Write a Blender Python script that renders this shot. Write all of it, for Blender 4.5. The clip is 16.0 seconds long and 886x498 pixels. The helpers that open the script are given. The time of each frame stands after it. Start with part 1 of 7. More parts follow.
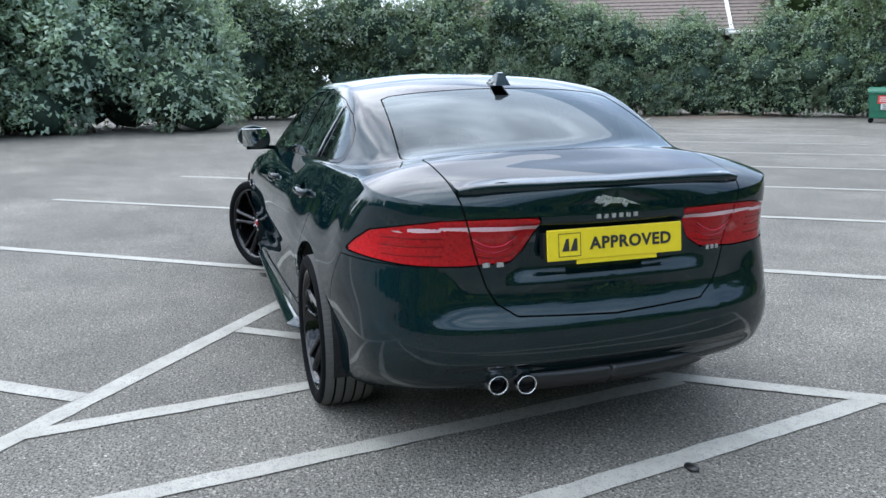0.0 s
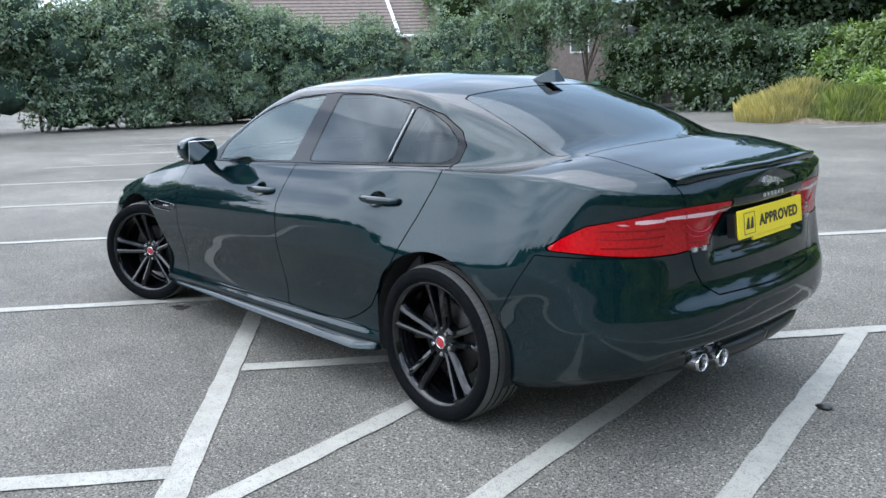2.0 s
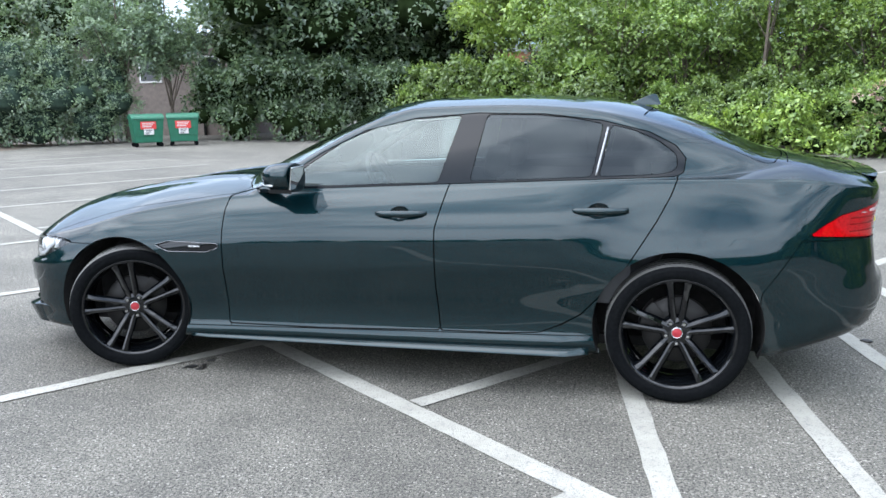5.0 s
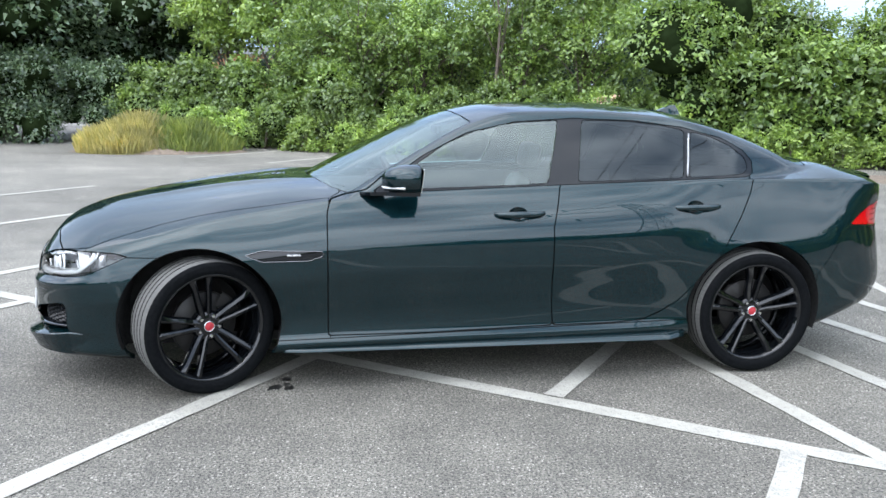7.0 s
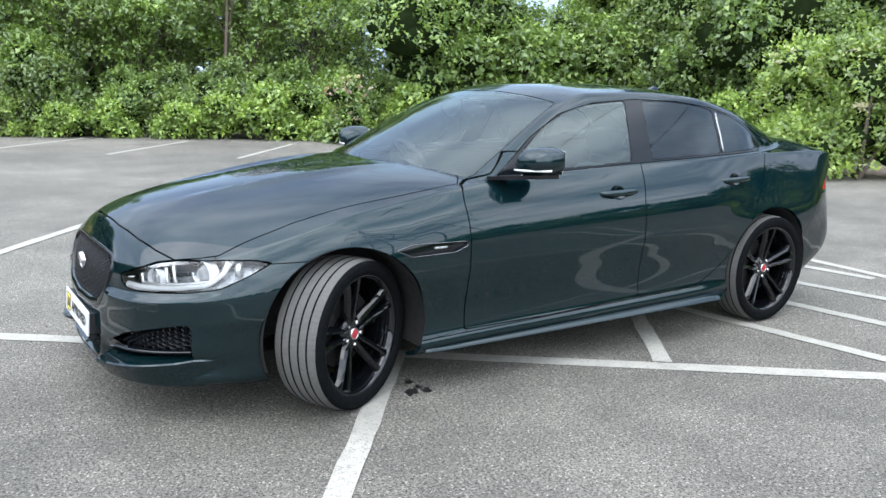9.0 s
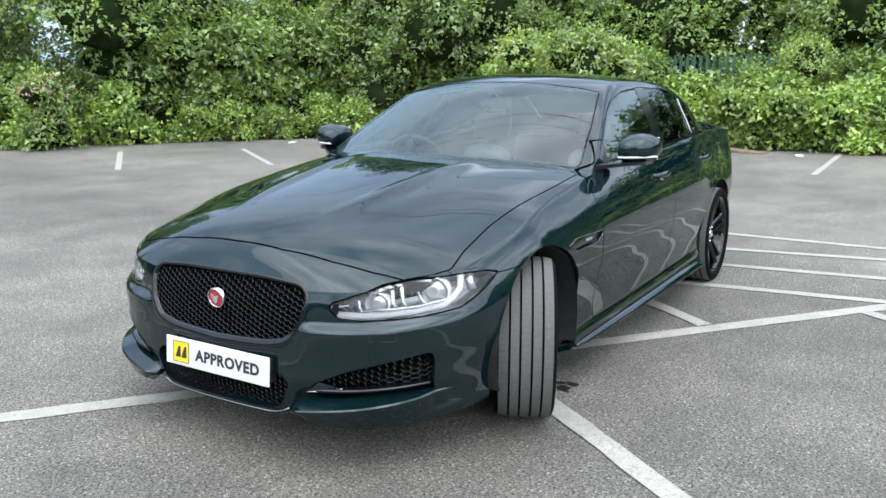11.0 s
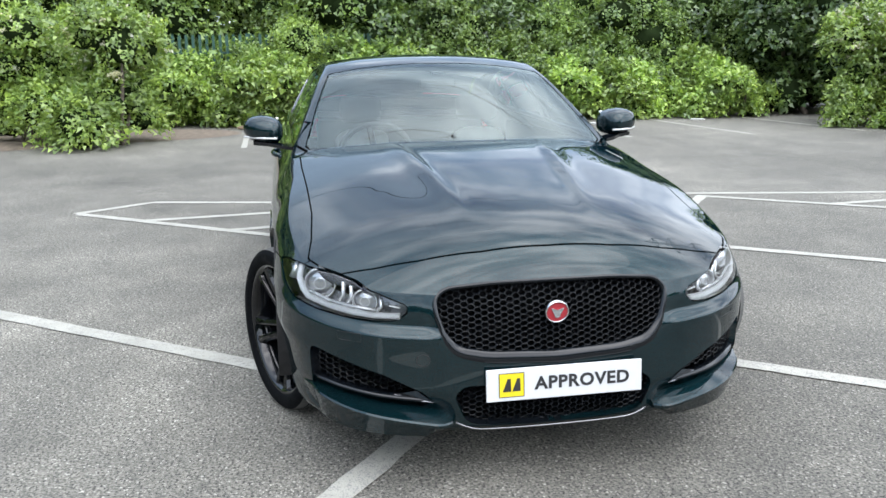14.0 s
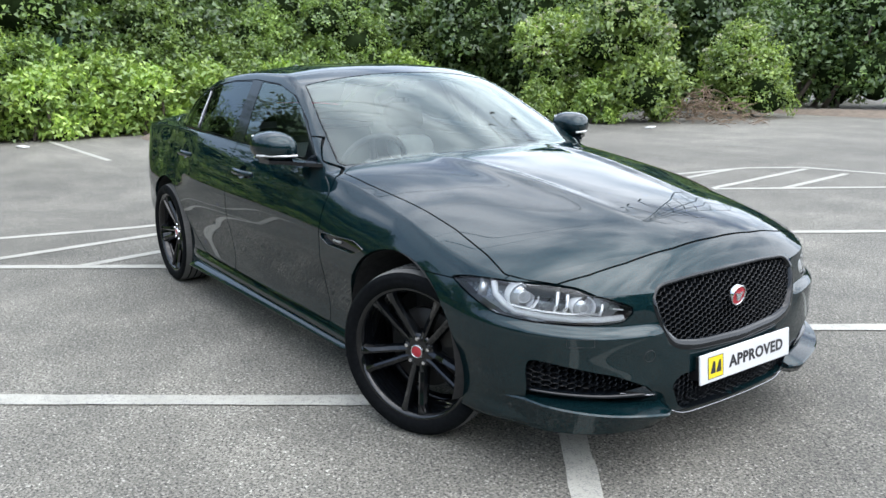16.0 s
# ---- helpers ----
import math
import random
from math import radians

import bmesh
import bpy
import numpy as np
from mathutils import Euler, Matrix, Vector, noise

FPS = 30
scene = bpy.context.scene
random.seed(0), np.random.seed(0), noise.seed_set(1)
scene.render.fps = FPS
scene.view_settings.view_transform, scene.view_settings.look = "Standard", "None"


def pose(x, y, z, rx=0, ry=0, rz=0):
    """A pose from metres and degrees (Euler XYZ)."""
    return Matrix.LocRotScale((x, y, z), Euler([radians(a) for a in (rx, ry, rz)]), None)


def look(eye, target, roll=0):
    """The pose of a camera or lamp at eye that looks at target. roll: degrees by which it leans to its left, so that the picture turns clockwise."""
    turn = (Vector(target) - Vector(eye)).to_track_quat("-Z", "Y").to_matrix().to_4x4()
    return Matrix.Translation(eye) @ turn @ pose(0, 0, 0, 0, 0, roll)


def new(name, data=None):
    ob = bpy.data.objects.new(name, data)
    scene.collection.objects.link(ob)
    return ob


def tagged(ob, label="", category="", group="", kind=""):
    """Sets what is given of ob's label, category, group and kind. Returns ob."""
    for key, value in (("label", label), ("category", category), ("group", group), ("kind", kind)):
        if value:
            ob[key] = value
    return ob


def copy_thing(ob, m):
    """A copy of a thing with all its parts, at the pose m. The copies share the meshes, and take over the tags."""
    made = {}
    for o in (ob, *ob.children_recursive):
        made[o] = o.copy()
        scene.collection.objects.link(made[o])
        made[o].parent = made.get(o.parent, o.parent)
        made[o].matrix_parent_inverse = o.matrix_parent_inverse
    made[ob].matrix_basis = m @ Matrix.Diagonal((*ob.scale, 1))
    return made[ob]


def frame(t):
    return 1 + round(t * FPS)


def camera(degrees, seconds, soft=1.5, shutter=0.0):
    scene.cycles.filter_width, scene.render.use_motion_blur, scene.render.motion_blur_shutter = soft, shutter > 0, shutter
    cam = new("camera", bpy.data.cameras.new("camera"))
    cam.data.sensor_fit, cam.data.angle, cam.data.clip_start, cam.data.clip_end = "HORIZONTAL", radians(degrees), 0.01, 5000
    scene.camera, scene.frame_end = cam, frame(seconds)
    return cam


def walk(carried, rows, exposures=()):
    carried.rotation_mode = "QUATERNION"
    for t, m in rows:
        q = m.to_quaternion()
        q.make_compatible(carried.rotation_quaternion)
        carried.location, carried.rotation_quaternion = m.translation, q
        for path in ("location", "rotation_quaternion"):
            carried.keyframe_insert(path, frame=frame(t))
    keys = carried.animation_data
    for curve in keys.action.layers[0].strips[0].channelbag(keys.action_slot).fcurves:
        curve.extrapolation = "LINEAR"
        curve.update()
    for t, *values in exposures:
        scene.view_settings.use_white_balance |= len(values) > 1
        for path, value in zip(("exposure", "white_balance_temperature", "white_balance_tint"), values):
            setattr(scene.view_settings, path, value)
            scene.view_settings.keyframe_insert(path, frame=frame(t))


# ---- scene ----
cam = camera(57.2, 16.0)
PATH = [
    (0, (-4.766, 1.42, 1.372), (-2.907, 0.808, 0.961), -0.6),
    (0.5, (-4.545, 1.827, 1.357), (-2.763, 1.017, 0.944), -0.8),
    (1, (-4.34, 2.255, 1.365), (-2.655, 1.259, 0.949), -1.2),
    (1.5, (-4.069, 2.652, 1.379), (-2.502, 1.481, 0.961), -1.6),
    (2, (-3.74, 2.988, 1.386), (-2.303, 1.661, 0.967), -1.9),
    (2.5, (-3.422, 3.364, 1.407), (-2.117, 1.907, 0.993), -2.2),
    (3, (-3.035, 3.642, 1.409), (-1.872, 2.066, 1.005), -2.2),
    (3.5, (-2.622, 3.988, 1.403), (-1.619, 2.303, 1.01), -2.1),
    (4, (-2.175, 4.219, 1.401), (-1.346, 2.439, 1.019), -1.7),
    (4.2, (-1.99, 4.306, 1.419), (-1.234, 2.493, 1.039), -1.6),
    (6.3, (0.144, 4.745, 1.375), (0.091, 2.778, 1.016), 0.5),
    (6.5, (0.366, 4.744, 1.379), (0.229, 2.781, 1.02), 0.7),
    (7, (0.915, 4.728, 1.395), (0.583, 2.788, 1.037), 0.9),
    (7.5, (1.425, 4.561, 1.384), (0.901, 2.665, 1.021), 0.9),
    (8, (1.982, 4.404, 1.377), (1.26, 2.576, 1.007), 1.1),
    (8.5, (2.43, 4.107, 1.363), (1.523, 2.367, 0.981), 1.1),
    (9, (2.905, 3.816, 1.357), (1.816, 2.185, 0.967), 1.4),
    (9.2, (3.085, 3.696, 1.372), (1.926, 2.114, 0.981), 1.5),
    (11.3, (4.431, 1.902, 1.314), (2.693, 0.996, 0.916), -0.1),
    (11.5, (4.518, 1.714, 1.323), (2.74, 0.891, 0.919), -0.2),
    (12, (4.623, 1.198, 1.327), (2.764, 0.591, 0.91), -0.4),
    (12.5, (4.796, 0.674, 1.368), (2.879, 0.307, 0.933), -0.5),
    (13, (4.761, 0.17, 1.352), (2.815, 0.043, 0.906), -0.4),
    (13.3, (4.757, -0.167, 1.333), (2.808, -0.128, 0.883), -0.4),
    (13.5, (4.759, -0.364, 1.354), (2.815, -0.234, 0.903), -0.4),
    (14, (4.653, -0.803, 1.34), (2.735, -0.45, 0.896), -0.6),
    (14.5, (4.525, -1.258, 1.339), (2.662, -0.68, 0.896), -0.6),
    (15, (4.393, -1.691, 1.372), (2.608, -0.904, 0.929), -0.7),
    (15.3, (4.222, -1.893, 1.377), (2.492, -1.0, 0.918), -1.0),
    (15.5, (4.158, -2.047, 1.376), (2.463, -1.084, 0.93), -0.9),
    (16, (3.971, -2.442, 1.389), (2.368, -1.332, 0.944), -1.0),
]
walk(cam, [(t, look(eye, target, roll)) for t, eye, target, roll in PATH], [(0, 0.80, 6430, 17), (3, 1.05, 6460, 17), (7, 1.27, 6680, 18), (9, 1.23, 6770, 17.5), (11, 1.09, 6860, 17), (16, 1.09, 6880, 17)])

# ---- world, sun, exposure ----
SUN_AZIMUTH, SUN_HEIGHT = radians(-4), radians(62)
world = bpy.data.worlds.new("sky")
scene.world = world
world.use_nodes = True
wn, wl = world.node_tree.nodes, world.node_tree.links
sky = wn.new("ShaderNodeTexSky")
sky.sky_type, sky.sun_disc = "NISHITA", False
sky.sun_elevation, sky.sun_rotation = SUN_HEIGHT, radians(90) - SUN_AZIMUTH
coord, stretch = wn.new("ShaderNodeTexCoord"), wn.new("ShaderNodeMapping")
stretch.inputs["Scale"].default_value = (1, 1, 2.2)
stretch.inputs["Rotation"].default_value = (0, 0, radians(150))
wl.new(coord.outputs["Generated"], stretch.inputs["Vector"])
cloud, cover = wn.new("ShaderNodeTexNoise"), wn.new("ShaderNodeValToRGB")
cloud.inputs["Scale"].default_value, cloud.inputs["Detail"].default_value, cloud.inputs["Roughness"].default_value = 2.2, 7, 0.56
wl.new(stretch.outputs[0], cloud.inputs["Vector"])
cover.color_ramp.elements[0].position, cover.color_ramp.elements[1].position = 0.30, 0.50
wl.new(cloud.outputs["Fac"], cover.inputs[0])
shade, tone = wn.new("ShaderNodeTexNoise"), wn.new("ShaderNodeValToRGB")
shade.inputs["Scale"].default_value, shade.inputs["Detail"].default_value = 3.0, 8
wl.new(stretch.outputs[0], shade.inputs["Vector"])
tone.color_ramp.elements[0].position, tone.color_ramp.elements[0].color = 0.36, (2.5, 3.7, 5.1, 1)
tone.color_ramp.elements[1].position, tone.color_ramp.elements[1].color = 0.64, (8.0, 9.6, 11.0, 1)
# thinner, brighter cloud over the open side of the car park
side_of_sky, thin = wn.new("ShaderNodeVectorMath"), wn.new("ShaderNodeMath")
side_of_sky.operation, thin.operation = "DOT_PRODUCT", "ADD"
side_of_sky.inputs[1].default_value = (0.055, 0.215, -0.14)
wl.new(coord.outputs["Generated"], side_of_sky.inputs[0])
wl.new(shade.outputs["Fac"], thin.inputs[0])
wl.new(side_of_sky.outputs["Value"], thin.inputs[1])
wl.new(thin.outputs[0], tone.inputs[0])
mixed = wn.new("ShaderNodeMix")
mixed.data_type = "RGBA"
wl.new(cover.outputs[0], mixed.inputs["Factor"])
wl.new(sky.outputs[0], mixed.inputs[6])
wl.new(tone.outputs[0], mixed.inputs[7])
wn["Background"].inputs[1].default_value = 0.15
# the brightness of thin cloud high overhead
toward, spread, haze, glow = wn.new("ShaderNodeVectorMath"), wn.new("ShaderNodeMath"), wn.new("ShaderNodeMix"), wn.new("ShaderNodeMix")
toward.operation = "DOT_PRODUCT"
toward.inputs[1].default_value = (0.26, 0.13, 0.957)
wl.new(coord.outputs["Generated"], toward.inputs[0])
spread.operation, spread.use_clamp = "POWER", True
spread.inputs[1].default_value = 1.6
wl.new(toward.outputs["Value"], spread.inputs[0])
haze.data_type = glow.data_type = "RGBA"
glow.blend_type = "ADD"
haze.inputs[6].default_value, haze.inputs[7].default_value = (0, 0, 0, 1), (6.4, 6.8, 6.8, 1)
patches, broken = wn.new("ShaderNodeMapRange"), wn.new("ShaderNodeMath")
patches.inputs["From Min"].default_value, patches.inputs["From Max"].default_value = 0.36, 0.64
patches.inputs["To Min"].default_value, patches.inputs["To Max"].default_value = 0.45, 1.5
patches.clamp = True
wl.new(shade.outputs["Fac"], patches.inputs["Value"])
broken.operation = "MULTIPLY"
wl.new(spread.outputs[0], broken.inputs[0])
wl.new(patches.outputs[0], broken.inputs[1])
wl.new(broken.outputs[0], haze.inputs["Factor"])
haze.clamp_factor = False
glow.inputs["Factor"].default_value = 1.0
wl.new(mixed.outputs[2], glow.inputs[6])
wl.new(haze.outputs[2], glow.inputs[7])
wl.new(glow.outputs[2], wn["Background"].inputs[0])
sun = new("sun", bpy.data.lights.new("sun", "SUN"))
sun.data.energy, sun.data.angle, sun.data.color = 0.7, radians(75), (1, 0.98, 0.95)
sun.matrix_basis = look((0, 0, 0), (-math.cos(SUN_HEIGHT) * math.cos(SUN_AZIMUTH), -math.cos(SUN_HEIGHT) * math.sin(SUN_AZIMUTH), -math.sin(SUN_HEIGHT)))


# ---- materials ----
class Nodes:
    def __init__(self, name):
        self.mat = bpy.data.materials.new(name)
        self.mat.use_nodes = True
        self.n, self.l = self.mat.node_tree.nodes, self.mat.node_tree.links
        self.b = self.n["Principled BSDF"]
        self.pos = self.n.new("ShaderNodeTexCoord").outputs["Object"]

    def set(self, **kw):
        for k, v in kw.items():
            key = k.replace("_", " ")
            s = self.b.inputs[key]
            if isinstance(v, bpy.types.NodeSocket):
                self.l.new(v, s)
            else:
                s.default_value = (*v, 1) if isinstance(v, tuple) else v
        return self

    def noise(self, scale, detail=4, rough=0.55, stretch=None, kind="ShaderNodeTexNoise"):
        t = self.n.new(kind)
        t.inputs["Scale"].default_value = scale
        if "Detail" in t.inputs:
            t.inputs["Detail"].default_value = detail
        if kind == "ShaderNodeTexNoise":
            t.inputs["Roughness"].default_value = rough
        src = self.pos
        if stretch:
            m = self.n.new("ShaderNodeMapping")
            m.inputs["Scale"].default_value = stretch
            self.l.new(src, m.inputs[0])
            src = m.outputs[0]
        self.l.new(src, t.inputs["Vector"])
        return t.outputs["Fac"] if "Fac" in t.outputs else t.outputs["Distance"]

    def cells(self, scale):
        t = self.n.new("ShaderNodeTexVoronoi")
        t.inputs["Scale"].default_value = scale
        self.l.new(self.pos, t.inputs["Vector"])
        return t

    def ramp(self, fac, *stops):
        r = self.n.new("ShaderNodeValToRGB")
        e = r.color_ramp.elements
        while len(e) < len(stops):
            e.new(0.5)
        for el, (p, c) in zip(e, stops):
            el.position, el.color = p, (*c, 1) if isinstance(c, tuple) else (c, c, c, 1)
        self.l.new(fac, r.inputs[0])
        return r.outputs[0]

    def mix(self, fac, a, b, mode="MIX"):
        m = self.n.new("ShaderNodeMix")
        m.data_type, m.blend_type = "RGBA", mode
        for s, v in ((m.inputs["Factor"], fac), (m.inputs[6], a), (m.inputs[7], b)):
            if isinstance(v, bpy.types.NodeSocket):
                self.l.new(v, s)
            elif isinstance(v, tuple):
                s.default_value = (*v, 1)
            else:
                s.default_value = v
        return m.outputs[2]

    def math(self, op, a, b=0.0):
        m = self.n.new("ShaderNodeMath")
        m.operation = op
        for s, v in zip(m.inputs, (a, b)):
            if isinstance(v, bpy.types.NodeSocket):
                self.l.new(v, s)
            else:
                s.default_value = v
        return m.outputs[0]

    def bump(self, height, strength=0.3, distance=0.01):
        b = self.n.new("ShaderNodeBump")
        b.inputs["Strength"].default_value, b.inputs["Distance"].default_value = strength, distance
        self.l.new(height, b.inputs["Height"])
        self.l.new(b.outputs[0], self.b.inputs["Normal"])
        return self

    def random(self):
        return self.n.new("ShaderNodeObjectInfo").outputs["Random"]

    def island(self):
        return self.n.new("ShaderNodeNewGeometry").outputs["Random Per Island"]


def plain(name, color, rough=0.5, metal=0.0, vary=0.12, scale=30.0, **more):
    """A surface with slight patchiness in colour and gloss."""
    k = Nodes(name)
    f = k.noise(scale, 5)
    lo, hi = tuple(c * (1 - vary) for c in color), tuple(min(1, c * (1 + vary)) for c in color)
    k.set(Base_Color=k.ramp(f, (0.3, lo), (0.7, hi)), Roughness=k.ramp(f, (0.3, rough * 0.85), (0.7, min(1, rough * 1.15))), Metallic=metal)
    return k.set(**more).mat


def paint_material():
    k = Nodes("dark_green_metallic_paint")
    flake = k.cells(900.0)
    f = k.ramp(flake.outputs["Color"], (0.0, (0.0014, 0.0094, 0.0118)), (1.0, (0.0042, 0.0250, 0.0308)))
    film = k.noise(2.2, 6)
    dust = k.noise(26, 8, 0.7)
    k.set(Base_Color=f, Metallic=0.6, Roughness=0.34, Specular_IOR_Level=0.0, Specular_Tint=(0.04, 0.28, 0.34), Coat_Weight=1.0, Coat_Roughness=k.ramp(k.mix(0.5, film, dust), (0.35, 0.003), (0.7, 0.014)), Coat_IOR=1.50)
    return k.mat


def glass_material(name, tint, ior=1.5, rough=0.0, sheen=(1, 1, 1)):
    k = Nodes(name)
    k.n.remove(k.b)
    out = k.n["Material Output"]
    t, g, f, m = k.n.new("ShaderNodeBsdfTransparent"), k.n.new("ShaderNodeBsdfGlossy"), k.n.new("ShaderNodeFresnel"), k.n.new("ShaderNodeMixShader")
    t.inputs[0].default_value = (*tint, 1)
    g.inputs["Roughness"].default_value, g.inputs[0].default_value = rough, (*sheen, 1)
    f.inputs[0].default_value = ior
    k.l.new(f.outputs[0], m.inputs[0])
    k.l.new(t.outputs[0], m.inputs[1])
    k.l.new(g.outputs[0], m.inputs[2])
    k.l.new(m.outputs[0], out.inputs[0])
    return k.mat


def asphalt_material():
    k = Nodes("worn_asphalt")
    stones = k.cells(150.0)
    grit = k.noise(330, 3)
    wide, mid = k.noise(0.22, 5, 0.6), k.noise(1.7, 6, 0.65)
    streak = k.noise(0.9, 5, 0.6, (0.25, 1.6, 1))
    base = k.ramp(stones.outputs["Color"], (0.10, (0.077, 0.073, 0.062)), (0.5, (0.195, 0.183, 0.154)), (0.82, (0.292, 0.274, 0.231)), (0.92, (0.59, 0.56, 0.49)))
    pits = k.noise(92, 5, 0.65)
    base = k.mix(0.28, base, k.ramp(grit, (0.3, (0.076, 0.075, 0.068)), (0.7, (0.213, 0.207, 0.182))))
    base = k.mix(1.0, base, k.ramp(pits, (0.38, 0.10), (0.47, 0.95), (0.62, 1.25)), "MULTIPLY")
    base = k.mix(1.0, base, k.ramp(wide, (0.34, 0.66), (0.66, 1.18)), "MULTIPLY")
    base = k.mix(1.0, base, k.ramp(mid, (0.30, 0.74), (0.70, 1.20)), "MULTIPLY")
    base = k.mix(1.0, base, k.ramp(streak, (0.35, 0.90), (0.65, 1.08)), "MULTIPLY")
    h = k.math("ADD", k.math("MULTIPLY", stones.outputs["Distance"], 0.7), k.math("ADD", k.math("MULTIPLY", grit, 0.3), k.math("MULTIPLY", pits, 1.2)))
    return k.set(Base_Color=base, Roughness=k.ramp(mid, (0.3, 0.72), (0.7, 0.88))).bump(h, 0.9, 0.006).mat


def line_material():
    k = Nodes("worn_white_paint")
    wear, fine, wide = k.noise(34, 8, 0.75), k.cells(140.0), k.noise(1.3, 4)
    w = k.math("ADD", k.math("MULTIPLY", wear, 0.75), k.math("MULTIPLY", fine.outputs["Distance"], 0.35))
    mask = k.ramp(k.math("ADD", w, k.math("MULTIPLY", wide, 0.18)), (0.66, 0.0), (0.80, 0.85))
    paint = k.ramp(k.noise(6, 5), (0.3, (0.32, 0.311, 0.270)), (0.7, (0.415, 0.404, 0.354)))
    return k.set(Base_Color=k.mix(mask, paint, (0.20, 0.20, 0.195)), Roughness=0.7).bump(k.math("MULTIPLY", fine.outputs["Distance"], 1.0), 0.5, 0.004).mat


def leaf_material(name, dark, light, spread=1.0):
    k = Nodes(name)
    k.n.remove(k.b)
    out = k.n["Material Output"]
    each = k.island()
    col = k.ramp(each, (0.0, dark), (0.55, tuple((a + b) / 2 for a, b in zip(dark, light))), (1.0, light))
    tree = k.ramp(k.random(), (0.0, 0.78), (1.0, 1.18))
    col = k.mix(1.0, col, tree, "MULTIPLY")
    col = k.mix(1.0, col, k.ramp(k.noise(1.6, 3), (0.32, (0.62, 0.66, 0.72)), (0.68, (1.34, 1.30, 1.15))), "MULTIPLY")
    d, t, g, m1, m2 = (k.n.new(x) for x in ("ShaderNodeBsdfDiffuse", "ShaderNodeBsdfTranslucent", "ShaderNodeBsdfGlossy", "ShaderNodeMixShader", "ShaderNodeMixShader"))
    k.l.new(col, d.inputs[0])
    k.l.new(k.mix(1.0, col, (1.2, 1.15, 0.7), "MULTIPLY"), t.inputs[0])
    g.inputs["Roughness"].default_value, g.inputs[0].default_value = 0.42, (1, 1, 1, 1)
    m1.inputs[0].default_value = 0.34
    m2.inputs[0].default_value = 0.06
    k.l.new(d.outputs[0], m1.inputs[1])
    k.l.new(t.outputs[0], m1.inputs[2])
    k.l.new(m1.outputs[0], m2.inputs[1])
    k.l.new(g.outputs[0], m2.inputs[2])
    k.l.new(m2.outputs[0], out.inputs[0])
    return k.mat


def tyre_material():
    k = Nodes("worn_rubber")
    geo = k.n.new("ShaderNodeSeparateXYZ")
    k.l.new(k.pos, geo.inputs[0])
    dust = k.noise(9, 6)
    k.set(Base_Color=k.ramp(k.noise(60, 6), (0.3, (0.0032, 0.0038, 0.0045)), (0.7, (0.007, 0.0078, 0.0085))), Roughness=k.ramp(dust, (0.3, 0.6), (0.7, 0.85)), Specular_IOR_Level=0.04)
    return k.bump(k.noise(260, 3), 0.35, 0.002).mat


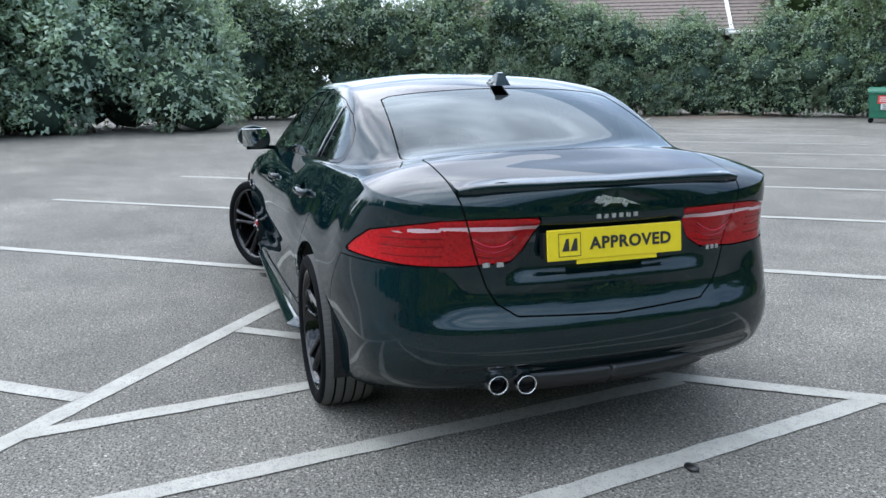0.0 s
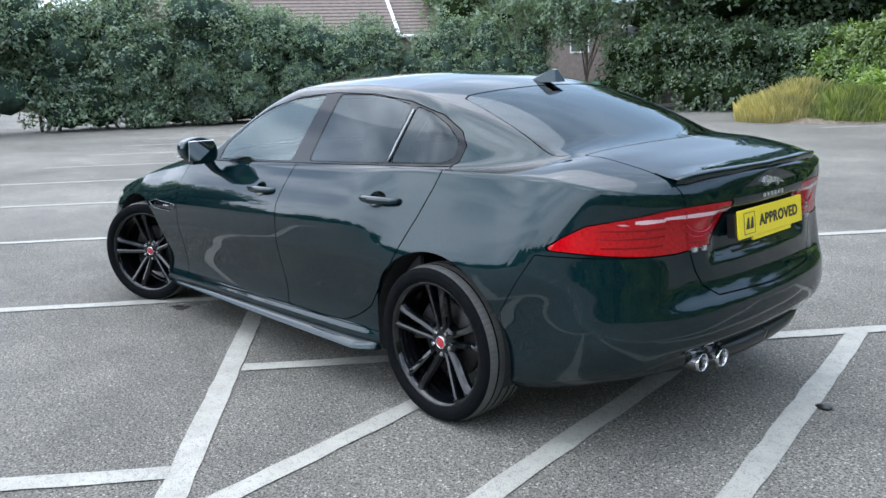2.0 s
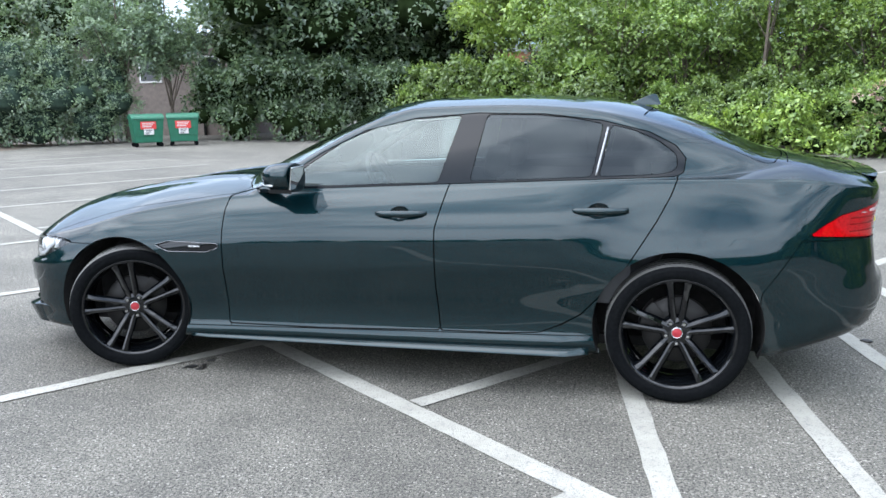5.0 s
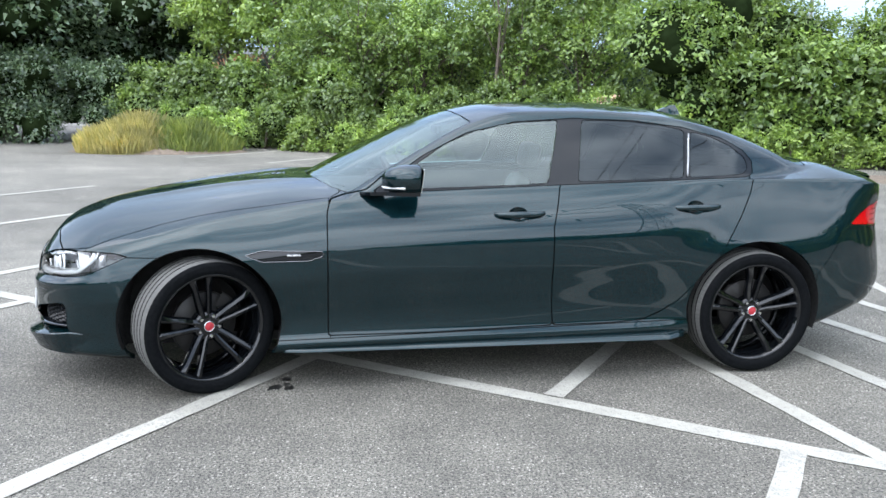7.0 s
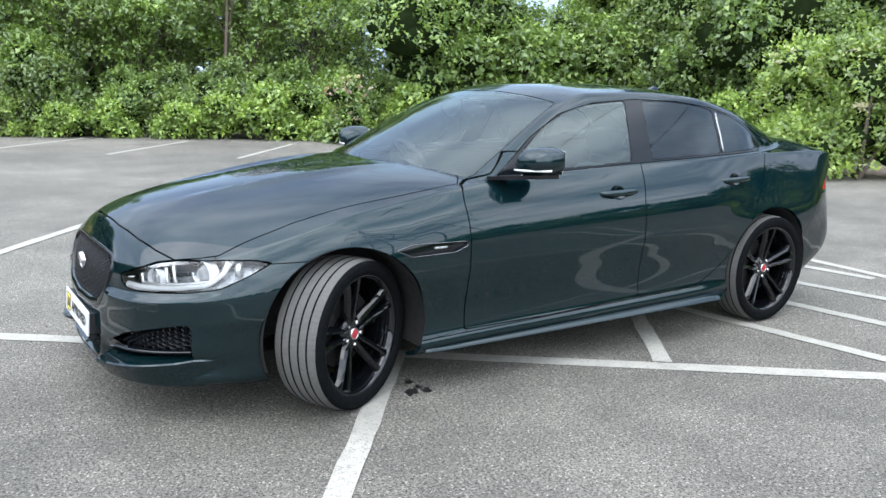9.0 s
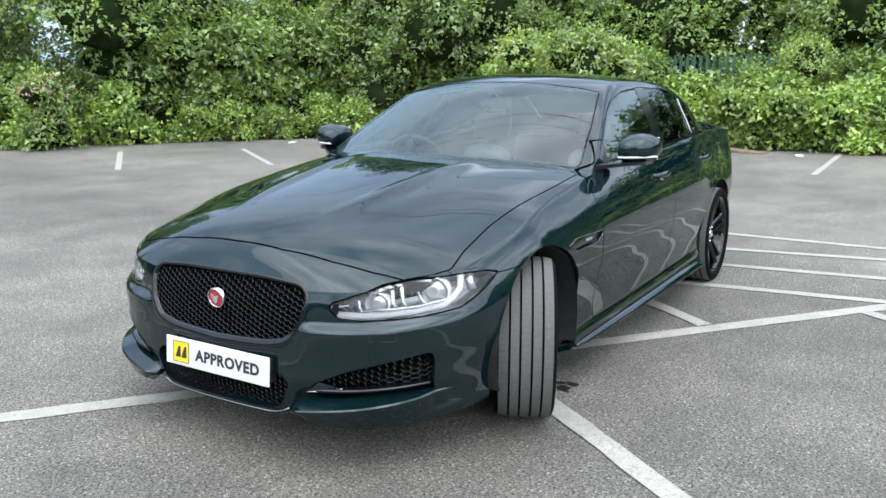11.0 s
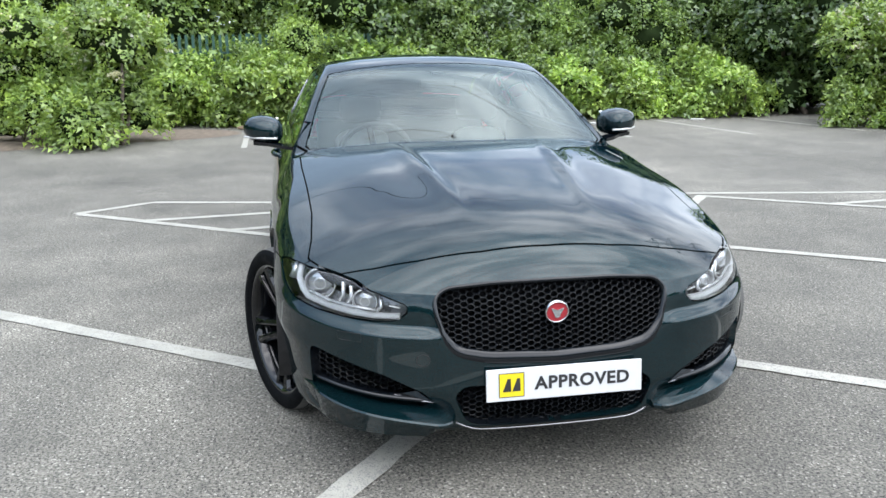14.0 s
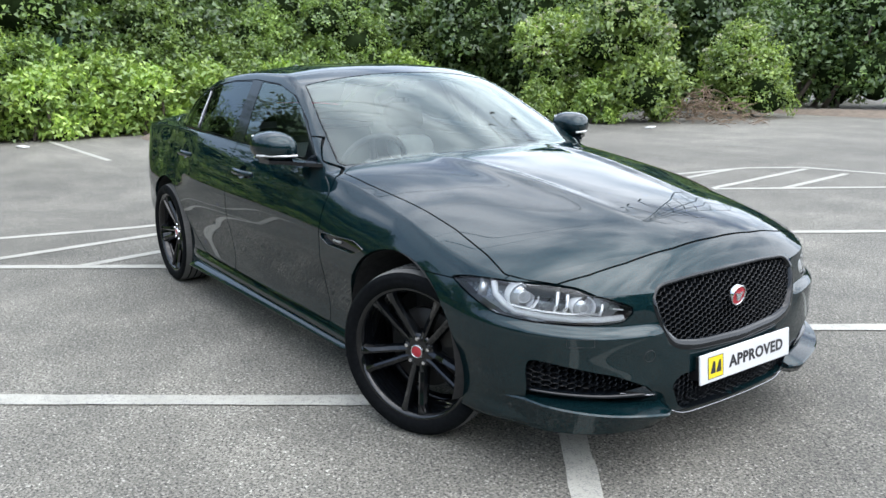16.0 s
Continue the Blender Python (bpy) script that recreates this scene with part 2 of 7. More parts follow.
M = {
    "paint": paint_material(),
    "gloss_black": plain("gloss_black", (0.004, 0.0055, 0.0075), 0.05),
    "bezel_black": plain("grille_surround_black", (0.004, 0.0055, 0.0075), 0.05, Specular_IOR_Level=0.45),
    "pillar_black": plain("black_pillar_film", (0.004, 0.0055, 0.0075), 0.07, Specular_IOR_Level=0.30),
    "satin_black": plain("satin_black", (0.012, 0.012, 0.013), 0.33),
    "wheel_black": plain("gloss_black_alloy", (0.0028, 0.0035, 0.0045), 0.03, Specular_IOR_Level=0.55),
    "liner": plain("matt_black_liner", (0.010, 0.010, 0.010), 0.85),
    "glass_clear": glass_material("clear_glass", (0.80, 0.86, 0.85), 1.78, 0.0, (0.90, 1.0, 0.97)),
    "glass_side": glass_material("front_door_glass", (0.56, 0.65, 0.64), 1.82, 0.0, (0.88, 1.0, 0.98)),
    "glass_tint": glass_material("tinted_glass", (0.075, 0.080, 0.086), 1.52, 0.0, (0.84, 0.95, 1.0)),
    "lamp_glass": glass_material("lamp_cover", (0.93, 0.94, 0.94), 1.45),
    "lamp_dark": plain("lamp_housing", (0.36, 0.375, 0.39), 0.28, 0.5),
    "lamp_trim": plain("lamp_bezel", (0.78, 0.79, 0.80), 0.22, 0.6),
    "lens": plain("projector_glass", (0.50, 0.51, 0.53), 0.04, 0.55, 0.02, Coat_Weight=1.0),
    "drl": plain("light_guide", (0.90, 0.91, 0.92), 0.25, 0.0, 0.03),
    "chrome": plain("chrome", (0.62, 0.62, 0.63), 0.12, 1.0, 0.04),
    "chrome_dark": plain("dark_chrome", (0.22, 0.22, 0.23), 0.2, 1.0, 0.06),
    "badge_red": plain("red_enamel", (0.40, 0.035, 0.045), 0.4, 0.0, 0.1, 300, Specular_IOR_Level=0.3),
    "brake_iron": plain("brake_iron", (0.035, 0.034, 0.033), 0.5, 0.7),
    "tyre": tyre_material(),
    "tread": plain("dusty_tread", (0.095, 0.094, 0.089), 0.9, 0.0, 0.16, 60),
    "tail_glass": glass_material("red_lens", (1.0, 0.30, 0.34), 1.45),
    "tail_red": plain("red_reflector", (0.90, 0.014, 0.085), 0.3, 0.0, 0.2, 90),
    "tail_clear": plain("pale_lens", (0.70, 0.42, 0.46), 0.12, 0.0, 0.08, 120, Coat_Weight=1.0),
    "tail_line": plain("dark_red_guide", (0.55, 0.01, 0.04), 0.2),
    "clear_white": plain("clear_white_lens", (0.75, 0.75, 0.74), 0.15),
    "mesh_black": plain("moulded_black", (0.0055, 0.0065, 0.008), 0.25, Specular_IOR_Level=0.38),
    "badge_silver": plain("silver_badge", (0.52, 0.53, 0.54), 0.28, 0.7, 0.03),
    "mirror": plain("mirror_silver", (0.85, 0.86, 0.87), 0.02, 1.0, 0.01),
    "plate_white": plain("white_plate", (0.64, 0.645, 0.65), 0.35, 0.0, 0.03),
    "plate_yellow": plain("yellow_plate", (0.78, 0.60, 0.02), 0.35, 0.0, 0.04),
    "ink": plain("black_ink", (0.022, 0.022, 0.024), 0.5),
    # pale grey that imitates a reflection along the window divider
    "frame_grey": plain("pale_grey_edge_reflection", (0.30, 0.31, 0.32), 0.25, 0.6),
    "pod": plain("grey_plastic", (0.09, 0.092, 0.095), 0.6),
    "leather": plain("pale_leather", (0.70, 0.70, 0.68), 0.5, 0.0, 0.08),
    "leather_grey": plain("grey_leather", (0.11, 0.112, 0.115), 0.5, 0.0, 0.08),
    "dash": plain("dark_dashboard", (0.06, 0.062, 0.066), 0.6),
    "asphalt": asphalt_material(),
    "line": line_material(),
    # the bluish cast in this leaf colour imitates haze over the far hedge
    "leaf_dark": leaf_material("haze_tinted_dark_leaves", (0.084, 0.140, 0.092), (0.235, 0.335, 0.205)),
    "leaf_mid": leaf_material("green_leaves", (0.072, 0.145, 0.034), (0.265, 0.385, 0.093)),
    "leaf_light": leaf_material("light_green_leaves", (0.112, 0.205, 0.040), (0.330, 0.450, 0.108)),
    "leaf_bramble": leaf_material("bright_bramble_leaves", (0.135, 0.250, 0.048), (0.40, 0.545, 0.13)),
    "leaf_tree": leaf_material("deep_green_tree_leaves", (0.042, 0.090, 0.050), (0.165, 0.245, 0.125)),
    "leaf_maple": leaf_material("broad_maple_leaves", (0.060, 0.125, 0.036), (0.24, 0.36, 0.095)),
    # deep green, a darkened leaf_mid: the back hedge's shade is in the colour
    "leaf_shade": leaf_material("shade_darkened_hedge_leaves", (0.040, 0.092, 0.028), (0.165, 0.260, 0.075)),
    # grey-green leaves, made bluer and lighter to imitate haze
    "leaf_grey": leaf_material("haze_tinted_grey_green_leaves", (0.16, 0.245, 0.190), (0.37, 0.500, 0.385)),
    # near-black colour stands for the shade between leaves
    "leaf_core": plain("inner_foliage_painted_dark", (0.016, 0.026, 0.010), 0.9, 0.0, 0.5, 3, Specular_IOR_Level=0.0),
    # lighter grey-green core paints haze into the gaps of the far hedge
    "leaf_core_haze": plain("inner_foliage_painted_haze", (0.050, 0.078, 0.060), 0.9, 0.0, 0.5, 3, Specular_IOR_Level=0.0),
    "bark": plain("grey_brown_bark", (0.12, 0.095, 0.075), 0.9, 0.0, 0.4, 14),
    "pale_bark": plain("pale_grey_bark", (0.46, 0.45, 0.42), 0.8, 0.0, 0.25, 9),
    "blossom": leaf_material("cream_blossom", (0.62, 0.60, 0.48), (0.85, 0.83, 0.72)),
    "pink": leaf_material("pink_blossom", (0.62, 0.36, 0.38), (0.78, 0.62, 0.60)),
    "grass_dry": leaf_material("straw_grass", (0.27, 0.26, 0.075), (0.52, 0.445, 0.19)),
    "grass_green": leaf_material("green_grass", (0.12, 0.19, 0.035), (0.31, 0.36, 0.085)),
    "soil": plain("dry_soil_and_litter", (0.16, 0.125, 0.095), 0.95, 0.0, 0.45, 9),
    "roof_tile": plain("brown_roof_tiles", (0.17, 0.135, 0.115), 0.85, 0.0, 0.25, 5),
    "brick_grey": plain("grey_brown_brick", (0.20, 0.165, 0.145), 0.9, 0.0, 0.2, 7),
    "brick_orange": plain("orange_brick", (0.50, 0.235, 0.14), 0.9, 0.0, 0.15, 7),
    "white_trim": plain("white_painted_timber", (0.74, 0.74, 0.72), 0.6, 0.0, 0.06),
    "bin_green": plain("green_bin_steel", (0.012, 0.14, 0.08), 0.45, 0.0, 0.15, 5),
    "bin_red": plain("red_sticker", (0.62, 0.05, 0.045), 0.5),
    "fence_green": plain("green_palisade", (0.02, 0.075, 0.055), 0.55, 0.0, 0.2, 6),
    "fence_grey": plain("galvanised_palisade", (0.42, 0.43, 0.44), 0.5, 0.3, 0.15, 6),
    "steel": plain("galvanised_steel", (0.38, 0.39, 0.40), 0.5, 0.6, 0.1, 6),
    "pane_dark": plain("dark_window_pane", (0.02, 0.022, 0.026), 0.06),
    "twig": plain("dead_twigs", (0.20, 0.14, 0.095), 0.9, 0.0, 0.3, 20),
    "oil": plain("oil_stain", (0.018, 0.018, 0.018), 0.35, 0.0, 0.3, 30),
    "litter": plain("pale_litter", (0.62, 0.62, 0.60), 0.7),
}
# ---- building helpers ----
def part(name, bm, material, parent, label="", smooth=True):
    """Links a bmesh as one mesh object under a thing or a part."""
    me = bpy.data.meshes.new(name)
    bm.to_mesh(me)
    bm.free()
    if smooth:
        me.polygons.foreach_set("use_smooth", [True] * len(me.polygons))
    me.materials.append(material)
    ob = new(name, me)
    ob.parent = parent
    return tagged(ob, label)


def from_arrays(name, verts, faces, material, parent=None, normals=None, smooth=True, label=""):
    me = bpy.data.meshes.new(name)
    me.from_pydata([tuple(map(float, v)) for v in verts], [], [tuple(map(int, f)) for f in faces])
    me.polygons.foreach_set("use_smooth", [smooth] * len(me.polygons))
    if normals is not None:
        me.normals_split_custom_set_from_vertices([tuple(map(float, n)) for n in normals])
    me.materials.append(material)
    ob = new(name, me)
    ob.parent = parent
    return tagged(ob, label)


def root(name, label, category, group="", m=None):
    ob = new(name)
    ob.empty_display_size = 0.1
    if m is not None:
        ob.matrix_basis = m
    return tagged(ob, label, category, group)


def box(bm, x0, x1, y0, y1, z0, z1, m=None, bevel=0.0):
    g = bmesh.ops.create_cube(bm, size=1.0)
    vs = g["verts"]
    for v in vs:
        v.co = Vector(((x0 + x1) / 2 + v.co.x * (x1 - x0), (y0 + y1) / 2 + v.co.y * (y1 - y0), (z0 + z1) / 2 + v.co.z * (z1 - z0)))
    if bevel:
        es = {e for v in vs for e in v.link_edges}
        r = bmesh.ops.bevel(bm, geom=list(es), offset=bevel, segments=2, affect="EDGES", profile=0.5)
        vs = list({v for f in r["faces"] for v in f.verts} | {v for v in vs if v.is_valid})
    if m is not None:
        bmesh.ops.transform(bm, matrix=m, verts=[v for v in vs if v.is_valid])
    return vs


def lathe(bm, profile, steps, m=None, a0=0.0, a1=2 * math.pi):
    """Turns a profile of (radius, height along y) about the y axis."""
    rings = []
    closed = abs(a1 - a0 - 2 * math.pi) < 1e-6
    for i in range(steps + (0 if closed else 1)):
        a = a0 + (a1 - a0) * i / steps
        rings.append([bm.verts.new((r * math.cos(a), h, r * math.sin(a))) for r, h in profile])
    n = len(rings)
    for i in range(n if closed else n - 1):
        p, q = rings[i], rings[(i + 1) % n]
        for j in range(len(profile) - 1):
            bm.faces.new((p[j], p[j + 1], q[j + 1], q[j]))
    vs = [v for r in rings for v in r]
    if m is not None:
        bmesh.ops.transform(bm, matrix=m, verts=vs)
    return vs


def tube(bm, points, radius, sides=8, cap=True):
    """A round bar along points; radius may be a number or one a point."""
    pts = [Vector(p) for p in points]
    rings = []
    for i, p in enumerate(pts):
        d = (pts[min(i + 1, len(pts) - 1)] - pts[max(i - 1, 0)]).normalized()
        a = d.orthogonal().normalized() if i == 0 else (side - d * side.dot(d)).normalized()
        side = a
        b = d.cross(a)
        r = radius if isinstance(radius, (int, float)) else radius[i]
        rings.append([bm.verts.new(p + (a * math.cos(2 * math.pi * k / sides) + b * math.sin(2 * math.pi * k / sides)) * r) for k in range(sides)])
    for p, q in zip(rings, rings[1:]):
        for k in range(sides):
            bm.faces.new((p[k], p[(k + 1) % sides], q[(k + 1) % sides], q[k]))
    if cap:
        bm.faces.new(rings[0][::-1])
        bm.faces.new(rings[-1])
    return [v for r in rings for v in r]


def prism(bm, outline, thick, m=None):
    """An outline in x, y pulled up along z, both ends closed."""
    lo = [bm.verts.new((x, y, 0)) for x, y in outline]
    hi = [bm.verts.new((x, y, thick)) for x, y in outline]
    bm.faces.new(lo[::-1])
    bm.faces.new(hi)
    n = len(lo)
    for i in range(n):
        bm.faces.new((lo[i], lo[(i + 1) % n], hi[(i + 1) % n], hi[i]))
    if m is not None:
        bmesh.ops.transform(bm, matrix=m, verts=lo + hi)
    return lo + hi


def hermite(xs, knots):
    """A smooth curve through knots (x, value) at the places xs."""
    k = np.array(knots, float)
    X, Y = k[:, 0], k[:, 1]
    d = np.diff(Y) / np.diff(X)
    s = np.zeros(len(X))
    s[0], s[-1] = d[0], d[-1]
    w1, w2 = 2 * np.diff(X)[1:] + np.diff(X)[:-1], np.diff(X)[1:] + 2 * np.diff(X)[:-1]
    same = d[1:] * d[:-1] > 0
    with np.errstate(divide="ignore", invalid="ignore"):
        s[1:-1] = np.where(same, (w1 + w2) / (w1 / d[:-1] + w2 / d[1:]), 0)
    xs = np.clip(np.asarray(xs, float), X[0], X[-1])
    i = np.clip(np.searchsorted(X, xs) - 1, 0, len(X) - 2)
    h = X[i + 1] - X[i]
    t = (xs - X[i]) / h
    return (Y[i] * (1 + 2 * t) * (1 - t) ** 2 + s[i] * h * t * (1 - t) ** 2 + Y[i + 1] * t * t * (3 - 2 * t) + s[i + 1] * h * t * t * (t - 1))


def smin(a, b, k):
    h = np.clip(0.5 + 0.5 * (b - a) / k, 0, 1)
    return b * (1 - h) + a * h - k * h * (1 - h)


def smax(a, b, k):
    return -smin(-a, -b, k)


# ---- the saloon car: x forward, y to its left, its heights in design metres ----
SQUAT = 0.95
WHEEL_RADIUS = 0.325
# plan outline at the widest height, from the front centre round to the rear centre
PLAN = ((2.335, 0), (2.328, 0.2), (2.302, 0.4), (2.248, 0.58), (2.168, 0.70), (2.066, 0.790), (1.96, 0.845), (1.82, 0.880), (1.62, 0.902), (1.4, 0.915), (1.0, 0.913), (0.6, 0.916),
        (0, 0.922), (-0.6, 0.925), (-1.1, 0.925), (-1.4, 0.924), (-1.7, 0.909), (-1.95, 0.883), (-2.14, 0.825), (-2.275, 0.70), (-2.352, 0.49), (-2.386, 0.25), (-2.395, 0))
NU, NLOW, NTOP = 300, 44, 62


def plan_curve(n):
    p = np.array(PLAN)
    s = np.concatenate([[0], np.cumsum(np.hypot(*np.diff(p, axis=0).T))])
    u = np.linspace(0, s[-1], n)
    m = np.zeros_like(p)
    m[1:-1] = (p[2:] - p[:-2]) / (s[2:] - s[:-2])[:, None]
    m[0], m[-1] = (0, 1), (0, -1)
    i = np.clip(np.searchsorted(s, u) - 1, 0, len(s) - 2)
    h = (s[i + 1] - s[i])[:, None]
    t = (u - s[i])[:, None] / h
    c = p[i] * (1 + 2 * t) * (1 - t) ** 2 + m[i] * h * t * (1 - t) ** 2 + p[i + 1] * t * t * (3 - 2 * t) + m[i + 1] * h * t * t * (t - 1)
    d = np.gradient(c, u, axis=0)
    d /= np.linalg.norm(d, axis=1)[:, None]
    return u, c, np.stack([d[:, 1], -d[:, 0]], 1)


def body_surface():
    """Half of the body's skin as a net: from the sill's foot up the side and over to the middle."""
    u, c, nrm = plan_curve(NU)
    x = c[:, 0]
    front = np.clip((x - 1.78) / 0.4, 0, 1)
    front = front * front * (3 - 2 * front)
    rear = np.clip((-1.8 - x) / 0.4, 0, 1)
    rear = rear * rear * (3 - 2 * rear)
    foot = hermite(x, ((-2.4, 0.3), (-2.1, 0.265), (-1.7, 0.22), (-1, 0.2), (1, 0.175), (1.7, 0.165), (2.335, 0.165)))
    belt = hermite(x, BELT)
    v = np.linspace(0, 1, NLOW) ** 0.95
    side = hermite(v, ((0, 0.1), (0.035, 0.03), (0.09, 0.018), (0.13, 0.035), (0.22, 0.04), (0.42, 0.018), (0.56, 0.0), (0.68, 0.0), (0.76, 0.010), (0.84, 0.032), (0.92, 0.064), (1, 0.105)))
    plain_side = hermite(v, ((0, 0.1), (0.05, 0.052), (0.12, 0.042), (0.22, 0.036), (0.42, 0.018), (0.56, 0.0), (0.68, 0.0), (0.76, 0.010), (0.84, 0.032), (0.92, 0.064), (1, 0.105)))
    wing_side = hermite(v, ((0, 0.1), (0.05, 0.052), (0.12, 0.042), (0.22, 0.036), (0.42, 0.018), (0.56, 0.0), (0.68, 0.0), (0.76, 0.007), (0.84, 0.021), (0.92, 0.042), (1, 0.074)))
    haunch_side = hermite(v, ((0, 0.1), (0.05, 0.052), (0.12, 0.042), (0.22, 0.034), (0.36, 0.014), (0.48, 0.0), (0.58, 0.006), (0.68, 0.026), (0.79, 0.052), (0.9, 0.080), (1, 0.110)))
    wings = np.clip((x - 0.85) / 0.5, 0, 1)[:, None]
    haunch = np.exp(-((x + 1.46) / 0.44) ** 4)[:, None]
    ends = np.clip((np.abs(x) - 1.1) / 0.5, 0, 1)[:, None]
    nose = hermite(v, ((0, 0.16), (0.05, 0.06), (0.14, 0.036), (0.3, 0.030), (0.5, 0.034), (0.70, 0.030), (0.742, 0.031), (0.768, 0.060), (0.87, 0.062), (1, 0.076)))
    mouth = hermite(v, ((0, 0.16), (0.05, 0.06), (0.14, 0.036), (0.3, 0.030), (0.5, 0.032), (0.75, 0.044), (0.87, 0.058), (1, 0.076)))
    beside = np.clip((c[:, 1] - 0.37) / 0.06, 0, 1)[:, None]
    noses = mouth[None] * (1 - beside) + nose[None] * beside
    tail = hermite(v, ((0, 0.2), (0.05, 0.10), (0.12, 0.055), (0.18, 0.036), (0.205, 0.010), (0.3, 0.0), (0.4, 0.005), (0.45, 0.03), (0.52, 0.05), (0.75, 0.06), (0.93, 0.04), (1, 0.045)))
    round_tail = hermite(v, ((0, 0.2), (0.06, 0.09), (0.15, 0.03), (0.3, 0.005), (0.5, 0.022), (0.75, 0.045), (0.93, 0.04), (1, 0.045)))
    ledge = np.clip((0.72 - c[:, 1]) / 0.22, 0, 1)[:, None]
    ledge = ledge * ledge * (3 - 2 * ledge)
    tails = tail[None] * ledge + round_tail[None] * (1 - ledge)
    inset = ((side[None] * (1 - ends) + (plain_side[None] * (1 - wings) + wing_side[None] * wings) * ends) * (1 - haunch) + haunch_side[None] * haunch) * (1 - front - rear)[:, None] + noses * front[:, None] + tails * rear[:, None]
    zz = foot[:, None] + (belt - foot)[:, None] * v[None]
    hollow = np.clip((0.40 - c[:, 1]) / 0.06, 0, 1)[:, None] * rear[:, None] * np.clip((zz - 0.735) / 0.03, 0, 1) * np.clip((0.945 - zz) / 0.03, 0, 1)
    inset = inset + 0.022 * hollow * hollow * (3 - 2 * hollow)
    recess = np.clip((c[:, 1:] - 0.33) / 0.07, 0, 1) * front[:, None] * np.exp(-((zz - 0.262) / 0.042) ** 2)
    inset = inset + 0.032 * recess
    P = np.zeros((NU, NLOW + NTOP, 3))
    P[:, :NLOW, 0] = x[:, None] - nrm[:, :1] * inset
    P[:, :NLOW, 1] = np.maximum(c[:, 1:] - nrm[:, 1:] * inset, 0)
    P[:, :NLOW, 2] = foot[:, None] + (belt - foot)[:, None] * v[None]
    x5, y5 = P[:, NLOW - 1, 0], P[:, NLOW - 1, 1]
    t = np.linspace(1, 0, NTOP + 1)[1:]
    t = t * 0.55 + 0.45 * np.sqrt(np.clip(1 - (1 - t) ** 2, 0, 1)) * 1.0
    X, Y = np.repeat(x5[:, None], NTOP, 1), y5[:, None] * t[None]
    P[:, NLOW:, 0], P[:, NLOW:, 1] = X, Y
    P[:, NLOW:, 2] = top_height(X, Y, y5[:, None], belt[:, None])
    return u, P


BELT = ((-2.4, 1.0), (-2.2, 1.04), (-1.9, 1.073), (-1.4, 1.070), (-0.3, 1.02), (0.3, 0.995), (0.78, 0.965), (1.1, 0.915), (1.4, 0.858), (1.75, 0.765), (1.95, 0.722), (2.08, 0.698), (2.335, 0.66))
DECK = ((-2.4, 1.04), (-2.25, 1.087), (-2.1, 1.122), (-1.92, 1.152), (-1.5, 1.10), (0.5, 1.05), (1.0, 1.036), (1.3, 1.006), (1.6, 0.961), (1.85, 0.917), (2.0, 0.880), (2.1, 0.843), (2.17, 0.800), (2.208, 0.752), (2.235, 0.695), (2.335, 0.56))
ROOF = ((-2.4, 0.9), (-1.6, 1.335), (-1.27, 1.416), (-0.95, 1.457), (-0.6, 1.475), (-0.2, 1.467), (0.1, 1.436), (0.4, 1.37), (1.0, 1.2))


def top_height(X, Y, y5, belt):
    t = Y / np.maximum(y5, 1e-4)
    power = hermite(X, ((-2.4, 4.0), (-1.8, 4.0), (-1.2, 3.0), (0.8, 3.0), (1.6, 2.2), (2.335, 2.0)))
    deck = belt + (hermite(X, DECK) - belt) * (1 - t ** power)
    ridge = np.exp(-((Y - 0.27 + 0.12 * (X - 1.5)) / np.where(Y > 0.27 - 0.12 * (X - 1.5), 0.055, 0.016)) ** 2) * np.clip((X - 0.8) / 0.4, 0, 1) * np.clip((2.0 - X) / 0.5, 0, 1)
    deck = deck + 0.013 * ridge
    screen = 0.96 + (1.06 - 0.33 * (Y / 0.8) ** 2 - X) * (0.56 - 0.06 * np.clip(1.0 - X, 0, 1))
    roof = hermite(X, ROOF) - 0.052 * (Y / 0.60) ** 2.3
    back = 1.112 + (X + 1.99 - 0.16 * (Y / 0.62) ** 2) * 0.50 - 0.10 * np.clip(X + 1.99, 0, 1) ** 2
    foot = y5 - hermite(X, ((-2.4, 0.3), (-2.0, 0.2), (-1.6, 0.09), (-1.2, 0.02), (-0.5, 0.004), (0.9, 0.004)))
    d = foot - Y
    flank = belt + 2.12 * d - 1.2 * np.maximum(d, 0) ** 2
    house = smin(smin(roof, screen, 0.07), back, 0.06)
    house = smin(house, flank, hermite(X, ((-2.4, 0.13), (-1.5, 0.12), (-1.0, 0.035), (1.0, 0.035))))
    blend = hermite(X, ((-2.4, 0.07), (-1.6, 0.05), (-1.2, 0.012), (0.7, 0.006), (1.1, 0.006)))
    house = np.where(X > 1.15, -1, np.where(X < -2.2, -1, house))
    return smax(deck, house, blend)


def grid_faces(nu, nv):
    i, j = np.meshgrid(np.arange(nu - 1), np.arange(nv - 1), indexing="ij")
    a = (i * nv + j).ravel()
    b, c, d = a + nv, a + nv + 1, a + 1
    return np.concatenate([np.stack([a, b, c], 1), np.stack([a, c, d], 1)])


def vertex_normals(V, F):
    n = np.cross(V[F[:, 1]] - V[F[:, 0]], V[F[:, 2]] - V[F[:, 0]])
    out = np.zeros_like(V)
    for k in range(3):
        np.add.at(out, F[:, k], n)
    return out / np.maximum(np.linalg.norm(out, axis=1), 1e-12)[:, None]


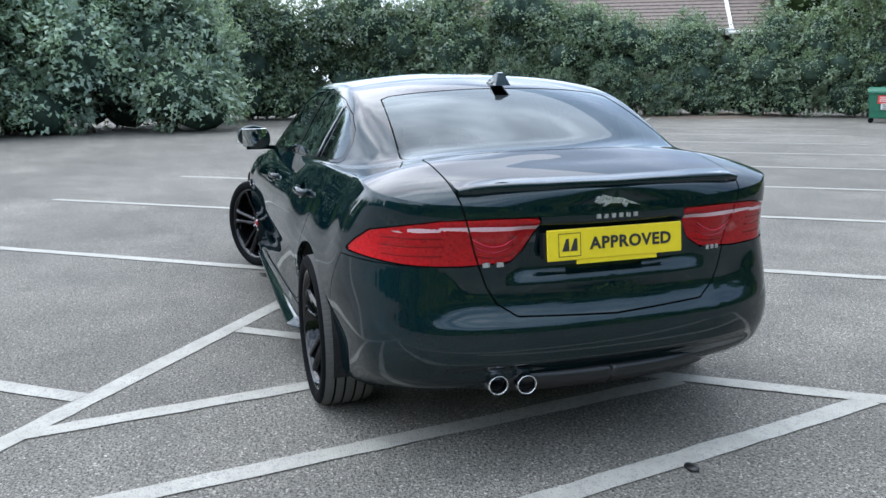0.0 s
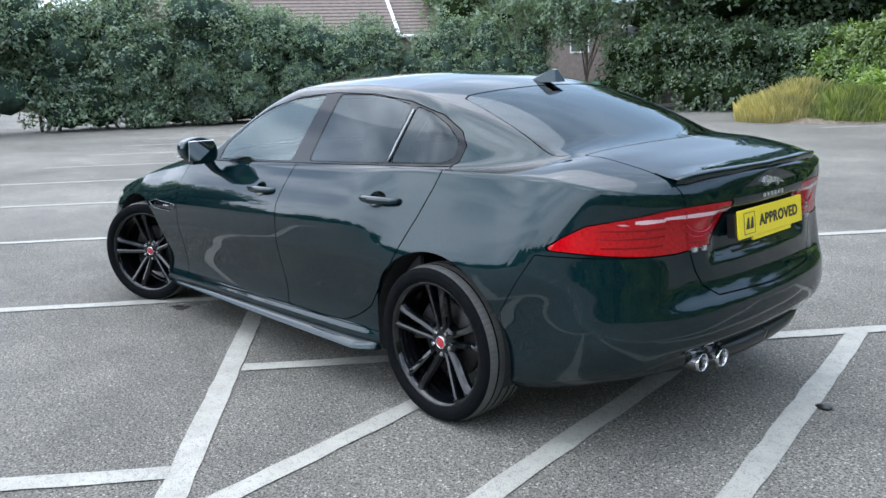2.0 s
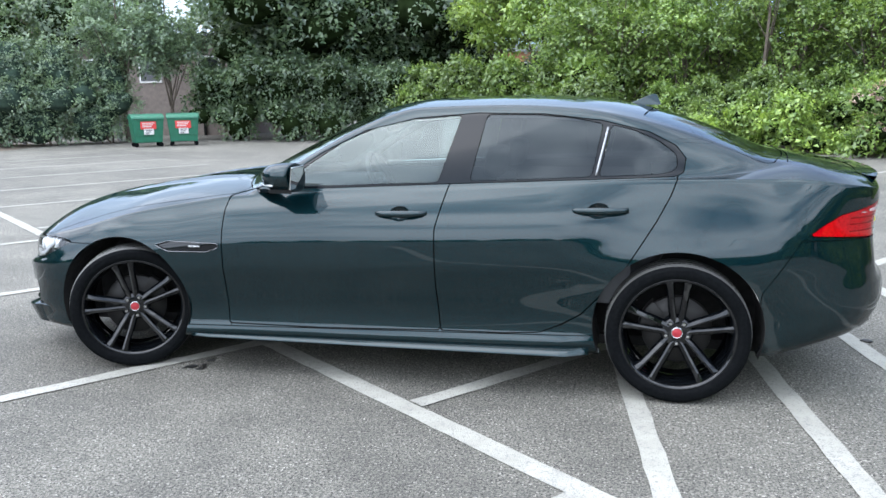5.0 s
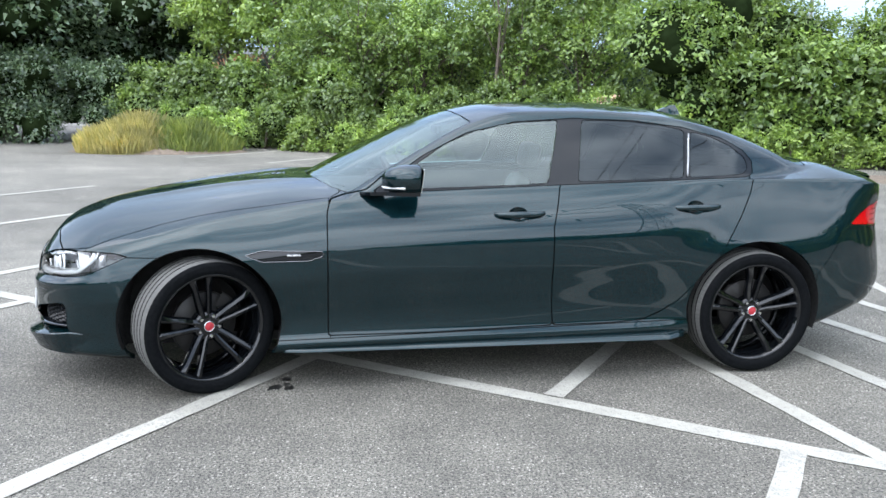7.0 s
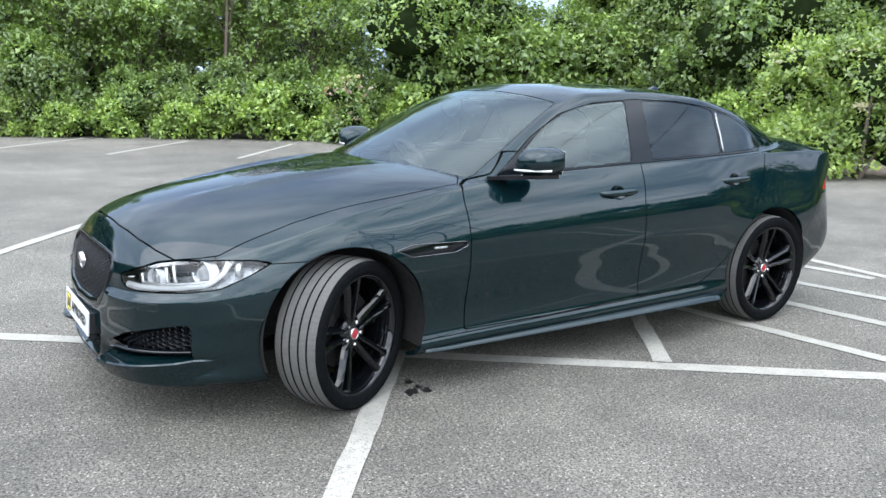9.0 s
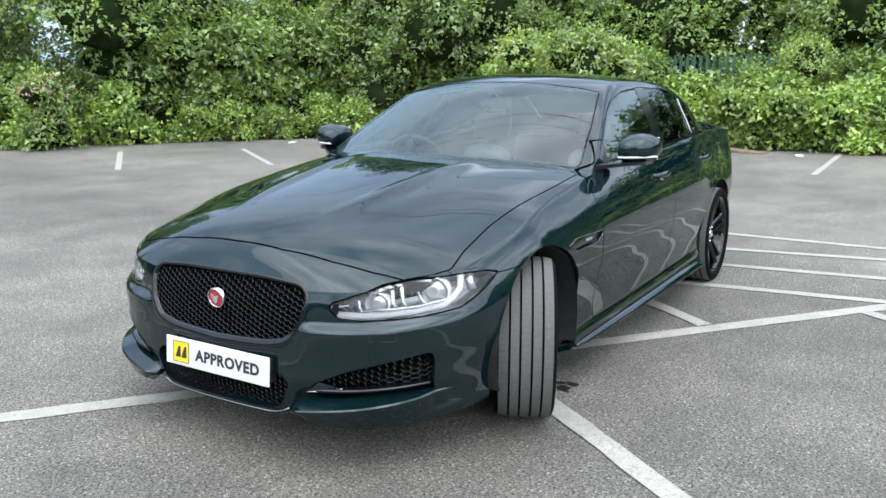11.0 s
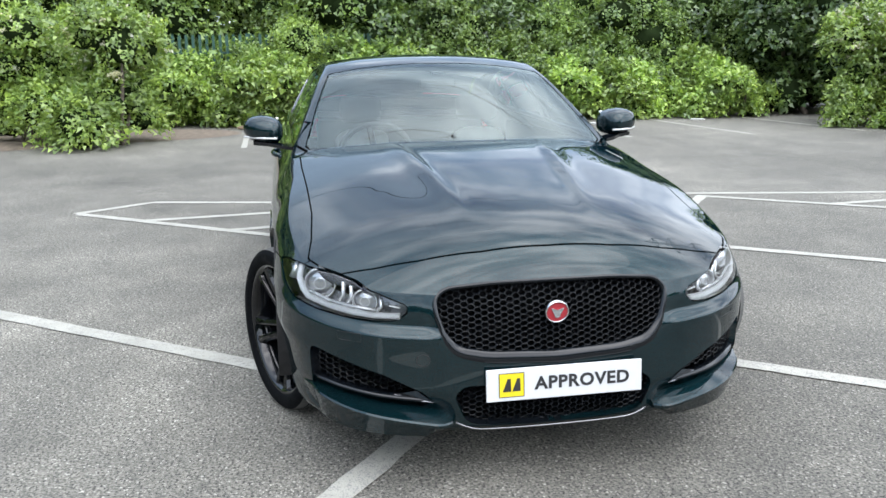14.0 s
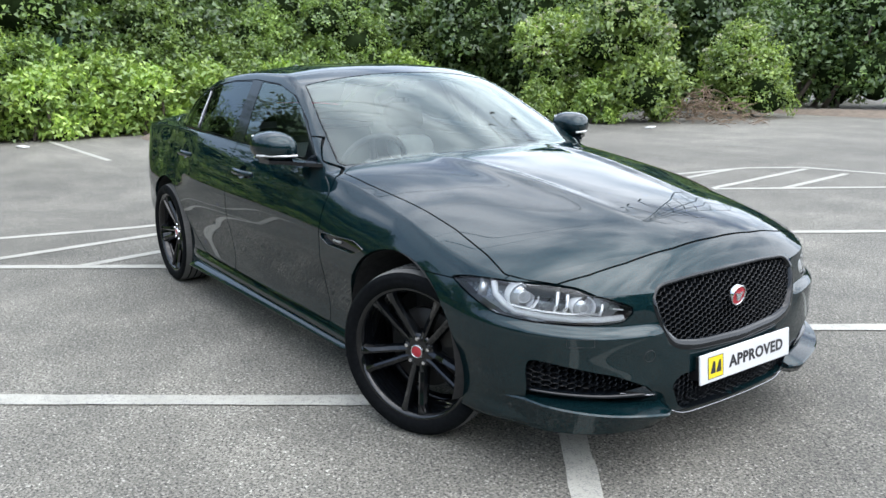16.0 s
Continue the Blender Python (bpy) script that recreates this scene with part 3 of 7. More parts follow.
class Skin:
    """Triangles with normals and flat coordinates that can be cut along curves."""

    def __init__(self, V, N, A, F):
        self.V, self.N, self.A, self.F = V, N, A, F

    def split(self, f):
        """Two skins: where f is above and where it is below nought."""
        f = np.where(np.abs(f) < 1e-6, 1e-6, f)
        pos = f[self.F] > 0
        count = pos.sum(1)
        inside, outside = [self.F[count == 3]], [self.F[count == 0]]
        V, N, A = [self.V], [self.N], [self.A]
        mixed = self.F[(count == 1) | (count == 2)]
        if len(mixed):
            p = f[mixed] > 0
            lone_pos = p.sum(1) == 1
            lone = np.argmax(p == lone_pos[:, None], axis=1)
            r = np.arange(len(mixed))
            a, b, c = mixed[r, lone], mixed[r, (lone + 1) % 3], mixed[r, (lone + 2) % 3]
            e = np.concatenate([np.stack([a, b], 1), np.stack([a, c], 1)])
            key = np.sort(e, 1)
            uniq, inv = np.unique(key, axis=0, return_inverse=True)
            inv = inv.ravel()
            w = (f[uniq[:, 0]] / (f[uniq[:, 0]] - f[uniq[:, 1]]))[:, None]
            base = len(self.V)
            for store, src in ((V, self.V), (N, self.N), (A, self.A)):
                store.append(src[uniq[:, 0]] * (1 - w) + src[uniq[:, 1]] * w)
            ab, ac = base + inv[:len(a)], base + inv[len(a):]
            tip = np.stack([a, ab, ac], 1)
            rest = np.concatenate([np.stack([ab, b, c], 1), np.stack([ab, c, ac], 1)])
            lp2 = np.concatenate([lone_pos, lone_pos])
            inside += [tip[lone_pos], rest[~lp2]]
            outside += [tip[~lone_pos], rest[lp2]]
        V, N, A = np.concatenate(V), np.concatenate(N), np.concatenate(A)
        return Skin(V, N, A, np.concatenate(inside)).tidy(), Skin(V, N, A, np.concatenate(outside)).tidy()

    def tidy(self):
        used, inv = np.unique(self.F, return_inverse=True)
        N = self.N[used]
        N = N / np.maximum(np.linalg.norm(N, axis=1), 1e-9)[:, None]
        return Skin(self.V[used], N, self.A[used], inv.reshape(self.F.shape))

    def take(self, measure, gap=0.004):
        """The piece where measure(skin) is above nought, and the rest, with a shut line between them."""
        piece, rest = self.split(measure(self) - gap / 2)
        if gap:
            rest, _ = rest.split(-measure(rest) - gap / 2)
        return piece, rest

    def join(self, other):
        n = len(self.V)
        return Skin(np.concatenate([self.V, other.V]), np.concatenate([self.N, other.N]), np.concatenate([self.A, other.A]), np.concatenate([self.F, other.F + n]))

    def mirrored(self):
        m = np.array((1, -1, 1))
        return Skin(self.V * m, self.N * m, self.A, self.F[:, ::-1])

    def both(self):
        """With its mirror image, welded along the middle."""
        s = self.join(self.mirrored())
        key = np.round(s.V, 5)
        uniq, first, inv = np.unique(key, axis=0, return_index=True, return_inverse=True)
        F = inv.ravel()[s.F]
        F = F[(F[:, 0] != F[:, 1]) & (F[:, 1] != F[:, 2]) & (F[:, 0] != F[:, 2])]
        N = s.N[first].copy()
        mid = np.abs(s.V[first][:, 1]) < 1e-5
        N[mid, 1] = 0
        return Skin(s.V[first], N, s.A[first], F).tidy()

    def lifted(self, d):
        return Skin(self.V + self.N * d, self.N, self.A, self.F)

    def rim(self):
        """The open edges, in the faces' turning sense."""
        e = np.concatenate([self.F[:, [0, 1]], self.F[:, [1, 2]], self.F[:, [2, 0]]])
        key = np.sort(e, 1)
        _, inv, cnt = np.unique(key, axis=0, return_inverse=True, return_counts=True)
        return e[cnt[inv.ravel()] == 1]

    def mesh(self, name, material, parent, depth=0.012, label="", middle=False, inward=None):
        """One mesh: the skin with its edges turned in by depth."""
        V, N, F = self.V, self.N, [tuple(f) for f in self.F]
        e = self.rim()
        if not middle and len(e):
            e = e[~((np.abs(V[e[:, 0]][:, 1]) < 1e-5) & (np.abs(V[e[:, 1]][:, 1]) < 1e-5))]
        normals = N
        if depth and len(e):
            ids = np.unique(e)
            at = {int(k): len(V) + i for i, k in enumerate(ids)}
            back = V[ids] - (N[ids] if inward is None else np.asarray(inward)[None] * -1.0) * depth
            dup0 = len(V) + len(ids)
            at0 = {int(k): dup0 + i for i, k in enumerate(ids)}
            V = np.concatenate([V, back, V[ids]])
            side = np.zeros((len(ids), 3))
            row = {int(k): i for i, k in enumerate(ids)}
            for a, b in e:
                d = np.cross(V[b] - V[a], N[a])
                side[row[int(a)]] += d
                side[row[int(b)]] += d
            side /= np.maximum(np.linalg.norm(side, axis=1), 1e-12)[:, None]
            normals = np.concatenate([N, side, side])
            F = F + [(at0[int(b)], at0[int(a)], at[int(a)], at[int(b)]) for a, b in e]
        return from_arrays(name, V, F, material, parent, normals, True, label)


def poly_distance(p, poly):
    """Signed distance of points to a closed outline, above nought inside."""
    p, q = np.asarray(p, float), np.array(poly, float)
    best = np.full(len(p), 1e9)
    inside = np.zeros(len(p), bool)
    for a, b in zip(q, np.roll(q, -1, 0)):
        ab = b - a
        t = np.clip(((p - a) @ ab) / max(ab @ ab, 1e-12), 0, 1)
        best = np.minimum(best, np.linalg.norm(p - a - t[:, None] * ab, axis=1))
        hit = ((a[1] > p[:, 1]) != (b[1] > p[:, 1]))
        with np.errstate(divide="ignore", invalid="ignore"):
            xc = a[0] + (p[:, 1] - a[1]) * ab[0] / (ab[1] if ab[1] else 1e-12)
        inside ^= hit & (p[:, 0] < xc)
    return np.where(inside, best, -best)


def rounded(poly, r, n=5):
    """The outline with its corners rounded."""
    out, k = [], len(poly)
    for i in range(k):
        a, b, c = (Vector(poly[(i + j - 1) % k]) for j in range(3))
        ra, rc = min(r, (a - b).length * 0.45), min(r, (c - b).length * 0.45)
        p, q = b + (a - b).normalized() * ra, b + (c - b).normalized() * rc
        for j in range(n + 1):
            t = j / n
            out.append(tuple(p * (1 - t) ** 2 + b * 2 * t * (1 - t) + q * t * t))
    return out


def side_of(poly, ymin=0.5):
    return lambda s: np.minimum(poly_distance(s.V[:, [0, 2]], poly), s.V[:, 1] - ymin)


def top_of(poly, zmin=0.6):
    return lambda s: np.minimum(poly_distance(s.V[:, :2], poly), s.V[:, 2] - zmin)


def front_of(poly, xmin=1.7):
    return lambda s: np.minimum(poly_distance(s.V[:, 1:], poly), s.V[:, 0] - xmin)


def round_of(poly):
    """By the way round the plan and the height."""
    return lambda s: poly_distance(np.stack([s.A[:, 0], s.V[:, 2]], 1), poly)


def arc_at(x=None, front=None, rear=None):
    """The way round the plan, at a length x of the flank or a half width at the front or the rear."""
    u, c, _ = plan_curve(2000)
    if x is not None:
        return float(np.interp(-x, -c[:, 0], u))
    half = c[:, 0] > 1.0 if front is not None else c[:, 0] < -1.0
    y, uu = c[half, 1], u[half]
    if front is not None:
        return float(np.interp(front, y, uu))
    return float(np.interp(-rear, -y, uu))


def arch(cx, r, z=0.365):
    return lambda s: np.minimum(r - np.hypot(s.V[:, 0] - cx, s.V[:, 2] - z), s.V[:, 1] - 0.4)


WINDSCREEN = ((0.915, -0.1), (0.915, 0), (0.90, 0.2), (0.85, 0.42), (0.785, 0.6), (0.72, 0.72), (0.69, 0.738), (0.40, 0.672), (0.075, 0.585), (0.11, 0.3), (0.125, 0), (0.125, -0.1))
BACKLIGHT = ((-1.30, -0.1), (-1.30, 0), (-1.285, 0.25), (-1.245, 0.505), (-1.265, 0.545), (-1.57, 0.578), (-1.79, 0.605), (-1.83, 0.59), (-1.89, 0.4), (-1.92, 0.2), (-1.925, 0), (-1.925, -0.1))
SURROUND = ((0.60, 1.005), (0.52, 1.06), (0.334, 1.19), (0.11, 1.305), (-0.15, 1.366), (-0.46, 1.388), (-0.78, 1.38), (-1.05, 1.347), (-1.27, 1.29), (-1.39, 1.225),
            (-1.435, 1.165), (-1.425, 1.10), (-1.39, 1.082), (-0.9, 1.064), (-0.3, 1.04), (0.3, 1.013))
FRONT_PANE = ((0.46, 1.020), (0.43, 1.105), (0.222, 1.247), (0.06, 1.318), (-0.12, 1.358), (-0.378, 1.378), (-0.288, 1.050))
REAR_PANE = ((-0.445, 1.058), (-0.505, 1.380), (-0.75, 1.377), (-0.92, 1.360), (-1.06, 1.330), (-1.015, 1.080))
QUARTER_PANE = ((-1.05, 1.082), (-1.097, 1.325), (-1.2, 1.300), (-1.31, 1.250), (-1.392, 1.185), (-1.398, 1.12), (-1.35, 1.096))
FRONT_DOOR = ((0.80, 0.97), (0.815, 0.90), (0.815, 0.28), (0.3, 0.282), (-0.312, 0.302), (-0.295, 0.54), (-0.294, 0.83), (-0.345, 1.03), (-0.4, 1.12), (0.5, 1.12), (0.62, 1.02))
REAR_DOOR = ((-0.294, 0.83), (-0.295, 0.54), (-0.312, 0.302), (-0.62, 0.305), (-0.79, 0.317), (-0.89, 0.36), (-0.985, 0.42), (-1.16, 0.63), (-1.31, 0.88), (-1.37, 1.0), (-1.405, 1.10), (-0.4, 1.12), (-0.345, 1.03))
BONNET = ((2.17, -0.1), (2.17, 0), (2.163, 0.22), (2.135, 0.42), (2.10, 0.56), (2.06, 0.668), (1.985, 0.73), (1.915, 0.768), (1.8, 0.752), (1.6, 0.742), (1.3, 0.752), (1.0, 0.765), (0.80, 0.768), (0.75, 0.7), (0.75, -0.1))
BOOT = ((-0.1, 1.3), (0.56, 1.3), (0.55, 1.06), (0.529, 0.967), (0.482, 0.80), (0.458, 0.72), (0.425, 0.66), (0.36, 0.615), (0, 0.60), (-0.1, 0.60))
GRILLE = ((-0.1, 0.697), (0, 0.697), (0.2, 0.695), (0.352, 0.683), (0.389, 0.650), (0.386, 0.60), (0.364, 0.533), (0.318, 0.481), (0.22, 0.463), (0, 0.455), (-0.1, 0.455))
LOWER_INTAKE = ((-0.1, 0.36), (0, 0.36), (0.30, 0.36), (0.335, 0.325), (0.30, 0.235), (0.26, 0.215), (0, 0.207), (-0.1, 0.207))
SIDE_INTAKE = ((0.40, 0.296), (0.425, 0.335), (0.55, 0.395), (0.70, 0.438), (0.772, 0.458), (0.778, 0.43), (0.772, 0.30), (0.755, 0.280), (0.6, 0.266), (0.47, 0.262))


VENT = ((1.20, 0.708), (1.12, 0.730), (0.838, 0.724), (0.834, 0.702), (0.90, 0.677), (1.12, 0.674))


def lamp_outlines():
    f, r = (lambda y: arc_at(front=y)), (lambda y: arc_at(rear=y))
    head = ((f(0.49), 0.605), (f(0.525), 0.578), (f(0.60), 0.573), (f(0.70), 0.575), (f(0.79), 0.584), (arc_at(x=1.94), 0.605), (arc_at(x=1.83), 0.655), (arc_at(x=1.735), 0.702),
            (arc_at(x=1.80), 0.714), (arc_at(x=1.92), 0.716), (f(0.77), 0.710), (f(0.70), 0.697), (f(0.58), 0.662), (f(0.49), 0.630))
    tail = ((arc_at(x=-1.95), 0.822), (arc_at(x=-2.02), 0.872), (arc_at(x=-2.10), 0.915), (r(0.74), 0.945), (r(0.62), 0.962), (r(0.45), 0.967), (r(0.28), 0.965),
            (r(0.285), 0.93), (r(0.335), 0.84), (r(0.38), 0.806), (r(0.55), 0.795), (r(0.75), 0.803))
    return head, tail


def build_panels(car, M):
    """Cuts the skin into the car's panels, panes and lamp openings."""
    u, P = body_surface()
    nv = P.shape[1]
    V = P.reshape(-1, 3)
    F = grid_faces(NU, nv)
    area = np.linalg.norm(np.cross(V[F[:, 1]] - V[F[:, 0]], V[F[:, 2]] - V[F[:, 0]]), axis=1)
    F = F[area > 1e-9]
    N = vertex_normals(V, F)
    if N[V[:, 1].argmax(), 1] < 0:
        F, N = F[:, ::-1], -N
    N[np.abs(V[:, 1]) < 1e-6, 1] = 0
    A = np.stack([np.repeat(u, nv), np.tile(np.arange(nv), NU).astype(float)], 1)
    s = Skin(V, N, A, F)
    head, tail = lamp_outlines()
    out = {}
    for key, fn, gap in (
            ("arch_f", arch(1.415, 0.378), 0), ("arch_r", arch(-1.412, 0.378), 0),
            ("windscreen", top_of(WINDSCREEN, 0.9), 0.006), ("backlight", top_of(BACKLIGHT, 1.0), 0.006),
            ("surround", lambda k: np.minimum(side_of(SURROUND)(k), (k.N[:, 1] - 0.45) * 0.2), 0.004),
            ("head", round_of(head), 0.005), ("tail", round_of(tail), 0.005),
            ("grille", front_of(rounded(GRILLE, 0.03), 1.9), 0), ("lower_intake", front_of(rounded(LOWER_INTAKE, 0.02), 1.9), 0), ("side_intake", front_of(rounded(SIDE_INTAKE, 0.02), 1.7), 0),
            ("liner_mark", None, 0),
            ("bonnet", top_of(BONNET, 0.62), 0.006),
            ("boot", lambda k: np.minimum(poly_distance(k.V[:, 1:], BOOT), -1.94 + 0.055 * (k.V[:, 1] / 0.6) ** 2 - k.V[:, 0]), 0.006),
            ("front_door", side_of(FRONT_DOOR), 0.006), ("rear_door", side_of(REAR_DOOR), 0.006),
            ("skirt", lambda k: np.minimum(np.minimum(0.262 + 0.024 * (1 - k.V[:, 0]) - k.V[:, 2], 1.1 - k.V[:, 0]), k.V[:, 0] + 1.06), 0.004),
            ("vent", side_of(rounded(VENT, 0.012), 0.8), 0.0),
            ("front_bumper", lambda k: np.minimum(np.maximum(np.minimum(0.697 - k.V[:, 2], k.V[:, 0] - 1.5), k.V[:, 0] - 1.93), (NLOW + 40) - k.A[:, 1]), 0.004),
            ("rear_bumper", lambda k: np.minimum(np.minimum(-1.765 - 0.62 * np.clip(k.V[:, 2] - 0.55, 0, 1) - k.V[:, 0], 0.80 - k.V[:, 2]), 1), 0.004),
            ("nose_panel", lambda k: np.minimum(k.V[:, 0] - 2.05, 0.45 - k.V[:, 1]), 0.0),
            ("fender", lambda k: np.minimum(k.V[:, 0] - 0.805, 1.0 - k.V[:, 2]), 0.004)):
        if fn is None:
            liner = s
            continue
        out[key], s = s.take(fn, gap)
    out["body"] = s
    for key, door, x, z in (("cup_f", "front_door", -0.118, 0.897), ("cup_r", "rear_door", -1.053, 0.926)):
        out[key], out[door] = out[door].take(lambda k: (1 - np.hypot((k.V[:, 0] - x) / 0.052, (k.V[:, 2] - z) / 0.037)) * 0.037, 0)
    paint = M["paint"]
    names = {"fender": "wing", "front_door": "front_door", "rear_door": "rear_door", "skirt": "side_skirt"}
    made = {}
    for key in ("bonnet", "boot", "nose_panel", "front_bumper", "rear_bumper", "body"):
        made[key] = out[key].both().mesh({"boot": "boot_lid", "body": "body_shell"}.get(key, key), paint, car, 0.02)
    for key, name in names.items():
        made[key] = [out[key].mesh(name, paint, car, 0.018), out[key].mirrored().mesh(name, paint, car, 0.018)]
    for key, name, mat in (("windscreen", "windscreen", M["glass_clear"]), ("backlight", "rear_window", M["glass_tint"])):
        out[key].both().lifted(-0.002).mesh(name, mat, car, 0.004)
    pane = out["surround"]
    for key, poly, mat in (("front", FRONT_PANE, M["glass_side"]), ("rear", REAR_PANE, M["glass_tint"]), ("quarter", QUARTER_PANE, M["glass_tint"])):
        glass, pane = pane.take(side_of(rounded(poly, 0.02)), 0.003)
        for g in (glass, glass.mirrored()):
            g.lifted(-0.003).mesh("side_window", mat, car, 0.004)
    for g in (pane, pane.mirrored()):
        g.lifted(-0.001).mesh("window_surround", M["pillar_black"], car, 0.01, "gloss black window surround")
    made["cuts"], made["liner"] = out, liner
    return made


def text_mesh(name, words, size, material, parent, m, label="", depth=0.002, spacing=1.0):
    cu = bpy.data.curves.new(name, "FONT")
    cu.body, cu.size, cu.extrude, cu.align_x, cu.align_y, cu.resolution_u = words, size, depth, "CENTER", "CENTER", 3
    cu.space_character = spacing
    cu.offset = size * 0.032
    tmp = bpy.data.objects.new(name, cu)
    scene.collection.objects.link(tmp)
    bpy.context.view_layer.update()
    me = bpy.data.meshes.new_from_object(tmp.evaluated_get(bpy.context.evaluated_depsgraph_get()))
    bpy.data.objects.remove(tmp)
    me.materials.clear()
    me.materials.append(material)
    ob = new(name, me)
    ob.parent = parent
    ob.matrix_basis = m
    return tagged(ob, label)


def sweep_plan(u0, u1, profile, n=60, closed=True, taper=0.0):
    """A profile of (outward, height) swept along the plan outline of the left flank."""
    u, c, nr = plan_curve(1200)
    bm = bmesh.new()
    rings = []
    for i in range(n + 1):
        t = i / n
        uu = u0 + (u1 - u0) * t
        p = np.array([np.interp(uu, u, c[:, 0]), np.interp(uu, u, c[:, 1])])
        d = np.array([np.interp(uu, u, nr[:, 0]), np.interp(uu, u, nr[:, 1])])
        k = 1.0 if not taper else min(1.0, t / taper, (1 - t) / taper)
        k = max(k, 0.05)
        prof = profile(t) if callable(profile) else profile
        rings.append([bm.verts.new((*(p + d * (o if not taper else min(o, -0.02) + (o - min(o, -0.02)) * k)), z)) for o, z in prof])
    k = len(rings[0])
    for a, b in zip(rings, rings[1:]):
        for j in range(k if closed else k - 1):
            bm.faces.new((a[j], a[(j + 1) % k], b[(j + 1) % k], b[j]))
    if closed:
        bm.faces.new(rings[0][::-1])
        bm.faces.new(rings[-1])
    bmesh.ops.recalc_face_normals(bm, faces=bm.faces)
    return bm


def flip_y(bm):
    bmesh.ops.scale(bm, vec=(1, -1, 1), verts=bm.verts)
    bmesh.ops.reverse_faces(bm, faces=bm.faces)
    return bm


def surface_x(piece, y, z):
    """How far forward a cut-out of the nose lies at a place of the front view."""
    d = np.hypot(np.abs(y) - piece.V[:, 1], z - piece.V[:, 2])
    k = np.argsort(d)[:4]
    w = 1 / (d[k] + 1e-4)
    return float((piece.V[k, 0] * w).sum() / w.sum())


def surface_y(pieces, x, z):
    best = None
    for p in pieces:
        d = np.hypot(x - p.V[:, 0], z - p.V[:, 2]) + 10 * (p.V[:, 1] < 0.5)
        k = np.argsort(d)[:4]
        if best is None or d[k[0]] < best[0]:
            w = 1 / (d[k] + 1e-4)
            best = (d[k[0]], float((p.V[k, 1] * w).sum() / w.sum()), (p.N[k] * w[:, None]).sum(0))
    n = best[2] / np.linalg.norm(best[2])
    return best[1], n


def smooth_front(piece):
    """x of a cut-out of the nose as a smooth function of half width and height."""
    y, z = np.abs(piece.V[:, 1]), piece.V[:, 2]
    base = lambda y, z: np.stack([np.ones_like(y), y * y, y ** 4, z, z * z, y * y * z, y, z ** 3], -1)
    k = np.linalg.lstsq(base(y, z), piece.V[:, 0], rcond=None)[0]
    return lambda yy, zz: float(base(np.array(abs(yy)), np.array(zz)) @ k)


def honeycomb(name, poly, piece, material, parent, back, side=0, wide=0.042, high=0.0195):
    """A net of flat six-sided cells inside an outline of the front view; side 0 spans the middle."""
    at = smooth_front(piece)
    bm = bmesh.new()
    ys, zs = [p[0] for p in poly], [p[1] for p in poly]
    cols, rows = int(max(ys) / wide * 2) + 2, int((max(zs) - min(zs)) / high) + 2
    for c in range(-cols, cols + 1):
        y = c * wide / 2
        if side and y * side < 0:
            continue
        for r in range(rows):
            z = min(zs) + r * high + (c % 2) * high / 2
            if poly_distance([(abs(y), z)], poly)[0] < -high * 0.15:
                continue
            rings = []
            for k, deep in ((1.0, 0.0), (0.91, 0.001), (0.86, 0.03)):
                rings.append([bm.verts.new((at(y + oy * k, z + oz * k) - back - deep, y + oy * k, z + oz * k)) for oy, oz in
                              ((wide / 3, 0), (wide / 6, high / 2), (-wide / 6, high / 2), (-wide / 3, 0), (-wide / 6, -high / 2), (wide / 6, -high / 2))])
            for p, q in zip(rings, rings[1:]):
                for k in range(6):
                    j = (k + 1) % 6
                    bm.faces.new((p[k], p[j], q[j], q[k]))
    return part(name, bm, material, parent, smooth=False)


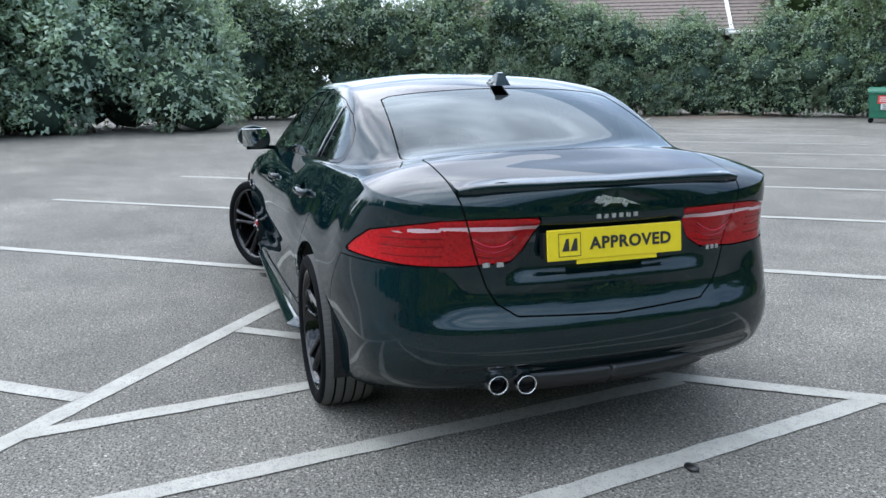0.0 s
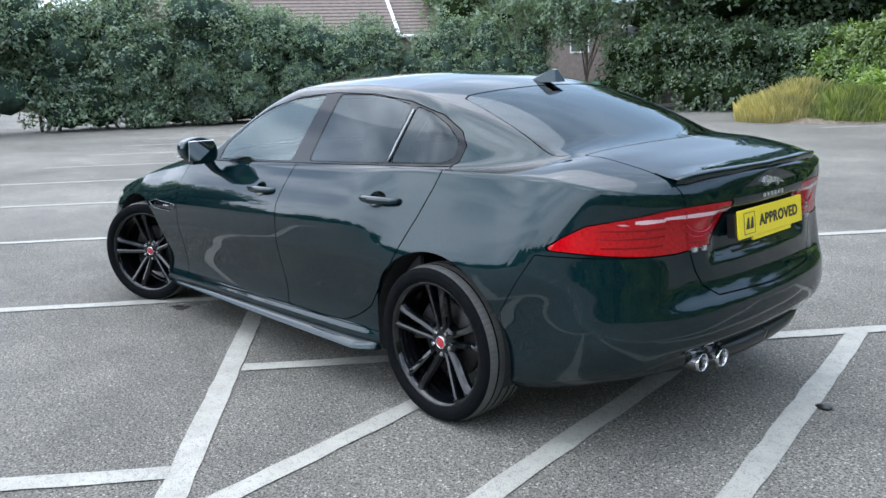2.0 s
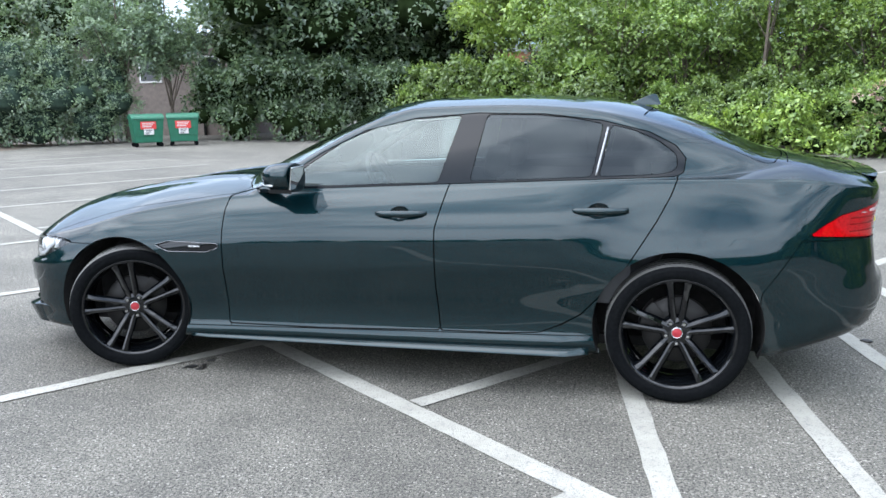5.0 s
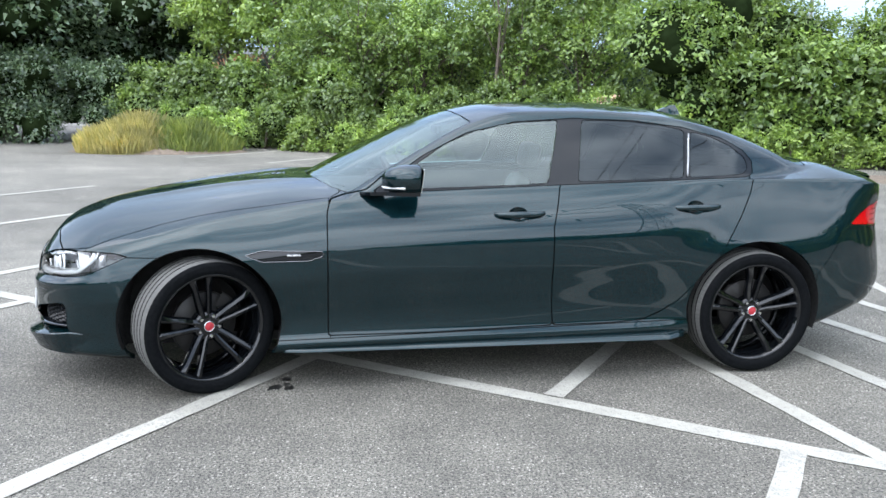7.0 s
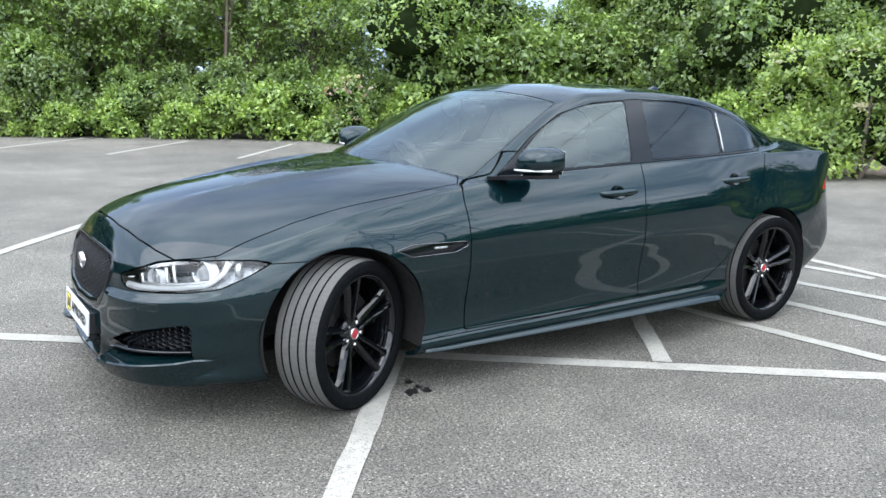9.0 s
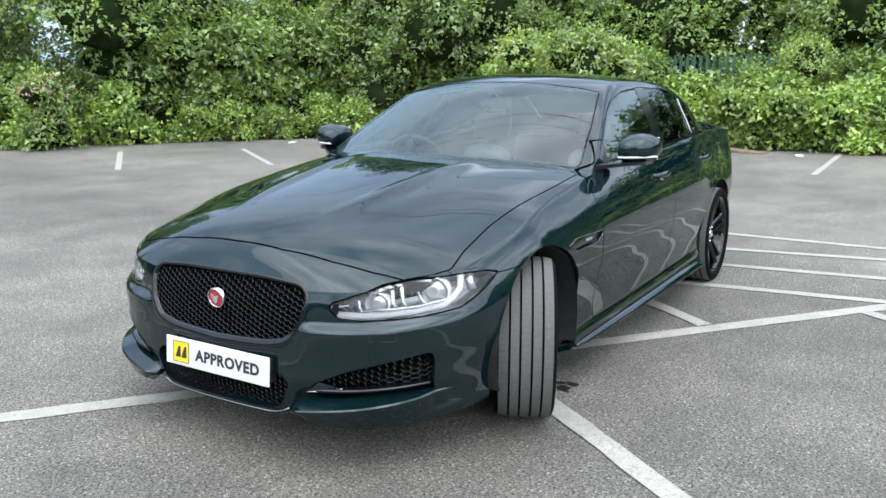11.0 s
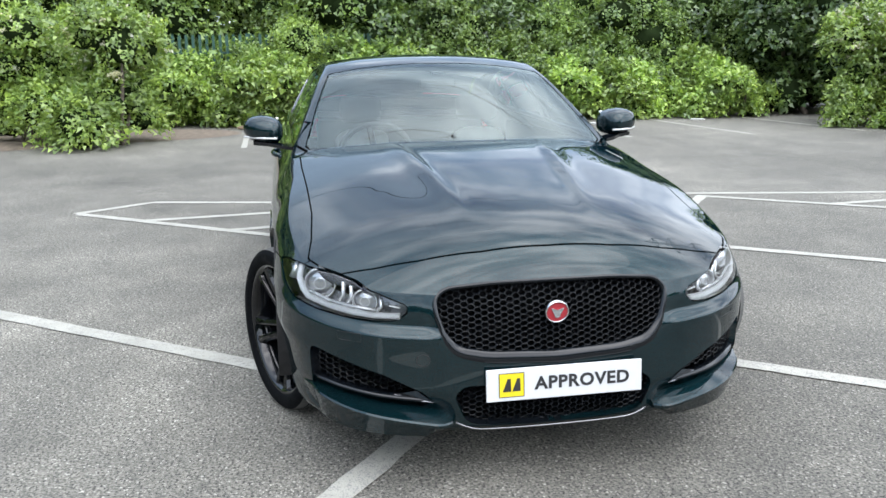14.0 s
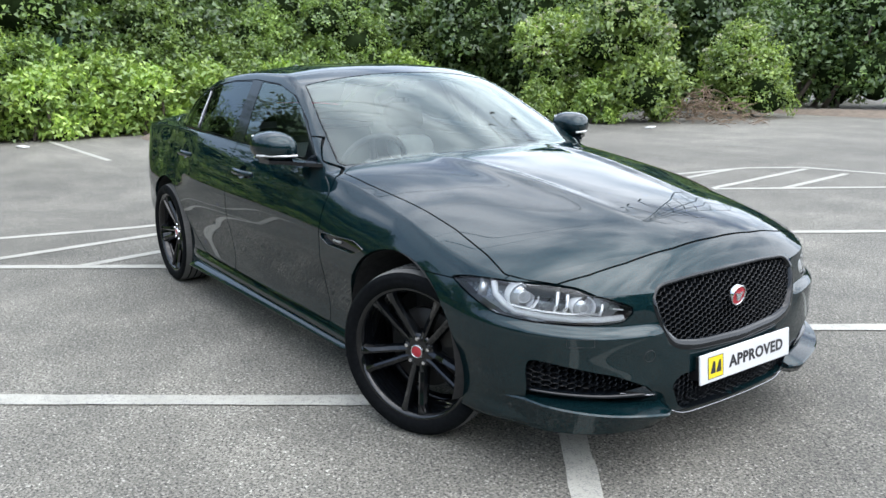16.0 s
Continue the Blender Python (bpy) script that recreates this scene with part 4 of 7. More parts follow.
def build_wheel(M, car, x, side, steer, spin=0.0):
    """One road wheel: rim, tyre, ten slim spokes in pairs, cap, nuts, disc and caliper."""
    bm = bmesh.new()
    lathe(bm, [(0.240, -0.10), (0.268, -0.112), (0.274, -0.105), (0.262, -0.09), (0.245, -0.05), (0.24, 0.0), (0.247, 0.05), (0.262, 0.085), (0.272, 0.098),
               (0.279, 0.106), (0.274, 0.110), (0.264, 0.104), (0.255, 0.088), (0.25, 0.06)], 64)
    wheel = part("wheel", bm, M["wheel_black"], car, "gloss black alloy wheel with ten slim spokes")
    bm = bmesh.new()
    tread = [(0.338, -0.108)]
    for k, yy in enumerate((-0.066, -0.023, 0.023, 0.066)):
        r = 0.3465 - 0.25 * yy * yy
        tread += [(r, yy - 0.0045), (r - 0.006, yy - 0.0035), (r - 0.006, yy + 0.0035), (r, yy + 0.0045)]
    tread += [(0.338, 0.108)]
    prof = [(0.272, -0.10), (0.285, -0.118), (0.31, -0.123), (0.328, -0.118)] + tread + [(0.328, 0.118), (0.318, 0.1225), (0.312, 0.1215), (0.306, 0.1235), (0.29, 0.1205), (0.278, 0.113), (0.273, 0.106)]
    cut = len(prof) - 7 - len(tread)
    lathe(bm, prof[:cut + 1], 72)
    lathe(bm, prof[cut + len(tread) - 1:], 72)
    part("tyre", bm, M["tyre"], wheel, "black rubber tyre")
    for k in range(4):
        bm = bmesh.new()
        lathe(bm, tread[1 + 4 * k: 5 + 4 * k], 72)
        part("groove", bm, M["tyre"], wheel)
    for k in range(5):
        bm = bmesh.new()
        lathe(bm, tread[4 * k: 4 * k + 2], 360)
        for v in bm.verts:
            step = round(math.degrees(math.atan2(v.co.x, v.co.z))) + 2 * k
            if step % 4 == 0:
                v.co.x, v.co.z = v.co.x * 0.9965, v.co.z * 0.9965
        part("tread_rib", bm, M["tread"], wheel, "dusty grey rib of the tread", smooth=False)

    for k in range(10):
        a = 2 * math.pi * (k // 2) / 5 + math.pi / 2 - spin
        sgn = 1 if k % 2 else -1
        bm = bmesh.new()
        secs = []
        for r, inn, out, top, low in ((0.045, 0.002, 0.034, 0.060, 0.01), (0.085, 0.004, 0.040, 0.066, 0.015), (0.125, 0.010, 0.046, 0.075, 0.03), (0.17, 0.015, 0.050, 0.085, 0.04), (0.215, 0.020, 0.056, 0.094, 0.05), (0.248, 0.023, 0.066, 0.099, 0.055), (0.262, 0.022, 0.078, 0.100, 0.06)):
            ridge = inn + 0.36 * (out - inn)
            secs.append([bm.verts.new((r, top - 0.016, sgn * inn)), bm.verts.new((r, top - 0.004, sgn * (inn + 0.004))), bm.verts.new((r, top, sgn * ridge)), bm.verts.new((r, top - 0.006, sgn * (out - 0.008))),
                         bm.verts.new((r, top - 0.020, sgn * out)), bm.verts.new((r, low, sgn * (out - 0.006))), bm.verts.new((r, low, sgn * (inn + 0.004)))])
        for p, q in zip(secs, secs[1:]):
            for j in range(7):
                bm.faces.new((p[j], p[(j + 1) % 7], q[(j + 1) % 7], q[j]))
        bm.faces.new(secs[0])
        bm.faces.new(secs[-1][::-1])
        bmesh.ops.rotate(bm, cent=(0, 0, 0), matrix=Matrix.Rotation(-a, 3, "Y"), verts=bm.verts)
        bmesh.ops.recalc_face_normals(bm, faces=bm.faces)
        part("spoke", bm, M["wheel_black"], wheel, smooth=False)
    bm = bmesh.new()
    lathe(bm, [(0.0, 0.058), (0.03, 0.06), (0.062, 0.058), (0.078, 0.05), (0.08, 0.0)], 40)
    part("hub", bm, M["wheel_black"], wheel)
    bm = bmesh.new()
    lathe(bm, [(0.0, 0.070), (0.018, 0.069), (0.023, 0.066)], 28)
    part("centre_cap", bm, M["badge_red"], wheel, "red enamel centre cap with silver ring")
    bm = bmesh.new()
    lathe(bm, [(0.0225, 0.060), (0.0225, 0.068), (0.025, 0.0705), (0.0285, 0.068), (0.0295, 0.06)], 28)
    part("cap_ring", bm, M["chrome"], wheel)
    for k in range(5):
        a = 2 * math.pi * (k + 0.5) / 5 + math.pi / 2 - spin
        bm = bmesh.new()
        lathe(bm, [(0.0, 0.068), (0.008, 0.067), (0.0105, 0.062), (0.0105, 0.05)], 6, Matrix.Translation((0.054 * math.cos(a), 0, 0.054 * math.sin(a))))
        part("wheel_nut", bm, M["chrome"], wheel, smooth=False)
    bm = bmesh.new()
    lathe(bm, [(0.07, 0.0), (0.165, 0.0), (0.168, -0.005), (0.168, -0.022), (0.07, -0.022)], 48)
    part("brake_disc", bm, M["brake_iron"], wheel)
    bm = bmesh.new()
    a0 = math.pi * (0.80 if x > 0 else 0.15)
    lathe(bm, [(0.105, 0.018), (0.175, 0.022), (0.185, 0.015), (0.185, -0.04), (0.105, -0.04), (0.105, 0.018)], 10, None, a0 - 0.42, a0 + 0.42)
    part("brake_caliper", bm, M["brake_iron"], wheel)
    wheel.matrix_basis = Matrix.Translation((x, 0.81 * side, WHEEL_RADIUS / SQUAT)) @ Matrix.Diagonal((1, 1, 1 / SQUAT, 1)) @ Matrix.Scale(WHEEL_RADIUS / 0.3465, 4) @ Matrix.Rotation(radians(steer + (0 if side > 0 else 180)), 4, "Z")
    return wheel


def build_lamps(car, M, cuts):
    for flip in (False, True):
        side = -1 if flip else 1
        mirror = (lambda s: s.mirrored()) if flip else (lambda s: s)
        lens = mirror(cuts["head"].lifted(-0.003)).mesh("headlamp", M["lamp_glass"], car, 0.02, "clear headlamp with projector lens and light strip", middle=True)
        mirror(cuts["head"].lifted(-0.078)).mesh("housing", M["lamp_dark"], lens, 0.0)
        wall = mirror(cuts["head"])
        bm = bmesh.new()
        at = {int(k): [bm.verts.new(wall.V[k] - wall.N[k] * 0.006), bm.verts.new(wall.V[k] - wall.N[k] * 0.085)] for k in np.unique(wall.rim())}
        for p, q in wall.rim():
            bm.faces.new((at[int(p)][0], at[int(p)][1], at[int(q)][1], at[int(q)][0]))
        part("bezel", bm, M["satin_black"], lens)

        def inside(arc, z, deep):
            k = int(np.argmin(np.abs(cuts["head"].A[:, 0] - arc) + 6 * np.abs(cuts["head"].V[:, 2] - z)))
            q = cuts["head"].V[k] - cuts["head"].N[k] * deep
            return Vector((q[0], q[1] * side, z))
        # the two projectors
        for arc, pz, r in ((arc_at(x=2.02), 0.655, 0.050), (arc_at(front=0.665), 0.622, 0.039)):
            d = Vector((0.93, 0.36 * side, 0)).normalized()
            turn = Vector((0, 1, 0)).rotation_difference(d).to_matrix().to_4x4()
            m = Matrix.Translation(inside(arc, pz, 0.052)) @ turn
            bm = bmesh.new()
            lathe(bm, [(r, -0.03), (r * 1.0, 0.010), (r * 1.05, 0.015), (r * 1.11, 0.010), (r * 1.12, -0.03)], 40, m)
            part("projector_ring", bm, M["drl"], lens, "bright ring round the projector")
            bm = bmesh.new()
            lathe(bm, [(0.0, r * 0.30), (r * 0.4, r * 0.26), (r * 0.75, r * 0.15), (r, -0.004)], 32, m)
            part("projector_lens", bm, M["lens"], lens)
            bm = bmesh.new()
            lathe(bm, [(r * 0.36, r * 0.262), (r * 0.41, r * 0.285), (r * 0.46, r * 0.24)], 32, m)
            part("projector_iris", bm, M["lamp_trim"], lens)
        # light strip along the foot of the lamp, rising behind the outer projector
        bm = bmesh.new()
        run = ((arc_at(front=0.525), 0.588), (arc_at(front=0.60), 0.586), (arc_at(front=0.70), 0.589), (arc_at(front=0.77), 0.596), (arc_at(x=1.985), 0.612), (arc_at(x=1.955), 0.634), (arc_at(x=1.925), 0.664), (arc_at(x=1.90), 0.704))
        tube(bm, [inside(arc, z, 0.02) for arc, z in run], 0.0115, 8)
        part("light_strip", bm, M["drl"], lens, "white light strip")
        bm = bmesh.new()
        tube(bm, [inside(arc + 0.014, z + 0.016, 0.03) for arc, z in run[1:]], 0.006, 8)
        part("light_strip", bm, M["lamp_trim"], lens)
        # bright upright blades beside the projectors
        for arc, z0, z1 in ((arc_at(front=0.715), 0.602, 0.672), (arc_at(front=0.735), 0.602, 0.682), (arc_at(front=0.60), 0.594, 0.640)):
            bm = bmesh.new()
            a, b = inside(arc + 0.016, z0, 0.035), inside(arc, z1, 0.035)
            tube(bm, [a, a.lerp(b, 0.35) + Vector((0, -0.012 * side, 0)), b], [0.010, 0.007, 0.008], 6)
            part("reflector_blade", bm, M["lamp_trim"], lens)
        bm = bmesh.new()
        tube(bm, [inside(arc_at(front=0.515), 0.616, 0.02), inside(arc_at(front=0.555), 0.622, 0.02)], 0.003, 6)
        part("light_strip", bm, M["drl"], lens)
        # pale reflector behind the strip's rise
        bm = bmesh.new()
        tube(bm, [inside(arc_at(x=1.90), 0.650, 0.03), inside(arc_at(x=1.86), 0.690, 0.03), inside(arc_at(x=1.82), 0.704, 0.03)], [0.018, 0.016, 0.006], 8)
        part("reflector_blade", bm, M["lamp_trim"], lens)
        # tail lamp, in two pieces across the boot lid's shut line
        inner, outer = cuts["tail"].take(lambda s: 0.51 - s.V[:, 1] + 0.28 * (s.V[:, 2] - 0.9), 0.006)
        for piece, nm in ((outer, "tail_lamp"), (inner, "tail_lamp")):
            cover = mirror(piece.lifted(-0.002)).mesh(nm, M["tail_glass"], car, 0.016, "red tail lamp with a clear strip", middle=True)
            mirror(piece.lifted(-0.008)).mesh("reflector", M["tail_red"], cover, 0.0)
            strip, rest = piece.lifted(-0.0005).take(lambda s: 0.0080 - np.abs(s.V[:, 2] - (0.93 - 0.02 * np.clip((s.V[:, 1] - 0.6) / 0.2, 0, 1.5) ** 2)) - np.clip(s.V[:, 1] - 0.70, 0, 1) * 0.12, 0)
            if len(strip.F):
                mirror(strip).mesh("clear_strip", M["tail_clear"], cover, 0.004)
            bm = bmesh.new()
            ys = (0.60, 0.78) if piece is outer else (0.36, 0.5)
            rows = (0.835, 0.868, 0.897)
            for z in rows:
                pts = []
                for i in range(9):
                    yy = ys[0] + (ys[1] - ys[0]) * i / 8
                    k = int(np.argmin(np.hypot(piece.V[:, 1] - yy, piece.V[:, 2] - z)))
                    p = piece.V[k] - piece.N[k] * 0.006
                    sag = 0.0 if piece is outer else 0.035 * (1 - ((i - 4) / 4) ** 2)
                    pts.append((p[0], p[1] * side, z - sag * (z - 0.8) / 0.1))
                tube(bm, pts, 0.0035, 6)
            part("light_guide", bm, M["tail_line"], cover)


def build_plate(car, M, name, m, face, mark_face, label):
    """A plate 520 by 111 mm: the word, and a square mark drawn as a plain shape."""
    bm = bmesh.new()
    box(bm, -0.26, 0.26, -0.0555, 0.0555, -0.004, 0.004, bevel=0.003)
    plate = part(name, bm, face, car, label, smooth=False)
    plate.matrix_basis = m
    text_mesh("lettering", "APPROVED", 0.060, M["ink"], plate, pose(0.058, -0.002, 0.0052), "black lettering", 0.0006, 1.09)
    bm = bmesh.new()
    box(bm, -0.218, -0.138, -0.040, 0.040, 0.0035, 0.005)
    part("square_mark", bm, mark_face, plate, "yellow square mark with a dark outline", smooth=False)
    bm = bmesh.new()
    for x0, x1, y0, y1 in ((-0.2195, -0.1365, 0.0395, 0.0415), (-0.2195, -0.1365, -0.0415, -0.0395), (-0.2195, -0.2175, -0.04, 0.04), (-0.1385, -0.1365, -0.04, 0.04)):
        box(bm, x0, x1, y0, y1, 0.0048, 0.0058)
    for x0 in (-0.207, -0.176):
        prism(bm, [(x0, -0.022), (x0 + 0.027, -0.022), (x0 + 0.026, 0.022), (x0 + 0.016, 0.022)], 0.001, pose(0, 0, 0.005))
    part("dark_shapes", bm, M["ink"], plate, smooth=False)
    return plate


def build_mirror(car, M, side):
    bm = bmesh.new()
    bmesh.ops.create_uvsphere(bm, u_segments=32, v_segments=20, radius=1.0)
    for v in bm.verts:
        x, y, z = v.co
        sq = lambda q, e: math.copysign(abs(q) ** e, q)
        x, y, z = sq(x, 0.85), sq(y, 0.78), sq(z, 0.78)
        if x < -0.35:
            x = -0.35
        v.co = (0.13 * x * (1 - 0.22 * y) + 0.425, 0.94 + 0.098 * y, 1.082 + 0.076 * z * (1 - 0.18 * (y if y > 0 else 0)) + 0.01 * y)
    if side < 0:
        flip_y(bm)
    mir = part("door_mirror", bm, M["paint"], car, "dark green door mirror with a black foot")
    bm = bmesh.new()
    box(bm, -0.003, 0.003, 0.865, 1.012, -0.057, 0.057, pose(0.377, 0, 1.0825, 0, -7, 0), bevel=0.002)
    if side < 0:
        flip_y(bm)
    part("mirror_glass", bm, M["mirror"], mir, smooth=False)
    bm = bmesh.new()
    pts = [(0.60, 0.80, 1.0), (0.56, 0.86, 1.005), (0.48, 0.92, 1.012), (0.44, 0.99, 1.017)]
    for p, q, w0, w1 in ((pts[0], pts[1], 0.05, 0.045), (pts[1], pts[2], 0.045, 0.05), (pts[2], pts[3], 0.05, 0.055)):
        a, b = [], []
        for (px, py, pz), w, dst in ((p, w0, a), (q, w1, b)):
            for dx, dz in ((-w, -0.012), (w * 1.1, -0.010), (w * 1.15, 0.008), (-w, 0.012)):
                dst.append(bm.verts.new((px + dx, py, pz + dz)))
        for j in range(4):
            bm.faces.new((a[j], a[(j + 1) % 4], b[(j + 1) % 4], b[j]))
        bm.faces.new(a[::-1])
        bm.faces.new(b)
    if side < 0:
        flip_y(bm)
    bmesh.ops.recalc_face_normals(bm, faces=bm.faces)
    part("mirror_foot", bm, M["gloss_black"], mir, smooth=False)
    bm = bmesh.new()
    pts = [(0.552 - 0.105 * max(0, t - 0.35) ** 1.5 * 1.6, 0.872 + 0.16 * t, 1.046 + 0.006 * t) for t in [k / 8 for k in range(9)]]
    tube(bm, [(x, y, z - 0.003) for x, y, z in pts], 0.0055, 6)
    if side < 0:
        flip_y(bm)
    part("indicator_strip", bm, M["clear_white"], mir, "white indicator strip")


def build_handle(car, M, pieces, x, z, side):
    y = surface_y(pieces, x, z)[0]
    bm = bmesh.new()
    secs = []
    for k in range(15):
        t = k / 14
        xx = x + 0.128 - 0.256 * t
        lift = 0.006 + 0.034 * math.sin(math.pi * min(max((t - 0.02) / 0.96, 0), 1)) ** 0.45
        half = 0.017 - 0.006 * abs(2 * t - 1) ** 2
        secs.append([bm.verts.new((xx, y + lift - 0.018, z + 0.004 * t - half)), bm.verts.new((xx, y + lift - 0.006, z + 0.004 * t - half)), bm.verts.new((xx, y + lift, z + 0.004 * t - half * 0.5)),
                     bm.verts.new((xx, y + lift + 0.001, z + 0.004 * t + half * 0.4)), bm.verts.new((xx, y + lift - 0.008, z + 0.004 * t + half)), bm.verts.new((xx, y + lift - 0.018, z + 0.004 * t + half))])
    for p, q in zip(secs, secs[1:]):
        for j in range(6):
            bm.faces.new((p[j], p[(j + 1) % 6], q[(j + 1) % 6], q[j]))
    bm.faces.new(secs[0][::-1])
    bm.faces.new(secs[-1])
    if side < 0:
        flip_y(bm)
    bmesh.ops.recalc_face_normals(bm, faces=bm.faces)
    return bm


def build_seat(car, M, y, x=-0.25, high=1.16):
    bm = bmesh.new()
    box(bm, x - 0.05, x + 0.45, y - 0.25, y + 0.25, 0.42, 0.58, bevel=0.05)
    seat = part("seat", bm, M["leather_grey"], car, "grey leather seat with a pale upper backrest")
    bm = bmesh.new()
    box(bm, -0.07, 0.07, -0.20, 0.20, 0, 0.36, pose(x - 0.02, y, 0.50, 0, -22, 0), bevel=0.05)
    part("backrest", bm, M["leather_grey"], seat)
    bm = bmesh.new()
    bmesh.ops.create_uvsphere(bm, u_segments=28, v_segments=16, radius=1.0)
    for v in bm.verts:
        a, b, c = (math.copysign(abs(q) ** 0.72, q) for q in v.co)
        v.co = (0.055 * a, 0.165 * b, 0.10 + 0.085 * max(c, -0.8))
    bmesh.ops.transform(bm, matrix=pose(x - 0.155, y, 0.82, 0, -16, 0), verts=bm.verts)
    part("shoulder_pad", bm, M["leather"], seat, "pale leather upper backrest")
    bm = bmesh.new()
    box(bm, -0.05, 0.05, -0.13, 0.13, 0, 0.17, pose(x - 0.24, y, high - 0.12, 0, -12, 0), bevel=0.04)
    part("headrest", bm, M["dash"], seat)


def build_car(M):
    car = root("saloon_car", "dark green metallic saloon car with black wheels, parked across bay lines", "car")
    car.scale = (1, 1, SQUAT)
    made = build_panels(car, M)
    cuts = made["cuts"]
    for x, side, steer, spin in ((1.402, 1, 27, radians(10)), (1.485, -1, 23, 0.60), (-1.415, 1, 0, 0), (-1.415, -1, 0, 0.5)):
        build_wheel(M, car, x, side, steer, spin)
    # inner liner: dark structure a little inside the skin, with arches round the wheels
    liner = made["liner"]
    liner.both().lifted(-0.024).mesh("inner_structure", M["liner"], car, 0.0)
    for x in (1.415, -1.412):
        for side in (1, -1):
            bm = bmesh.new()
            lathe(bm, [(0.376, -0.03 if side < 0 else -0.40), (0.376, 0.40 if side < 0 else 0.03)], 36, pose(x, 0.86 * side, 0.365), -0.35, math.pi + 0.35)
            lathe(bm, [(0.02, 0.3 if side < 0 else -0.3), (0.376, 0.3 if side < 0 else -0.3)], 36, pose(x, 0.86 * side, 0.365), -0.35, math.pi + 0.35)
            part("arch_liner", bm, M["liner"], car)
    bm = bmesh.new()
    box(bm, -1.8, 2.05, -0.62, 0.62, 0.19, 0.24)
    part("floor_pan", bm, M["liner"], car, smooth=False)
    build_lamps(car, M, cuts)
    # nose: grille, intakes, emblem
    for key, poly, back, deep in (("grille", GRILLE, 0.010, 0.05), ("lower_intake", LOWER_INTAKE, 0.018, 0.05), ("side_intake", SIDE_INTAKE, 0.045, 0.085)):
        piece = cuts[key]
        for sg, e in (((0, piece.both()),) if key != "side_intake" else ((1, piece), (-1, piece.mirrored()))):
            flat = smooth_front(piece)
            behind = e.V.copy()
            behind[:, 0] = [flat(q, r) - deep for q, r in behind[:, 1:]]
            Skin(behind, e.N, e.A, e.F).mesh("intake_backing", M["liner"], car, 0.0)
            rim = e.rim()
            bm = bmesh.new()
            V, N = e.V, e.N
            done = {}
            for k in np.unique(rim):
                done[int(k)] = [bm.verts.new(V[k] + N[k] * 0.001), bm.verts.new(V[k] - N[k] * deep)]
            for p, q in rim:
                p, q = done[int(p)], done[int(q)]
                bm.faces.new((p[0], p[1], q[1], q[0]))
            part("intake_frame", bm, M["gloss_black"], car)
            honeycomb("grille_mesh", poly, piece, M["mesh_black"], car, back, sg)
    # bezel of the grille
    piece = cuts["grille"]
    edge = [(y, z) for y, z in rounded(GRILLE, 0.03) if y >= 0]
    loop = [(-y, z) for y, z in edge[::-1]] + edge
    bm = bmesh.new()
    rings = []
    front = smooth_front(piece)
    for i, (y, z) in enumerate(loop):
        a, b = loop[i - 1], loop[(i + 1) % len(loop)]
        d = Vector((b[0] - a[0], b[1] - a[1]))
        d = d.normalized() if d.length > 1e-6 else Vector((1, 0))
        o = Vector((d.y, -d.x))
        if o.dot(Vector((y, z - 0.55))) < 0:
            o = -o
        w = 0.007 + 0.031 * min(1.0, max(0.0, (0.56 - z) / 0.09))
        x = front(y, z)
        rings.append([bm.verts.new((x - 0.02, y - o.x * 0.012, z - o.y * 0.012)), bm.verts.new((x + 0.002, y - o.x * 0.008, z - o.y * 0.008)),
                      bm.verts.new((x + 0.004, y + o.x * w * 0.6, z + o.y * w * 0.6)), bm.verts.new((x - 0.006, y + o.x * w, z + o.y * w))])
    for p, q in zip(rings, rings[1:] + rings[:1]):
        for j in range(3):
            bm.faces.new((p[j], p[j + 1], q[j + 1], q[j]))
    bmesh.ops.remove_doubles(bm, verts=bm.verts, dist=0.0005)
    bmesh.ops.recalc_face_normals(bm, faces=bm.faces)
    part("grille_bezel", bm, M["bezel_black"], car, "gloss black grille surround")
    low = smooth_front(cuts["lower_intake"])
    # added dark chrome bar stands for light caught on the painted chin edge
    bm = bmesh.new()
    chin = [(-0.33 + 0.66 * k / 24) for k in range(25)]
    tube(bm, [(low(y, 0.205) + 0.003, y, 0.197 + 0.030 * max(0.0, (abs(y) - 0.24) / 0.09) ** 2) for y in chin], 0.0045, 8)
    part("chin_edge", bm, M["chrome_dark"], car, "lower edge of the chin, its highlight made as a chrome bar")
    ex = smooth_front(piece)(0.0, 0.598) + 0.004
    bm = bmesh.new()
    face = Matrix.Translation((ex, 0, 0.598)) @ Matrix.Rotation(radians(-90), 4, "Z") @ Matrix.Rotation(radians(-8), 4, "X")
    lathe(bm, [(0.034, -0.012), (0.034, 0.003), (0.0365, 0.006), (0.0395, 0.003), (0.040, -0.012)], 40, face)
    emblem = part("emblem", bm, M["chrome"], car, "round red emblem in a chrome ring")
    bm = bmesh.new()
    lathe(bm, [(0.0, 0.004), (0.016, 0.003), (0.035, 0.001)], 40, face)
    part("emblem_face", bm, M["badge_red"], emblem)
    bm = bmesh.new()
    prism(bm, [(-0.021, -0.014), (-0.010, -0.012), (0, -0.008), (0.010, -0.012), (0.021, -0.014), (0.012, 0.004), (0.008, 0.016), (0, 0.021), (-0.008, 0.016), (-0.012, 0.004)], 0.006, face @ Matrix.Rotation(radians(-90), 4, "X") )
    part("plain_shape", bm, M["badge_silver"], emblem, smooth=False)
